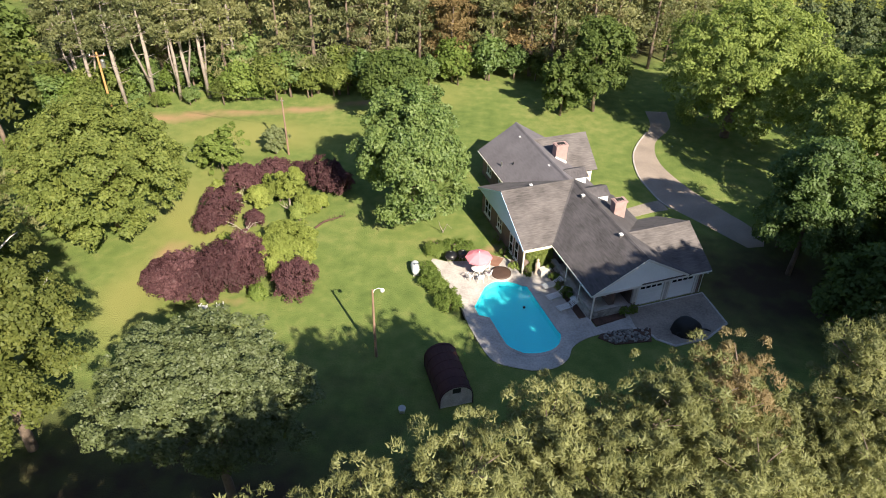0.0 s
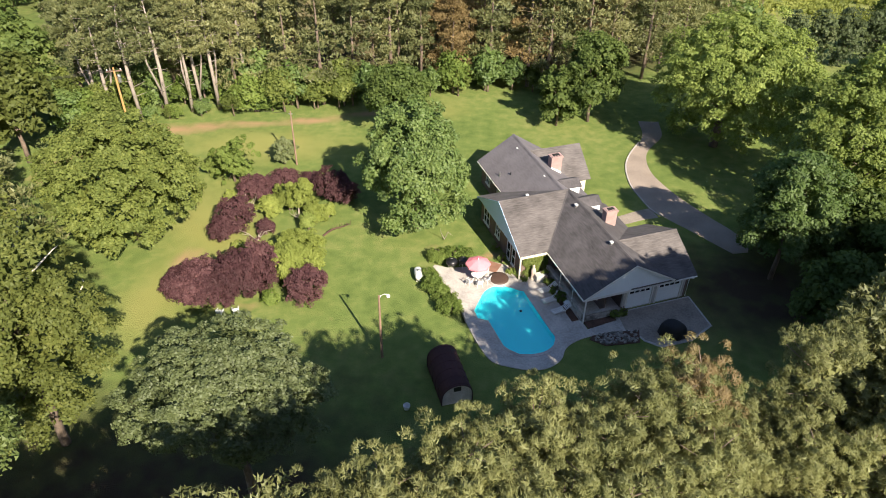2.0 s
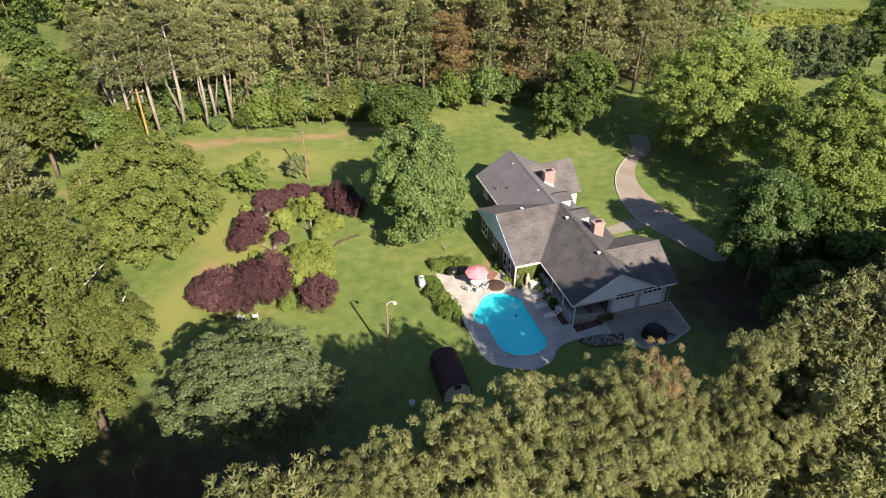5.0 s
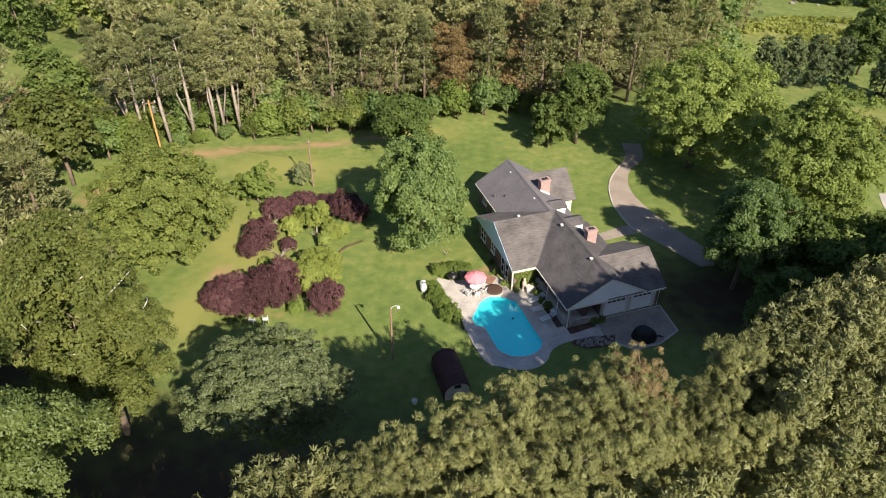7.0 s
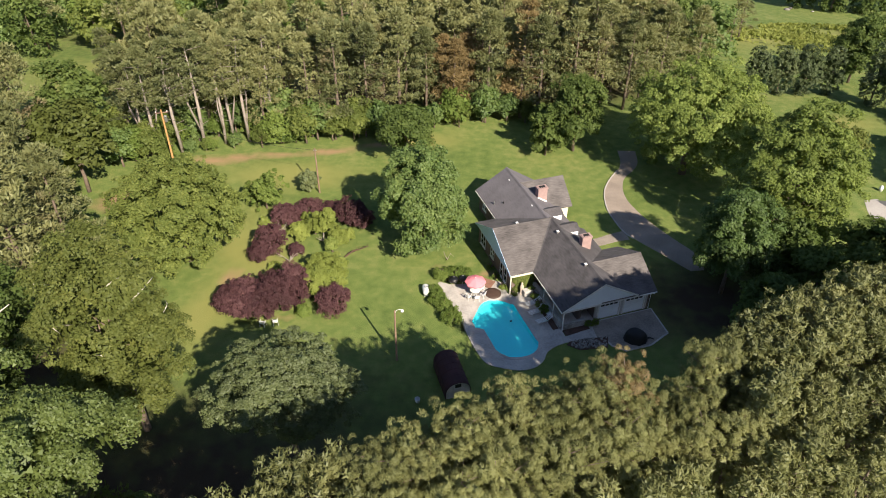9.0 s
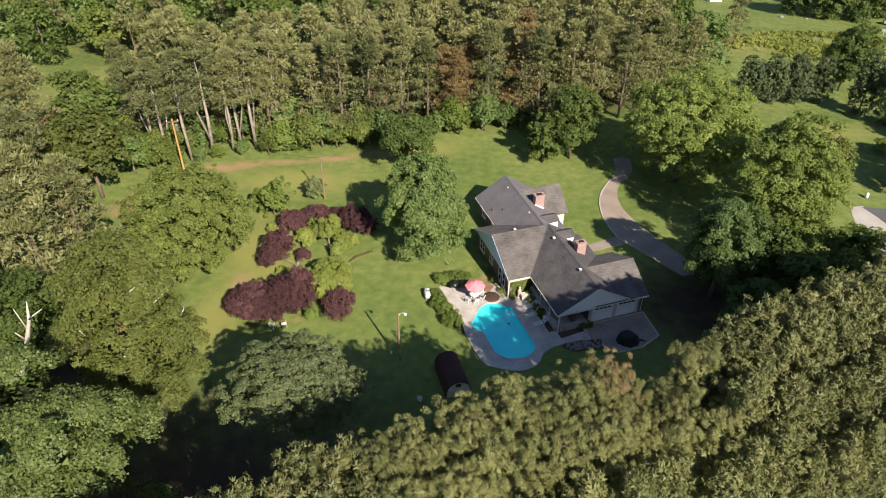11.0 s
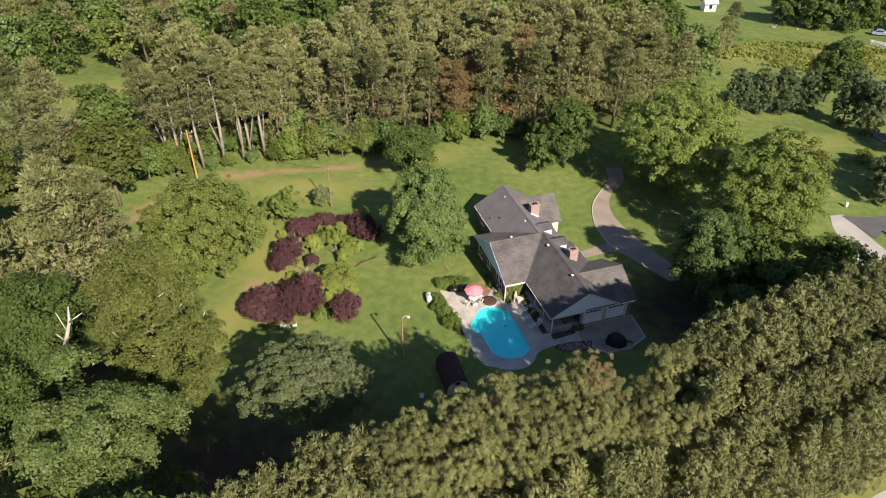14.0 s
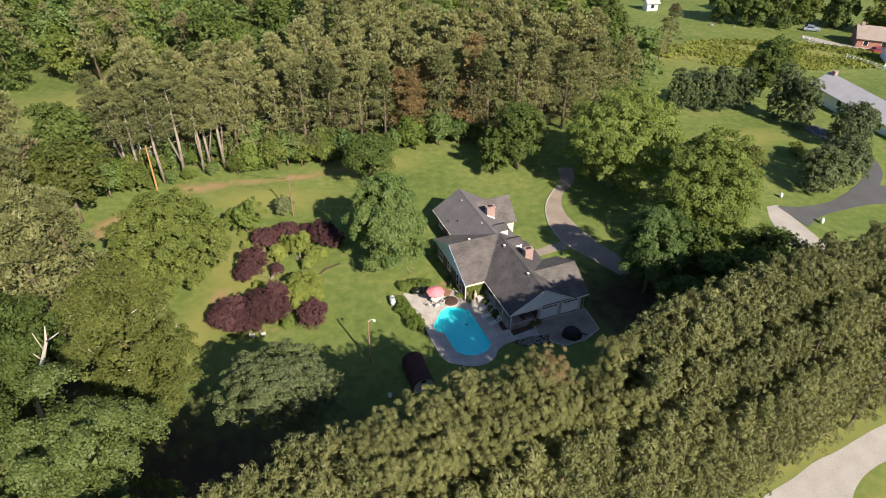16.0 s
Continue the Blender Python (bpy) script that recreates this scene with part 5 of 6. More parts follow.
def wall_with_holes(axis, at_, a0, a1, z1, holes, thick=0.22, mat=None, name="wall"):
    """A brick wall along u or v with real openings; holes: from, to, sill, head."""
    sh = Shape()

    def block(a, b, lo, hi):
        if b - a > 0.01 and hi - lo > 0.01:
            if axis == "u":
                sh.box(a, at_, lo, b, at_ + thick, hi)
            else:
                sh.box(at_, a, lo, at_ + thick, b, hi)

    x = a0
    for h0, h1, s, e in sorted(holes):
        block(x, h0, 0, z1)
        block(h0, h1, 0, s)
        block(h0, h1, e, z1)
        x = h1
    block(x, a1, 0, z1)
    return part(name, sh, mat or BRICK, house, "brown brick wall")


def window(axis, at_, a0, a1, s, e, sign, panes=2, mat=None):
    """White frame, glass panes and sill in an opening."""
    w = new("window")
    w.parent = house
    fr, p = Shape(), at_ - 0.05 * sign
    bars = [(a0, a0 + 0.09, s, e), (a1 - 0.09, a1, s, e), (a0, a1, s, s + 0.09), (a0, a1, e - 0.09, e)]
    bars += [(a0 + (a1 - a0) * k / panes - 0.05, a0 + (a1 - a0) * k / panes + 0.05, s, e) for k in range(1, panes)]
    bars += [(a0, a1, (s + e) / 2 - 0.03, (s + e) / 2 + 0.03)]
    for b0, b1, lo, hi in bars:
        q0, q1 = sorted((p, p + 0.14 * sign))
        if axis == "u":
            fr.box(b0, q0, lo, b1, q1, hi)
        else:
            fr.box(q0, b0, lo, q1, b1, hi)
    part("frame", fr, mat or TRIM, w, "white window frame")
    for k in range(panes):
        b0, b1 = a0 + (a1 - a0) * k / panes, a0 + (a1 - a0) * (k + 1) / panes
        g0, g1 = sorted((p + 0.05 * sign, p + 0.08 * sign))
        sh = Shape()
        sh.box(b0, g0, s, b1, g1, e) if axis == "u" else sh.box(g0, b0, s, g1, b1, e)
        part("pane", sh, GLASS, w)
    s0, s1 = sorted((at_ - 0.14 * sign, at_ + 0.05 * sign))
    sill = Shape()
    sill.box(a0 - 0.06, s0, s - 0.08, a1 + 0.06, s1, s) if axis == "u" else sill.box(s0, a0 - 0.06, s - 0.08, s1, a1 + 0.06, s)
    part("sill", sill, TRIM, w)
    return w


WW = [(9.0, 9.8, 0.15, 2.15), (10.2, 11.0, 0.15, 2.15), (12.9, 14.0, 0.8, 2.15), (15.7, 17.2, 0.5, 2.2)]
wall_with_holes("v", -2.75, 7.55, 18.05, EAVE, WW)
for h in WW:
    window("v", -2.75, *h, 1, 1 if h[1] - h[0] < 0.9 else 2)
wall_with_holes("u", 7.55, -2.53, 2.2, EAVE, [])
wall_with_holes("u", 17.83, -2.53, 0.05, EAVE, [])
NW = [(19.6, 20.6, 0.9, 2.2), (22.6, 23.8, 0.9, 2.2)]
wall_with_holes("v", 0.05, 17.83, 25.15, EAVE, NW)
for h in NW:
    window("v", 0.05, *h, 1, 2)
wall_with_holes("u", 24.93, 0.27, 7.7, EAVE, [])
wall_with_holes("v", 7.5, 8.2, 18.5, EAVE, [])
wall_with_holes("v", 9.5, 18.72, 24.4, EAVE, [(20.6, 22.2, 0.8, 2.2)])
window("v", 9.72, 20.6, 22.2, 0.8, 2.2, -1, 2)
wall_with_holes("u", 18.5, 7.5, 9.72, EAVE, [], mat=CREAM)
wall_with_holes("u", 24.4, 7.7, 9.72, EAVE, [])
wall_with_holes("v", 10.45, 0.4, 8.1, EAVE, [])
wall_with_holes("u", 8.1, 7.72, 10.67, EAVE, [])
PD = [(4.4, 5.4, 0.05, 2.1), (1.6, 3.2, 0.8, 2.1)]
wall_with_holes("v", 2.2, 0.62, 7.55, EAVE, PD)
window("v", 2.2, *PD[1], 1, 2)
part("door", Shape().box(2.26, 4.4, 0.05, 2.32, 5.4, 2.1), CREAM, house, "cream back door on the porch")
GD = [(4.45, 6.95, 0.03, 2.12), (7.55, 10.05, 0.03, 2.12)]
wall_with_holes("u", 0.4, 4.0, 10.45, EAVE, GD, mat=SHED_FRONT)
wall_with_holes("v", 4.0, 0.62, 3.6, EAVE, [])
part("porch_floor", Shape().box(0.0, 0.0, -0.2, 4.0, 7.5, 0.13), CONCRETE, house, "grey concrete porch floor")
part("porch_ceiling", Shape().box(-0.2, -0.05, EAVE - 0.14, 4.0, 7.5, EAVE - 0.07), TRIM, house)

for a0, a1, lo, hi in GD:
    door = new("garage_door")
    door.parent = house
    for k in range(4):
        z = lo + (hi - lo) * k / 4
        part("panel", Shape().box(a0, 0.46, z + 0.008, a1, 0.51, z + (hi - lo) / 4 - 0.008), SIDING, door, "white garage door panel")
    for k in range(4):
        b = a0 + 0.18 + k * (a1 - a0 - 0.36) / 4
        part("pane", Shape().box(b + 0.06, 0.445, hi - 0.42, b + (a1 - a0 - 0.36) / 4 - 0.06, 0.462, hi - 0.16), GLASS, door, "dark window pane")
    part("casing", Shape().box(a0 - 0.14, 0.36, 0, a0, 0.46, hi + 0.14).box(a1, 0.36, 0, a1 + 0.14, 0.46, hi + 0.14).box(a0, 0.36, hi, a1, 0.46, hi + 0.14), TRIM, door)


def gable_face(axis, at_, a0, am, a1, z0, zm, name="gable", boards=11, sign=-1, mat=None):
    """A triangular gable of lapped boards."""
    g = new(name)
    g.parent = house
    tagged(g, "pale lapped siding in the gable")
    for k in range(boards):
        lo, hi = z0 + (zm - z0) * k / boards, z0 + (zm - z0) * (k + 1) / boards
        fl, fh = k / boards, min((k + 1) / boards, 0.995)
        l0, l1 = a0 + (am - a0) * fl, a1 + (am - a1) * fl
        h0, h1 = a0 + (am - a0) * fh, a1 + (am - a1) * fh
        f, b = at_ + 0.035 * sign, at_ + 0.015 * sign
        c = [(l0, f, lo), (l1, f, lo), (h1, b, hi), (h0, b, hi), (l0, at_ - 0.08 * sign, lo), (l1, at_ - 0.08 * sign, lo), (h1, at_ - 0.08 * sign, hi), (h0, at_ - 0.08 * sign, hi)]
        if axis == "v":
            c = [(y, x, z) for x, y, z in c]
        part("board", Shape().add(c, [(0, 1, 2, 3), (7, 6, 5, 4), (0, 4, 5, 1), (1, 5, 6, 2), (2, 6, 7, 3), (3, 7, 4, 0)]), mat or SIDING, g)
    return g


gable_face("u", 0.0, -0.1, 4.35, 8.8, EAVE - 0.05, RIDGE - 0.2)
gable_face("v", -3.06, 7.3, 12.9, 18.35, EAVE - 0.05, RIDGE - 0.2, mat=SIDING_SKY_TINT)
gable_face("u", 25.1, 0.0, 3.85, 7.7, EAVE - 0.05, RIDGE - 0.2, boards=8, sign=1)
gable_face("v", 9.72, 18.4, 21.5, 24.6, EAVE - 0.05, RIDGE - 0.3, boards=8, sign=1)
gable_face("v", 10.68, 0.1, 4.1, 8.1, EAVE - 0.05, RIDGE - 0.6, boards=8, sign=1)

# fascias, gutters, downspouts and posts
part("fascia", Shape().box(-0.15, -0.06, EAVE - 0.28, 10.75, 0.0, EAVE - 0.05), TRIM, house, "white fascia over the garage doors")
part("fascia", Shape().box(-3.15, 7.14, EAVE - 0.24, -0.42, 7.22, EAVE), CREAM, house, "cream fascia board")
part("rake_board", Shape().plate([(-0.4, -0.17, EAVE + 0.01), (4.35, -0.17, RIDGE + 0.01), (4.35, -0.14, RIDGE + 0.01), (-0.4, -0.14, EAVE + 0.01)], 0.2).plate(
    [(4.35, -0.17, RIDGE + 0.01), (8.8, -0.17, EAVE + 0.11), (8.8, -0.14, EAVE + 0.11), (4.35, -0.14, RIDGE + 0.01)], 0.2), TRIM, house)
part("rake_board", Shape().plate([(-3.19, 7.2, EAVE), (-3.15, 7.2, EAVE), (-3.15, 12.9, RIDGE + 0.02), (-3.19, 12.9, RIDGE + 0.02)], 0.2).plate(
    [(-3.19, 12.9, RIDGE + 0.02), (-3.15, 12.9, RIDGE + 0.02), (-3.15, 18.45, EAVE), (-3.19, 18.45, EAVE)], 0.2), SIDING_SKY_TINT, house)
for tag, u0, v0, u1, v1 in (("gutter", -0.44, -0.14, -0.37, 7.1), ("gutter", -0.48, 18.5, -0.41, 25.5), ("gutter", 8.9, -0.19, 11.1, -0.11)):
    part(tag, Shape().box(u0, v0, EAVE - 0.13, u1, v1, EAVE - 0.04), TRIM, house, "thin white gutter")
for u, v in ((-0.2, 4.5), (-0.2, 2.1)):
    part("porch_post", Shape().box(u - 0.035, v - 0.035, 0.1, u + 0.035, v + 0.035, EAVE - 0.14), TRIM, house, "thin white porch post")
part("corner_post", Shape().box(-0.1, -0.08, 0.05, 0.0, 0.02, EAVE - 0.2), TRIM, house, "white corner post of the porch")
part("downspout", Shape().tube([(-0.25, -0.28, EAVE - 0.15), (-0.25, -0.28, 1.1), (-0.15, -0.2, 0.8), (-0.15, -0.2, 0.1)], [0.05] * 4, 8), TRIM, house, "white downspout")
part("downspout", Shape().tube([(10.75, -0.2, EAVE - 0.2), (10.72, 0.3, EAVE - 0.6), (10.72, 0.3, 0.1)], [0.05] * 3, 8), TRIM, house)
part("corner_post", Shape().box(-3.12, 7.2, 0, -2.98, 7.34, EAVE - 0.2), CREAM, house, "cream corner post")


def dormer(v0, v1, u_back, u_front, z_low, z_top):
    d = new("dormer")
    d.parent = house
    vm = (v0 + v1) / 2
    for v in (v0, v1):
        part("cheek", Shape().add([(u_back, v - 0.05, z_top), (u_front, v - 0.05, z_top), (u_front, v - 0.05, z_low), (u_back, v + 0.05, z_top), (u_front, v + 0.05, z_top), (u_front, v + 0.05, z_low)],
                                  [(0, 1, 2), (5, 4, 3), (0, 3, 4, 1), (1, 4, 5, 2), (2, 5, 3, 0)]), SIDING, d, "white dormer cheek")
    part("front", Shape().add([(u_front, v0, z_low), (u_front, v1, z_low), (u_front, v1, z_top), (u_front, vm, z_top + 0.45), (u_front, v0, z_top), (u_front - 0.08, v0, z_low), (u_front - 0.08, v1, z_low), (u_front - 0.08, v1, z_top), (u_front - 0.08, vm, z_top + 0.45), (u_front - 0.08, v0, z_top)],
                              [(0, 1, 2, 3, 4), (9, 8, 7, 6, 5), (0, 4, 9, 5), (1, 0, 5, 6), (2, 1, 6, 7)]), SIDING, d)
    part("pane", Shape().box(u_front, vm - 0.4, z_low + 0.2, u_front + 0.02, vm + 0.4, z_top - 0.05), GLASS, d)
    part("dormer_roof", Shape().plate([(u_back - 0.9, v0 - 0.15, z_top - 0.02), (u_front + 0.2, v0 - 0.15, z_top - 0.02), (u_front + 0.2, vm, z_top + 0.5), (u_back - 0.9, vm, z_top + 0.5)], 0.08).plate(
        [(u_back - 0.9, vm, z_top + 0.5), (u_front + 0.2, vm, z_top + 0.5), (u_front + 0.2, v1 + 0.15, z_top - 0.02), (u_back - 0.9, v1 + 0.15, z_top - 0.02)], 0.08), SHINGLE, d)


dormer(14.2, 15.9, 5.0, 6.4, 3.75, 4.75)
dormer(10.4, 12.1, 5.4, 6.65, 3.95, 4.85)


def chimney(u0, u1, v0, v1, zb, zt):
    c = new("chimney")
    c.parent = house
    tagged(c, "pale pink brick chimney")
    sh, z, k = Shape(), zb, 0
    while z < zt - 0.2:
        o = 0.006 if k % 2 else 0.0
        sh.box(u0 - o, v0 - o, z, u1 + o, v1 + o, z + 0.075)
        z, k = z + 0.08, k + 1
    part("stack", sh, BRICK_PINK, c, "pink brick courses")
    part("crown_course", Shape().box(u0 - 0.07, v0 - 0.07, z, u1 + 0.07, v1 + 0.07, z + 0.16), BRICK_PINK, c)
    for k in range(4):
        u = u0 + 0.06 + k * (u1 - u0 - 0.3) / 3
        part("cap_brick", Shape().box(u, v0, z + 0.16, u + 0.16, v1, z + 0.22), BRICK_PINK, c)
    part("flue", Shape().box(u0 + 0.25, v0 + 0.2, z + 0.1, u1 - 0.25, v1 - 0.2, z + 0.26), RUBBER, c)
    s = (RIDGE - EAVE) / 4.25
    base0 = RIDGE - (u0 - 3.9) * s
    base1 = RIDGE - (u1 - 3.9) * s
    part("flashing", Shape().add([(u0 - 0.04, v0 - 0.03, base0 - 0.15), (u1 + 0.04, v0 - 0.03, base1 - 0.15), (u1 + 0.04, v0 - 0.03, base1 + 0.22), (u0 - 0.04, v0 - 0.03, base0 + 0.22),
                                  (u0 - 0.04, v0, base0 - 0.15), (u1 + 0.04, v0, base1 - 0.15), (u1 + 0.04, v0, base1 + 0.22), (u0 - 0.04, v0, base0 + 0.22)],
                                 [(0, 1, 2, 3), (7, 6, 5, 4), (3, 2, 6, 7), (0, 3, 7, 4), (1, 5, 6, 2)]), TRIM, c, "white flashing at the roof")


chimney(5.25, 6.5, 18.55, 19.35, 3.0, 5.85)
chimney(5.6, 6.75, 7.45, 8.2, 3.0, 5.85)

for u, v in ((3.3, 23.0), (3.5, 16.4), (3.85, 10.2), (3.95, 3.6), (0.1, 13.4)):
    vent = new("roof_vent")
    vent.parent = house
    z = RIDGE - abs(u - 4.1) * 0.6 if v != 13.4 else RIDGE - 0.25
    part("hood", Shape().box(u - 0.16, v - 0.16, z + 0.06, u + 0.16, v + 0.16, z + 0.17), WHITE_PLASTIC, vent, "small white metal roof vent", bevel=0.04)
    part("collar", Shape().box(u - 0.11, v - 0.11, z - 0.25, u + 0.11, v + 0.11, z + 0.06), METAL, vent)
for u, v, h in ((0.35, 20.8, 0.5), (1.2, 19.9, 0.3)):
    part("vent_pipe", Shape().tube([(u, v, EAVE + u * 0.6), (u, v, EAVE + u * 0.6 + h + 0.3)], [0.06, 0.06], 8), RUBBER if h < 0.4 else METAL, house, "roof vent pipe")

# porch half walls of stacked stone, one stone after another
half_wall = new("stone_half_wall")
half_wall.parent = house
tagged(half_wall, "grey stacked-stone half wall of the porch")
rs = random.Random(3)
stone_meshes = []
for k in range(6):
    w, d, h = 0.42 + 0.05 * k, 0.3, 0.19
    sh = Shape().box(-w / 2 + 0.01, -d / 2, 0.01, w / 2 - 0.01, d / 2, h - 0.01)
    sh.v = [(x + rs.uniform(-0.02, 0.02), y + rs.uniform(-0.025, 0.025), z + rs.uniform(-0.012, 0.012)) for x, y, z in sh.v]
    stone_meshes.append((w, sh.mesh("stone", STONE)))


def stone_run(u0, v0, u1, v1, courses):
    length = math.hypot(u1 - u0, v1 - v0)
    du, dv = (u1 - u0) / length, (v1 - v0) / length
    for c in range(courses):
        s = rs.uniform(-0.2, 0.0)
        while s < length:
            w, me = stone_meshes[rs.randrange(6)]
            if s + w / 2 > 0 and s + w / 2 < length:
                ob = new("stone", me)
                ob.parent = half_wall
                ob.matrix_basis = pose(u0 + du * (s + w / 2), v0 + dv * (s + w / 2), 0.06 + c * 0.19, 0, 0, math.degrees(math.atan2(dv, du)))
            s += w


stone_run(-0.05, 0.25, -0.05, 7.3, 5)
stone_run(0.25, 0.1, 2.6, 0.1, 4)
part("cap", Shape().box(-0.26, 0.0, 1.0, 0.16, 7.3, 1.07).box(0.16, -0.08, 0.81, 2.65, 0.28, 0.88), STONE, half_wall, "flat grey cap stones", bevel=0.015)


def house_at(u, v, z=0.0, turn=0.0):
    return house.matrix_basis @ pose(u, v, z, 0, 0, turn)


# ivy on the sunny end wall, shrubs and bed along the porch
def ivy():
    rng = np.random.default_rng(8)
    n = 2600
    u, z = rng.uniform(-2.7, -0.1, n), rng.uniform(0.05, 2.45, n) ** 1.0
    keep = np.sin(u * 3.1 + 1) + np.sin(z * 3.7) + np.sin(u * 1.3 + z * 2.2) > -1.3
    u, z = u[keep], z[keep]
    at_ = np.stack([u, 7.5 - rng.uniform(0, 0.14, len(u)), z], 1)
    me = bpy.data.meshes.new("ivy")
    fill(me, *leaves(rng, at_, rng.normal(size=(len(u), 3)) * 0.5 + np.array([0, -1, 0.3]), 0.2, 0.15))
    me.materials.append(LEAF_OAK)
    ob = new("ivy", me)
    ob.matrix_basis = house.matrix_basis
    tagged(ob, "green ivy climbing the brick end wall", "ivy")


ivy()
single("garden_statue", Shape().spin([(0.28, 0.07), (0.28, 0.18), (0.18, 0.24), (0.21, 0.7), (0.25, 1.0), (0.2, 1.25), (0.09, 1.38), (0.13, 1.5), (0.11, 1.62), (0.03, 1.7)], 14), STATUE, house_at(-1.75, 6.95), "cream stone garden ornament by the ivy wall", "garden ornament", smooth=True)
single("mulch_bed", Shape().slab([(0.0, -0.95), (2.9, -0.75), (2.8, -0.12), (0.0, -0.12)], 0.02, 0.13), MULCH, house.matrix_basis.copy(), "brown mulch bed below the porch wall", "flower bed", kind="structure")
single("mulch_bed", Shape().slab([(-0.95, 0.3), (-0.3, 0.3), (-0.3, 7.0), (-0.95, 7.0)], 0.02, 0.12), MULCH, house.matrix_basis.copy(), "dark mulch bed along the stone wall", "flower bed", kind="structure")
for seed, u, v, r, h in ((140, -0.65, 5.6, 0.55, 0.8), (141, -0.7, 4.4, 0.45, 0.6), (142, -0.75, 3.2, 0.6, 0.95), (143, 2.9, -0.4, 0.45, 0.8), (144, -3.4, 8.5, 0.4, 0.5), (145, -3.5, 10.5, 0.5, 0.6), (146, -3.4, 12.4, 0.35, 0.4), (147, -1.1, 18.9, 0.6, 1.1),
                         (148, -0.7, 6.6, 0.4, 1.0), (149, -2.6, 7.0, 0.25, 0.4), (150, 3.9, -0.2, 0.4, 0.55)):
    p = house_at(u, v).translation
    place(broadleaf(seed, LEAF_BUSH if seed % 3 else LEAF_BRIGHT, r, 0.02, h + 0.1, 14, 0.25, 700, 0.12, lobes=0.2, bottom=0.4), p.x, p.y, "small green foundation shrub against the house", "shrub", "shrubs along the house")
single("storage_box", Shape().box(-0.5, -0.3, 0.07, 0.5, 0.3, 0.75).box(-0.54, -0.34, 0.76, 0.54, 0.34, 0.84), STONE, house_at(-1.2, 6.5), "grey storage box by the shrubs", "storage box")

# ---- things on the patio ----
def umbrella_table(x, y):
    t = thing("patio_table", pose(x, y, 0.07), "round white patio table under an umbrella", "table")
    part("tabletop", Shape().spin([(0.6, 0.7), (0.62, 0.72), (0.6, 0.74)], 24), WHITE_PLASTIC, t)
    for k in range(4):
        a = k * math.pi / 2 + 0.4
        part("leg", Shape().tube([(0.15 * math.cos(a), 0.15 * math.sin(a), 0.7), (0.5 * math.cos(a), 0.5 * math.sin(a), 0.0)], [0.025, 0.025], 6), WHITE_PLASTIC, t)
    u = thing("parasol", pose(x, y, 0.07), "open pink canvas parasol over the patio table", "parasol")
    part("pole", Shape().tube([(0, 0, 0), (0, 0, 2.5)], [0.025, 0.025], 8), TRIM, u)
    part("base", Shape().spin([(0.28, 0.0), (0.28, 0.06), (0.06, 0.12)], 16), STONE, u)
    n = 8
    rim = [(1.2 * math.cos(2 * math.pi * k / n), 1.2 * math.sin(2 * math.pi * k / n), 1.95) for k in range(n)]
    mid = [(0.65 * math.cos(2 * math.pi * k / n), 0.65 * math.sin(2 * math.pi * k / n), 2.24) for k in range(n)]
    low = [(px, py, 1.8) for px, py, pz in rim]
    part("canopy", Shape().add([(0, 0, 2.45)] + mid + rim + low, [(0, 1 + k, 1 + (k + 1) % n) for k in range(n)] + [(1 + k, 9 + k, 9 + (k + 1) % n, 1 + (k + 1) % n) for k in range(n)]
                                + [(9 + k, 17 + k, 17 + (k + 1) % n, 9 + (k + 1) % n) for k in range(n)]), PINK_CLOTH, u, "pink canvas canopy with a short valance")
    part("finial", Shape().spin([(0.03, 2.44), (0.045, 2.5), (0.02, 2.56)], 8), TRIM, u)
    for k in range(n):
        a = 2 * math.pi * k / n
        part("rib", Shape().tube([(0.02 * math.cos(a), 0.02 * math.sin(a), 2.42), (1.18 * math.cos(a), 1.18 * math.sin(a), 1.93)], [0.008, 0.008], 4), METAL, u)


umbrella_table(1.6, 48.6)


def patio_chair(m):
    c = thing("patio_chair", m, "white plastic patio chair by the table", "chair", "chairs round the patio table")
    part("seat", Shape().box(-0.24, -0.24, 0.4, 0.24, 0.24, 0.45), WHITE_PLASTIC, c, bevel=0.02)
    part("backrest", Shape().add([(-0.24, 0.2, 0.45), (0.24, 0.2, 0.45), (0.22, 0.33, 0.92), (-0.22, 0.33, 0.92), (-0.24, 0.25, 0.45), (0.24, 0.25, 0.45), (0.22, 0.37, 0.92), (-0.22, 0.37, 0.92)],
                                 [(0, 1, 2, 3), (7, 6, 5, 4), (3, 2, 6, 7), (0, 3, 7, 4), (1, 5, 6, 2)]), WHITE_PLASTIC, c)
    for sx in (-1, 1):
        part("armrest", Shape().box(sx * 0.27 - 0.03, -0.22, 0.62, sx * 0.27 + 0.03, 0.26, 0.66), WHITE_PLASTIC, c)
        for sy in (-1, 1):
            part("leg", Shape().tube([(sx * 0.22, sy * 0.2, 0.42), (sx * 0.28, sy * 0.26, 0.0)], [0.025, 0.02], 6), WHITE_PLASTIC, c)
    return c


first_chair = patio_chair(pose(0.85, 47.75, 0.07, 0, 0, 140))
for x, y, turn in ((1.8, 47.6, 190), (2.5, 48.2, 240), (2.3, 49.3, 310)):
    copy_thing(first_chair, pose(x, y, 0.07, 0, 0, turn))
for x, y, turn in ((-21.2, 42.3, 170), (-19.9, 42.6, 200)):
    ch = copy_thing(first_chair, pose(x, y, 0, 0, 0, turn))
    tagged(ch, "white plastic lawn chair beneath the plum tree", "chair", "chairs under the plum tree")


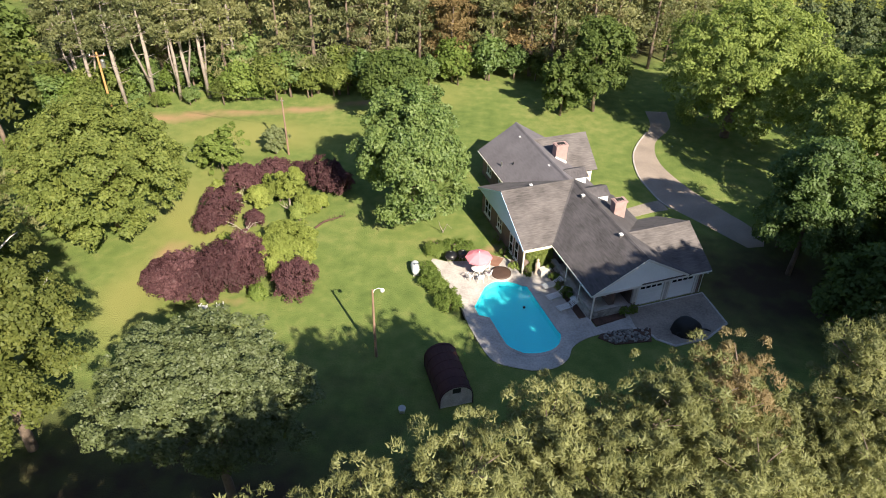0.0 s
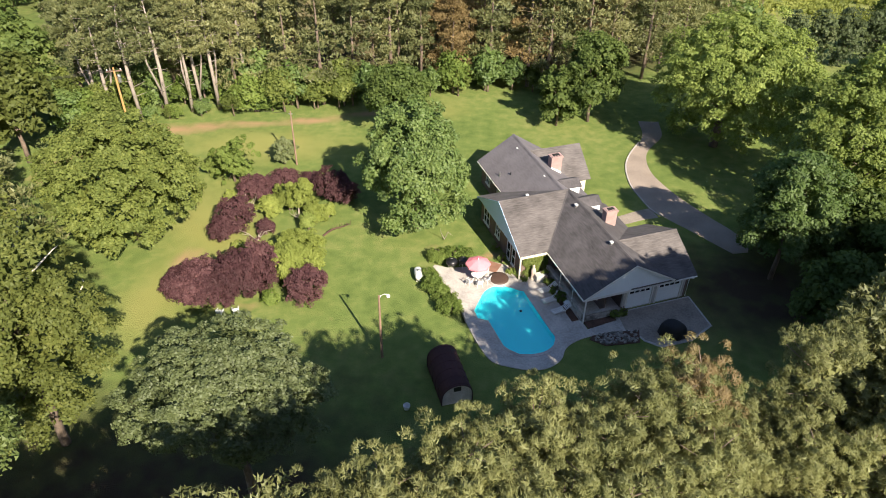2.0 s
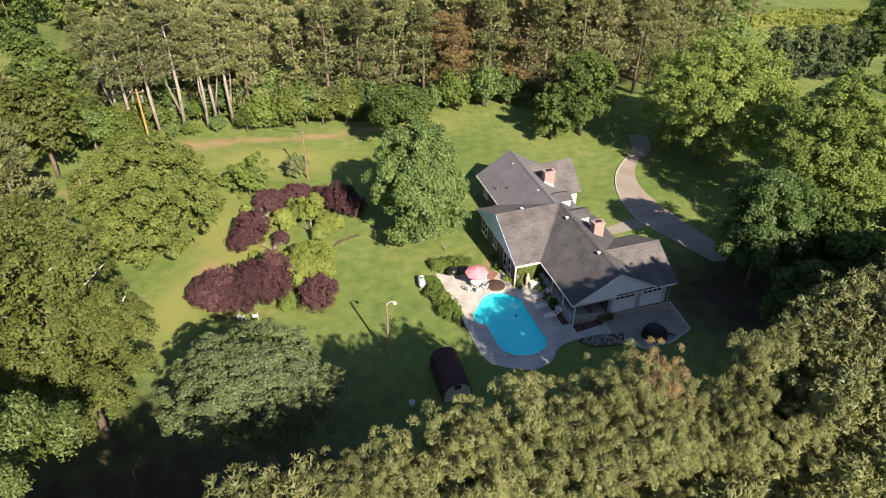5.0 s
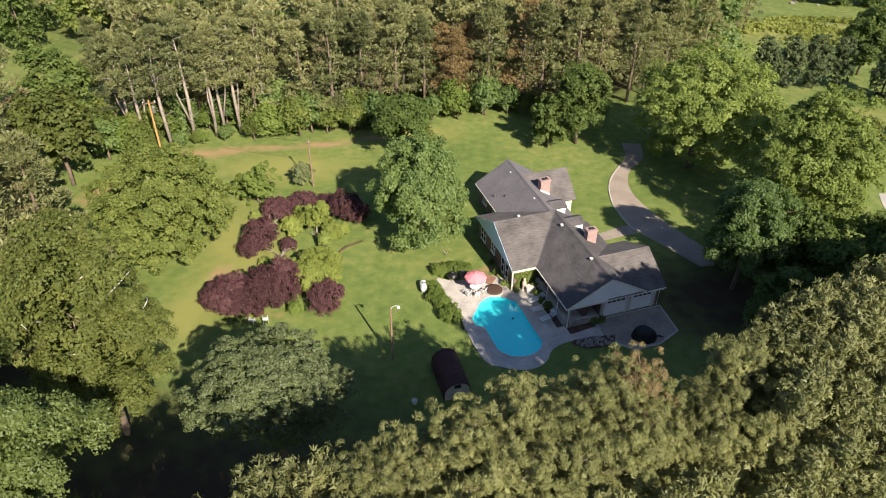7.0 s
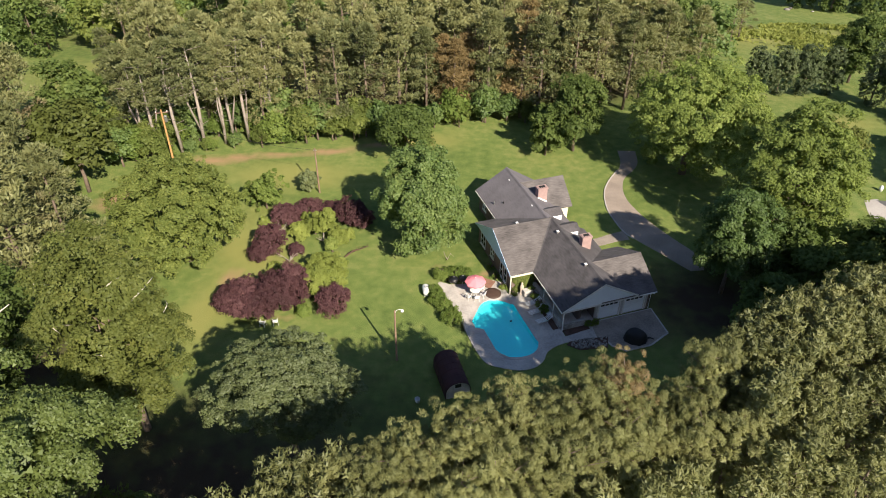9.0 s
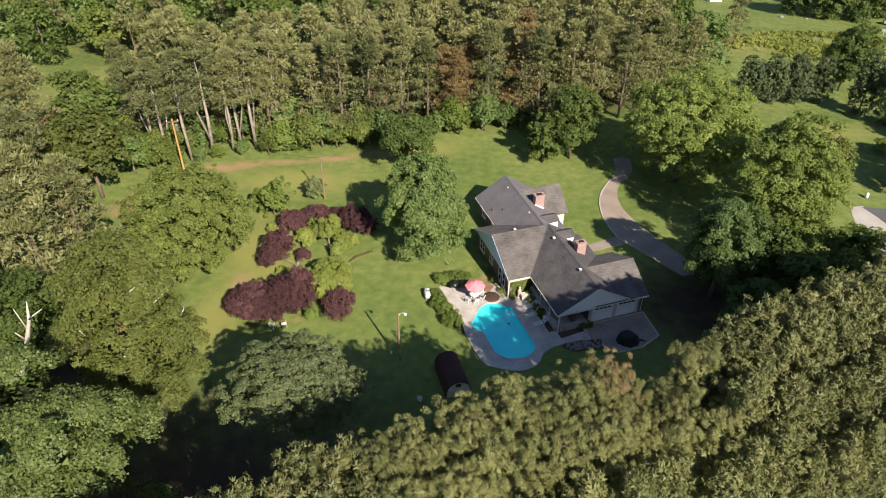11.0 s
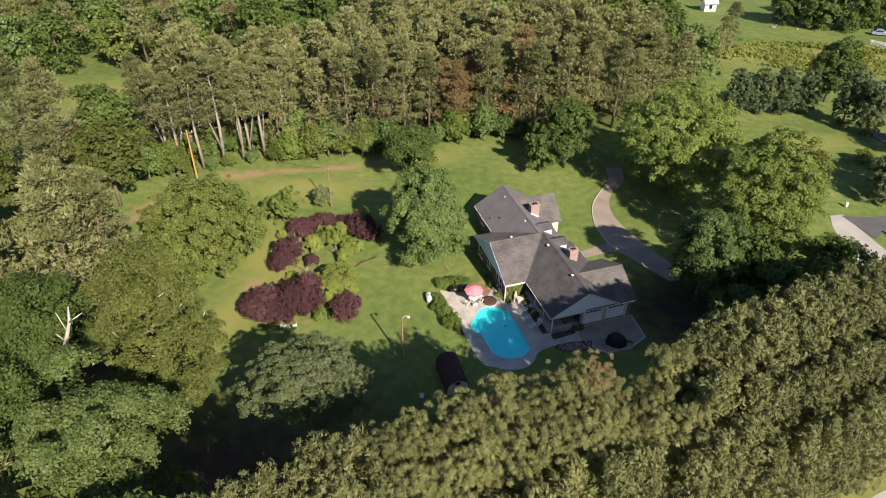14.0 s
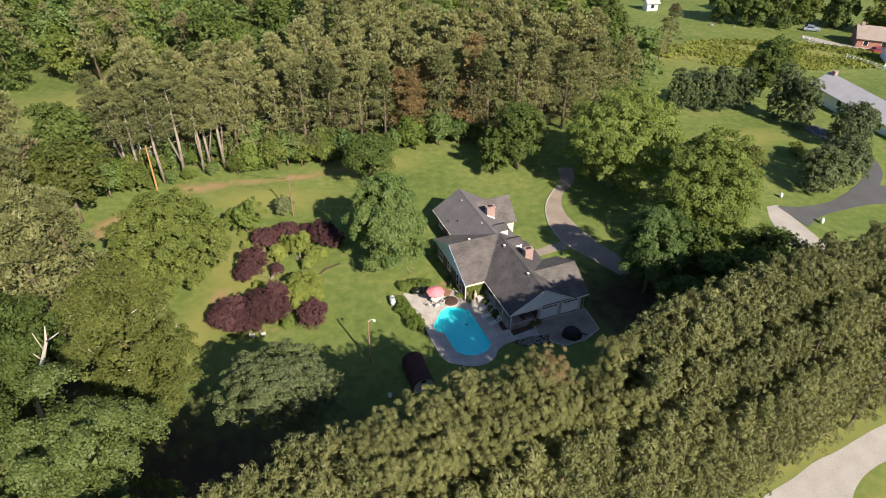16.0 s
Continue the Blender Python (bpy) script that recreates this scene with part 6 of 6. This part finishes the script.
def sun_lounger(m):
    c = thing("sun_lounger", m, "white strapped sun lounger beside the pool", "sun lounger", "loungers by the pool")
    part("frame", Shape().tube([(-0.3, -0.9, 0.33), (-0.3, 0.35, 0.33)], [0.022] * 2, 6).tube([(0.3, -0.9, 0.33), (0.3, 0.35, 0.33)], [0.022] * 2, 6).tube([(-0.3, -0.9, 0.33), (0.3, -0.9, 0.33)], [0.022] * 2, 6), WHITE_PLASTIC, c)
    part("backrest_frame", Shape().tube([(-0.3, 0.3, 0.33), (-0.3, 0.95, 0.72)], [0.022] * 2, 6).tube([(0.3, 0.3, 0.33), (0.3, 0.95, 0.72)], [0.022] * 2, 6).tube([(-0.3, 0.95, 0.72), (0.3, 0.95, 0.72)], [0.022] * 2, 6), WHITE_PLASTIC, c)
    for k in range(9):
        y = -0.82 + k * 0.13
        part("strap", Shape().box(-0.3, y, 0.345, 0.3, y + 0.075, 0.36), WHITE_PLASTIC, c)
    for k in range(5):
        y, z = 0.4 + k * 0.12, 0.4 + k * 0.072
        part("strap", Shape().plate([(-0.3, y, z), (0.3, y, z), (0.3, y + 0.07, z + 0.042), (-0.3, y + 0.07, z + 0.042)], 0.012), WHITE_PLASTIC, c)
    for sx in (-0.28, 0.28):
        for y in (-0.7, 0.35):
            part("leg", Shape().tube([(sx, y, 0.33), (sx, y + 0.05, 0.0)], [0.02, 0.02], 6), WHITE_PLASTIC, c)
    return c


lounger = sun_lounger(pose(8.1, 47.2, 0.07, 0, 0, -62))
for x, y in ((8.35, 45.75), (9.1, 44.35)):
    copy_thing(lounger, pose(x, y, 0.07, 0, 0, -62))


def side_table(x, y):
    t = thing("side_table", pose(x, y, 0.07), "small round white side table between loungers", "table", "side tables by the pool")
    part("tabletop", Shape().spin([(0.28, 0.42), (0.3, 0.44), (0.28, 0.46)], 16), WHITE_PLASTIC, t)
    for k in range(3):
        a = k * 2.094
        part("leg", Shape().tube([(0.08 * math.cos(a), 0.08 * math.sin(a), 0.43), (0.24 * math.cos(a), 0.24 * math.sin(a), 0.0)], [0.018, 0.018], 6), WHITE_PLASTIC, t)


side_table(9.15, 46.7)
side_table(9.7, 45.3)

spa = thing("round_spa", pose(3.65, 48.75, 0.0), "round sunken spa under a brown cover", "spa")
part("rim", Shape().spin([(1.05, 0.0), (1.05, 0.16), (0.98, 0.2), (0.9, 0.16)], 32), STONE, spa, "grey rim of the spa")
part("cover", Shape().spin([(0.92, 0.12), (0.94, 0.24), (0.8, 0.28), (0.3, 0.3), (0.02, 0.31)], 32), BROWN_COVER, spa, "brown vinyl cover", smooth=True)
single("brown_mat", Shape().box(-0.75, -0.75, 0.07, 0.75, 0.75, 0.1), RUG_BROWN, pose(3.0, 50.7, 0, 0, 0, -25), "square brown outdoor mat on the patio", "mat")


def kettle_grill(x, y, s):
    g = thing("grill", pose(x, y, 0.07), "black domed barbecue grill at the patio edge", "grill", "grills on the patio")
    part("bowl", Shape().spin([(0.08 * s, 0.5), (0.38 * s, 0.62), (0.46 * s, 0.8), (0.46 * s, 0.84)], 18), BLACK, g, smooth=True)
    part("lid", Shape().spin([(0.47 * s, 0.85), (0.44 * s, 0.98), (0.3 * s, 1.12), (0.08 * s, 1.18)], 18), BLACK, g, "black domed lid", smooth=True)
    part("handle", Shape().tube([(-0.08, 0, 1.17), (-0.08, 0, 1.24), (0.08, 0, 1.24), (0.08, 0, 1.17)], [0.015] * 4, 6), METAL, g)
    for k in range(3):
        a = k * 2.094 + 0.5
        part("leg", Shape().tube([(0.2 * math.cos(a), 0.2 * math.sin(a), 0.6), (0.36 * math.cos(a), 0.36 * math.sin(a), 0.0)], [0.02, 0.02], 6), METAL, g)


kettle_grill(-0.9, 50.15, 1.25)
kettle_grill(0.15, 50.45, 1.0)

tank = thing("propane_tank", pose(-4.0, 48.6, 0, 0, 0, 102), "white horizontal propane tank on the lawn", "gas tank")
tank.scale = (0.88, 0.88, 0.88)
prof = [(0.05, -0.95), (0.28, -0.88), (0.42, -0.72), (0.46, -0.5), (0.46, 0.5), (0.42, 0.72), (0.28, 0.88), (0.05, 0.95)]
body_shape = Shape().spin(prof, 18)
body_shape.v = [(z, y, x + 0.6) for x, y, z in body_shape.v]
part("vessel", body_shape, WHITE_PLASTIC, tank, smooth=True)
part("valve_dome", Shape().spin([(0.17, 1.0), (0.17, 1.14), (0.1, 1.2), (0.02, 1.22)], 12), METAL, tank, "grey valve dome", smooth=True)
for x in (-0.55, 0.55):
    part("foot", Shape().box(x - 0.06, -0.34, 0.0, x + 0.06, 0.34, 0.24), STONE, tank)

# barrel-roofed shed
shed = thing("shed", pose(0.05, 33.3, 0, 0, 0, 18), "dark red barrel-roofed garden shed in shade", "shed")
arc = [(1.25 * math.cos(math.pi * k / 12), 0.85 + 1.2 * math.sin(math.pi * k / 12)) for k in range(13)]
outer = [(-1.25, 0.0)] + [(-x, z) for x, z in arc] + [(1.25, 0.0)]
n_o = len(outer)
roof_shape = Shape()
inner = [(x * 0.97, z * 0.98) for x, z in outer]
rim = [(x, y, z) for y in (-0.12, 4.5) for x, z in outer] + [(x, y, z) for y in (-0.12, 4.5) for x, z in inner]
for i in range(n_o - 1):
    a, c, e, g_ = i, n_o + i, 2 * n_o + i, 3 * n_o + i
    roof_shape.f += [(c, c + 1, a + 1, a), (e, e + 1, g_ + 1, g_), (a, a + 1, e + 1, e), (c + 1, c, g_, g_ + 1)]
roof_shape.v = rim
part("barrel_roof", roof_shape, SHED_RED, shed, "dark red curved metal roof")
for k in range(6):
    rib = Shape()
    y = 0.1 + k * 0.84
    rib.tube([(x * 1.008, y, z * 1.008) for x, z in outer], [0.025] * n_o, 5)
    part("roof_rib", rib, SHED_RED, shed)
for y, nm in ((0.0, "front_wall"), (4.35, "back_wall")):
    part(nm, Shape().add([(x * 0.96, y, z * 0.97) for x, z in outer] + [(x * 0.96, y + 0.08, z * 0.97) for x, z in outer],
                         [tuple(range(n_o)), tuple(range(2 * n_o - 1, n_o - 1, -1))]), SHED_FRONT, shed, "weathered grey end wall")
shed_door = part("door", Shape().box(-0.42, -0.05, 0.05, 0.42, -0.005, 1.25), SHED_FRONT, shed, "pale shed door")
part("handle", Shape().box(0.28, -0.09, 0.85, 0.33, -0.05, 1.0), METAL, shed_door)
part("window", Shape().box(-0.3, -0.05, 1.36, 0.3, -0.005, 1.78), BLACK, shed, "dark window in the front wall")

# lamp post in the lawn, far pole and power pole with wires
lamp_post = thing("lamp_post", pose(-6.3, 37.9, 0), "tall wooden yard-light pole with a curved arm", "lamp post")
part("pole", Shape().tube([(0, 0, -0.3), (-0.02, 0, 3.4), (0, 0, 6.75)], [0.12, 0.1, 0.075], 10), POLE_WOOD, lamp_post)
part("arm", Shape().tube([(0, 0, 6.35), (0.15, 0.0, 6.75), (0.45, 0.0, 6.92), (0.7, 0.0, 6.86)], [0.03] * 4, 6), WHITE_PLASTIC, lamp_post, "curved pale metal arm")
part("lamp_head", Shape().spin([(0.04, 6.6), (0.14, 6.63), (0.17, 6.72), (0.12, 6.84), (0.05, 6.9)], 14, 0.72, 0), WHITE_PLASTIC, lamp_post, "white lamp head", smooth=True)
far_pole = thing("utility_pole", pose(-20.1, 69.4, 0), "slim brown utility pole in the lawn", "utility pole")
part("pole", Shape().tube([(0, 0, -0.3), (0.0, 0, 7.0)], [0.12, 0.08], 8), POLE_WOOD, far_pole)
part("bracket", Shape().box(-0.2, -0.05, 6.6, 0.2, 0.05, 6.72), METAL, far_pole)
power = thing("utility_pole", pose(-42.5, 75.2, 0, 0, 0, 20), "new yellow wooden power pole with a transformer", "utility pole")
part("pole", Shape().tube([(0, 0, -0.3), (0, 0, 9.2)], [0.16, 0.11], 10), POLE_YELLOW, power)
part("transformer", Shape().spin([(0.2, 7.3), (0.24, 7.4), (0.24, 8.1), (0.2, 8.25), (0.05, 8.35)], 12, 0.38, 0), METAL, power, "grey transformer drum")
part("crossarm", Shape().box(-0.9, -0.06, 8.7, 0.9, 0.06, 8.85), POLE_WOOD, power)
for k in range(3):
    part("insulator", Shape().spin([(0.04, 8.85), (0.07, 8.95), (0.03, 9.05)], 8, -0.75 + 0.75 * k, 0), WHITE_PLASTIC, power)


def wire(a, b, sag, label):
    a, b = Vector(a), Vector(b)
    pts = [a.lerp(b, k / 14) - Vector((0, 0, sag * 4 * (k / 14) * (1 - k / 14))) for k in range(15)]
    single("power_line", Shape().tube(pts, [0.02] * 15, 4, False), RUBBER, pose(0, 0, 0), label, "power line", group="power lines")


for k in range(3):
    wire((-42.5 - 0.6 + 0.6 * k, 75.2, 8.95), (-96.0, 60 - k, 9.0), 1.2, "thin dark power line over the trees")
wire((-42.5, 75.2, 8.2), (-20.1, 69.4, 6.7), 0.9, "thin dark power line between the poles")

# stone bed by the apron
bed = thing("stone_bed", pose(0, 0, 0), "low bed of loose pale stones by the apron", "stone bed")
part("soil", Shape().slab([(11.3, 40.95), (12.6, 40.25), (15.6, 40.8), (15.8, 42.35), (13.4, 42.0), (11.6, 41.4)], -0.1, 0.09), MULCH, bed, "dark soil")
rock_meshes = []
for k in range(5):
    bm = bmesh.new()
    bmesh.ops.create_icosphere(bm, subdivisions=1, radius=0.115)
    for v in bm.verts:
        v.co = Vector((v.co.x * rs.uniform(0.9, 1.6), v.co.y * rs.uniform(0.7, 1.2), v.co.z * rs.uniform(0.4, 0.7)))
    me = bpy.data.meshes.new("stone")
    bm.to_mesh(me)
    bm.free()
    me.materials.append(STONE_DARK)
    rock_meshes.append(me)
BED = [(11.5, 41.0), (12.6, 40.35), (15.5, 40.9), (15.7, 42.3), (13.4, 41.95), (11.7, 41.4)]
count = 0
while count < 170:
    x, y = rs.uniform(11.3, 15.9), rs.uniform(40.2, 42.5)
    if inside(x, y, BED):
        ob = new("stone", rock_meshes[rs.randrange(5)])
        ob.parent = bed
        ob.matrix_basis = pose(x, y, 0.11 + rs.uniform(0, 0.05), rs.uniform(-15, 15), rs.uniform(-15, 15), rs.uniform(0, 360))
        count += 1


# ---- vehicles ----
def car(m, paint, label):
    c = thing("car", m, label, "car")
    side = [(-2.25, 0.35), (2.2, 0.35), (2.28, 0.75), (1.9, 0.95), (1.1, 1.02), (0.45, 1.5), (-1.2, 1.55), (-2.0, 1.1), (-2.3, 0.95)]
    sh = Shape()
    n = len(side)

    def section(y, k):
        return [(x, y * (1.0 if z < 1.03 else 0.8), z) for x, z in side]

    sh.add(section(-0.9, 0) + section(0.9, 1), [tuple(range(n - 1, -1, -1)), tuple(range(n, 2 * n))] + [(i, (i + 1) % n, n + (i + 1) % n, n + i) for i in range(n)])
    part("body", sh, paint, c, bevel=0.06)
    part("windscreen", Shape().plate([(1.08, -0.66, 1.06), (1.08, 0.66, 1.06), (0.5, 0.6, 1.48), (0.5, -0.6, 1.48)], 0.03), GLASS, c)
    part("rear_window", Shape().plate([(-1.26, -0.6, 1.53), (-1.26, 0.6, 1.53), (-1.95, 0.66, 1.16), (-1.95, -0.66, 1.16)], 0.03), GLASS, c)
    for y in (-1, 1):
        part("side_window", Shape().add([(0.8, y * 0.86, 1.06), (-1.6, y * 0.86, 1.06), (-1.15, y * 0.755, 1.48), (0.4, y * 0.755, 1.48)], [(0, 1, 2, 3)]), GLASS, c)
    for x in (-1.4, 1.4):
        for y in (-1, 1):
            w = Shape()
            w.tube([(x, y * 0.72, 0.33), (x, y * 0.94, 0.33)], [0.33, 0.33], 18)
            wheel = new("wheel")
            wheel.parent = c
            part("tyre", w, RUBBER, wheel)
            part("rim", Shape().tube([(x, y * 0.93, 0.33), (x, y * 0.955, 0.33)], [0.2, 0.19], 14), METAL, wheel)
    return c


def covered_cart(m):
    """A small cart under a slack black cover that hangs in folds to the ground."""
    c = thing("covered_cart", m, "garden cart under a slack black cover on the apron", "covered cart")
    n, rings = 36, [(1.0, 0.0), (0.97, 0.35), (0.9, 0.8), (0.76, 1.12), (0.5, 1.3), (0.2, 1.36)]
    pts = []
    for k, (f, z) in enumerate(rings):
        for q in range(n):
            a = 2 * math.pi * q / n
            fold = 1 + 0.05 * math.sin(a * 9) * (1 - z / 1.4) + 0.04 * math.sin(a * 4 + 1)
            pts.append((1.2 * f * fold * math.cos(a), 0.82 * f * fold * math.sin(a), z * (1 - 0.16 * math.cos(a + 0.6) * f)))
    faces = [(i * n + q, i * n + (q + 1) % n, (i + 1) * n + (q + 1) % n, (i + 1) * n + q) for i in range(len(rings) - 1) for q in range(n)] + [tuple((len(rings) - 1) * n + q for q in range(n))]
    part("cover", Shape().add(pts, faces), BLACK_COVER, c, "slack black tarpaulin", smooth=True)
    part("drawbar", Shape().tube([(0.9, 0.1, 0.35), (1.5, 0.2, 0.42), (1.9, 0.2, 0.3)], [0.09, 0.08, 0.06], 8), BLACK_COVER, c)
    for x in (-0.6, 0.5):
        for y in (-0.6, 0.6):
            part("wheel", Shape().tube([(x, y - 0.08, 0.22), (x, y + 0.08, 0.22)], [0.22, 0.22], 14), RUBBER, c)


covered_cart(pose(18.6, 42.0, 0.076, 0, 0, -8))
bucket = thing("bucket", pose(-3.8, 32.5, 0), "small white bucket standing on the shaded lawn", "bucket")
part("pail", Shape().spin([(0.2, 0.0), (0.28, 0.42), (0.26, 0.42), (0.18, 0.03)], 16), WHITE_PLASTIC, bucket)
part("handle", Shape().tube([(-0.27, 0, 0.4), (-0.2, 0, 0.58), (0, 0, 0.66), (0.2, 0, 0.58), (0.27, 0, 0.4)], [0.012] * 5, 5), METAL, bucket)

# ---- neighbours ----
def small_house(m, w, d, eave, ridge, wall_mat, roof_mat, label, windows=3, porch=False):
    h = thing("house", m, label, "house")
    part("wall", Shape().box(-w / 2, -d / 2, -0.5, w / 2, d / 2, eave), wall_mat, h)
    r = part("roof", Shape().plate([(-w / 2 - 0.5, -d / 2 - 0.6, eave - 0.2), (w / 2 + 0.5, -d / 2 - 0.6, eave - 0.2), (w / 2 + 0.5, 0, ridge), (-w / 2 - 0.5, 0, ridge)], 0.15).plate(
        [(-w / 2 - 0.5, 0, ridge), (w / 2 + 0.5, 0, ridge), (w / 2 + 0.5, d / 2 + 0.6, eave - 0.2), (-w / 2 - 0.5, d / 2 + 0.6, eave - 0.2)], 0.15), roof_mat, h)
    part("chimney", Shape().box(-w / 2 + 0.5, -0.4, eave, -w / 2 + 1.3, 0.4, ridge + 0.7), BRICK_PINK, r)
    for s in (-1, 1):
        part("gable", Shape().add([(s * w / 2, -d / 2, eave - 0.02), (s * w / 2, d / 2, eave - 0.02), (s * w / 2, 0, ridge - 0.17), (s * (w / 2 - 0.2), -d / 2, eave - 0.02), (s * (w / 2 - 0.2), d / 2, eave - 0.02), (s * (w / 2 - 0.2), 0, ridge - 0.17)],
                                  [(0, 1, 2), (5, 4, 3), (0, 2, 5, 3), (1, 4, 5, 2)]), wall_mat, h)
    for k in range(windows):
        x = -w / 2 + w * (k + 0.5) / windows
        win = new("window")
        win.parent = h
        part("pane", Shape().box(x - 0.5, -d / 2 - 0.03, 0.9, x + 0.5, -d / 2, 2.1), GLASS, win)
        part("frame", Shape().box(x - 0.6, -d / 2 - 0.05, 0.8, x - 0.5, -d / 2, 2.2).box(x + 0.5, -d / 2 - 0.05, 0.8, x + 0.6, -d / 2, 2.2).box(x - 0.5, -d / 2 - 0.05, 2.1, x + 0.5, -d / 2, 2.2), TRIM, win)
    if porch:
        for k in range(4):
            x = -w / 2 + 0.3 + k * (w - 0.6) / 3
            part("porch_post", Shape().box(x - 0.07, -d / 2 - 0.55, -0.3, x + 0.07, -d / 2 - 0.41, eave - 0.3), TRIM, h)
    return h


small_house(pose(89.5, 104.0, land(89, 104) + 0.1, 0, 0, -74), 26, 7.6, 2.7, 4.6, SIDING, ROOF_METAL, "long white house with a pale grey roof", 5, True)
small_house(pose(122.0, 158.0, land(122, 158), 0, 0, -20), 13, 8, 2.8, 5.0, BRICK_RED, ROOF_TAN, "red brick house with a tan roof", 3)
small_house(pose(118.0, 141.0, land(118, 141), 0, 0, -20), 9, 7, 2.6, 4.3, SIDING, ROOF_TAN, "pale outbuilding with a tan roof", 2)
small_house(pose(72.0, 200.0, land(72, 200), 0, 0, 10), 3.6, 3, 2.6, 4.2, SIDING, ROOF_METAL, "small white shed on the far lawn", 1)
car(pose(111.0, 173.5, land(111, 173), 0, 0, -15), CAR_BLUE, "blue-grey car parked on the far lawn")
car(pose(117.6, 151.0, land(117, 151), 0, 0, 10), CAR_RED, "dark red car parked at the brick house")


def fence(points):
    f = thing("fence", pose(0, 0, 0), "white post-and-rail fence along the far lawn", "fence")
    for (x0, y0), (x1, y1) in zip(points, points[1:]):
        n = max(1, round(math.hypot(x1 - x0, y1 - y0) / 2.4))
        for k in range(n):
            a, b = k / n, (k + 1) / n
            px, py, qx, qy = x0 + (x1 - x0) * a, y0 + (y1 - y0) * a, x0 + (x1 - x0) * b, y0 + (y1 - y0) * b
            part("post", Shape().box(px - 0.08, py - 0.08, land(px, py) - 0.2, px + 0.08, py + 0.08, land(px, py) + 1.25), TRIM, f)
            for h in (0.45, 0.8, 1.12):
                part("rail", Shape().tube([(px, py, land(px, py) + h), (qx, qy, land(qx, qy) + h)], [0.06, 0.06], 4), TRIM, f)


fence([(103.5, 163.0), (105.5, 157.0)])
fence([(106.5, 146.0), (108.5, 140.0), (111.0, 134.0), (114, 128)])
for x, y, s in ((84.5, 180.0, 1.5), (86.0, 181.5, 1.1), (90.5, 178.0, 0.8)):
    ob = new("boulder", rock_meshes[int(s * 10) % 5])
    ob.matrix_basis = pose(x, y, land(x, y) + 0.15, 0, 0, x * 40)
    ob.scale = (s * 4, s * 4, s * 4)
    tagged(ob, "pale boulder lying on the far lawn", "boulder", "boulders on the far lawn")
single("mailbox_stone", Shape().spin([(0.28, 0.0), (0.3, 0.5), (0.22, 0.9), (0.05, 1.0)], 10), WHITE_PLASTIC, pose(61.9, 66.7, 0), "white garden marker beside the asphalt drive", "garden marker", smooth=True)
single("mailbox_stone", Shape().spin([(0.25, 0.0), (0.28, 0.5), (0.2, 0.8), (0.05, 0.9)], 10), WHITE_PLASTIC, pose(58.6, 74.2, 0), "small white garden marker under the tree", "garden marker", smooth=True)


# dead branches among the shrubs
def brush(x, y, n, reach, seed, label):
    r, sh = random.Random(seed), Shape()
    for k in range(n):
        a = r.uniform(0, 6.28)
        l = reach * r.uniform(0.5, 1)
        sh.tube([(0, 0, 0.1), (math.cos(a) * l * 0.5, math.sin(a) * l * 0.5, r.uniform(0.3, 1.2)), (math.cos(a + 0.3) * l, math.sin(a + 0.3) * l, r.uniform(0.4, 2.0))], [0.05, 0.03, 0.01], 5, False)
    single("dead_branches", sh, DEAD_WOOD, pose(x, y, 0), label, "dead branches")


brush(-20.8, 53.6, 9, 2.2, 1, "grey dead branches among the plum trees")
brush(-23.6, 58.6, 34, 1.9, 2, "pale leafless twigs by the plum trees")
brush(-17.5, 58.0, 6, 1.5, 3, "bare twigs in the yellow-green shrub")
limb = Shape().tube([(-1.3, -1.1, 0.1), (-0.4, -0.3, 0.45), (0.5, 0.4, 0.3), (1.4, 1.2, 0.15)], [0.1, 0.09, 0.06, 0.02], 6)
for k in range(16):
    f = -0.9 + k * 0.14
    limb.tube([(f, f * 0.87, 0.3), (f + 0.35 * math.sin(k * 2.1), f * 0.87 + 0.4 * math.cos(k * 2.1), 0.35 + 0.3 * math.sin(k * 1.3) ** 2)], [0.04, 0.012], 5, False)
single("fallen_branch", limb, MULCH, pose(-13.0, 55.9, 0.02), "fallen brown branch with twigs on the lawn", "branch")
brush(-1.8, 55.0, 3, 1.0, 5, "fallen twigs below the tree")

dead = Shape().tube([(0, 0, -0.3), (0.3, 0.0, 10.0), (2.2, -0.9, 13.6), (4.0, -1.6, 16.6), (5.6, -2.4, 19.6), (6.1, -2.5, 21.4)], [0.34, 0.26, 0.22, 0.19, 0.13, 0.03], 8)
dead.tube([(5.6, -2.4, 19.6), (6.6, -3.0, 20.6), (7.4, -3.0, 21.2)], [0.1, 0.06, 0.02], 6).tube([(4.0, -1.6, 16.6), (4.2, -2.6, 18.4)], [0.1, 0.02], 6).tube([(4.8, -2.0, 18.1), (4.6, -2.2, 20.4)], [0.07, 0.02], 6)
single("dead_tree", dead, BLEACHED, pose(-37.0, 24.0, 0.0), "bare dead tree with a bleached forked limb", "dead tree", smooth=True)
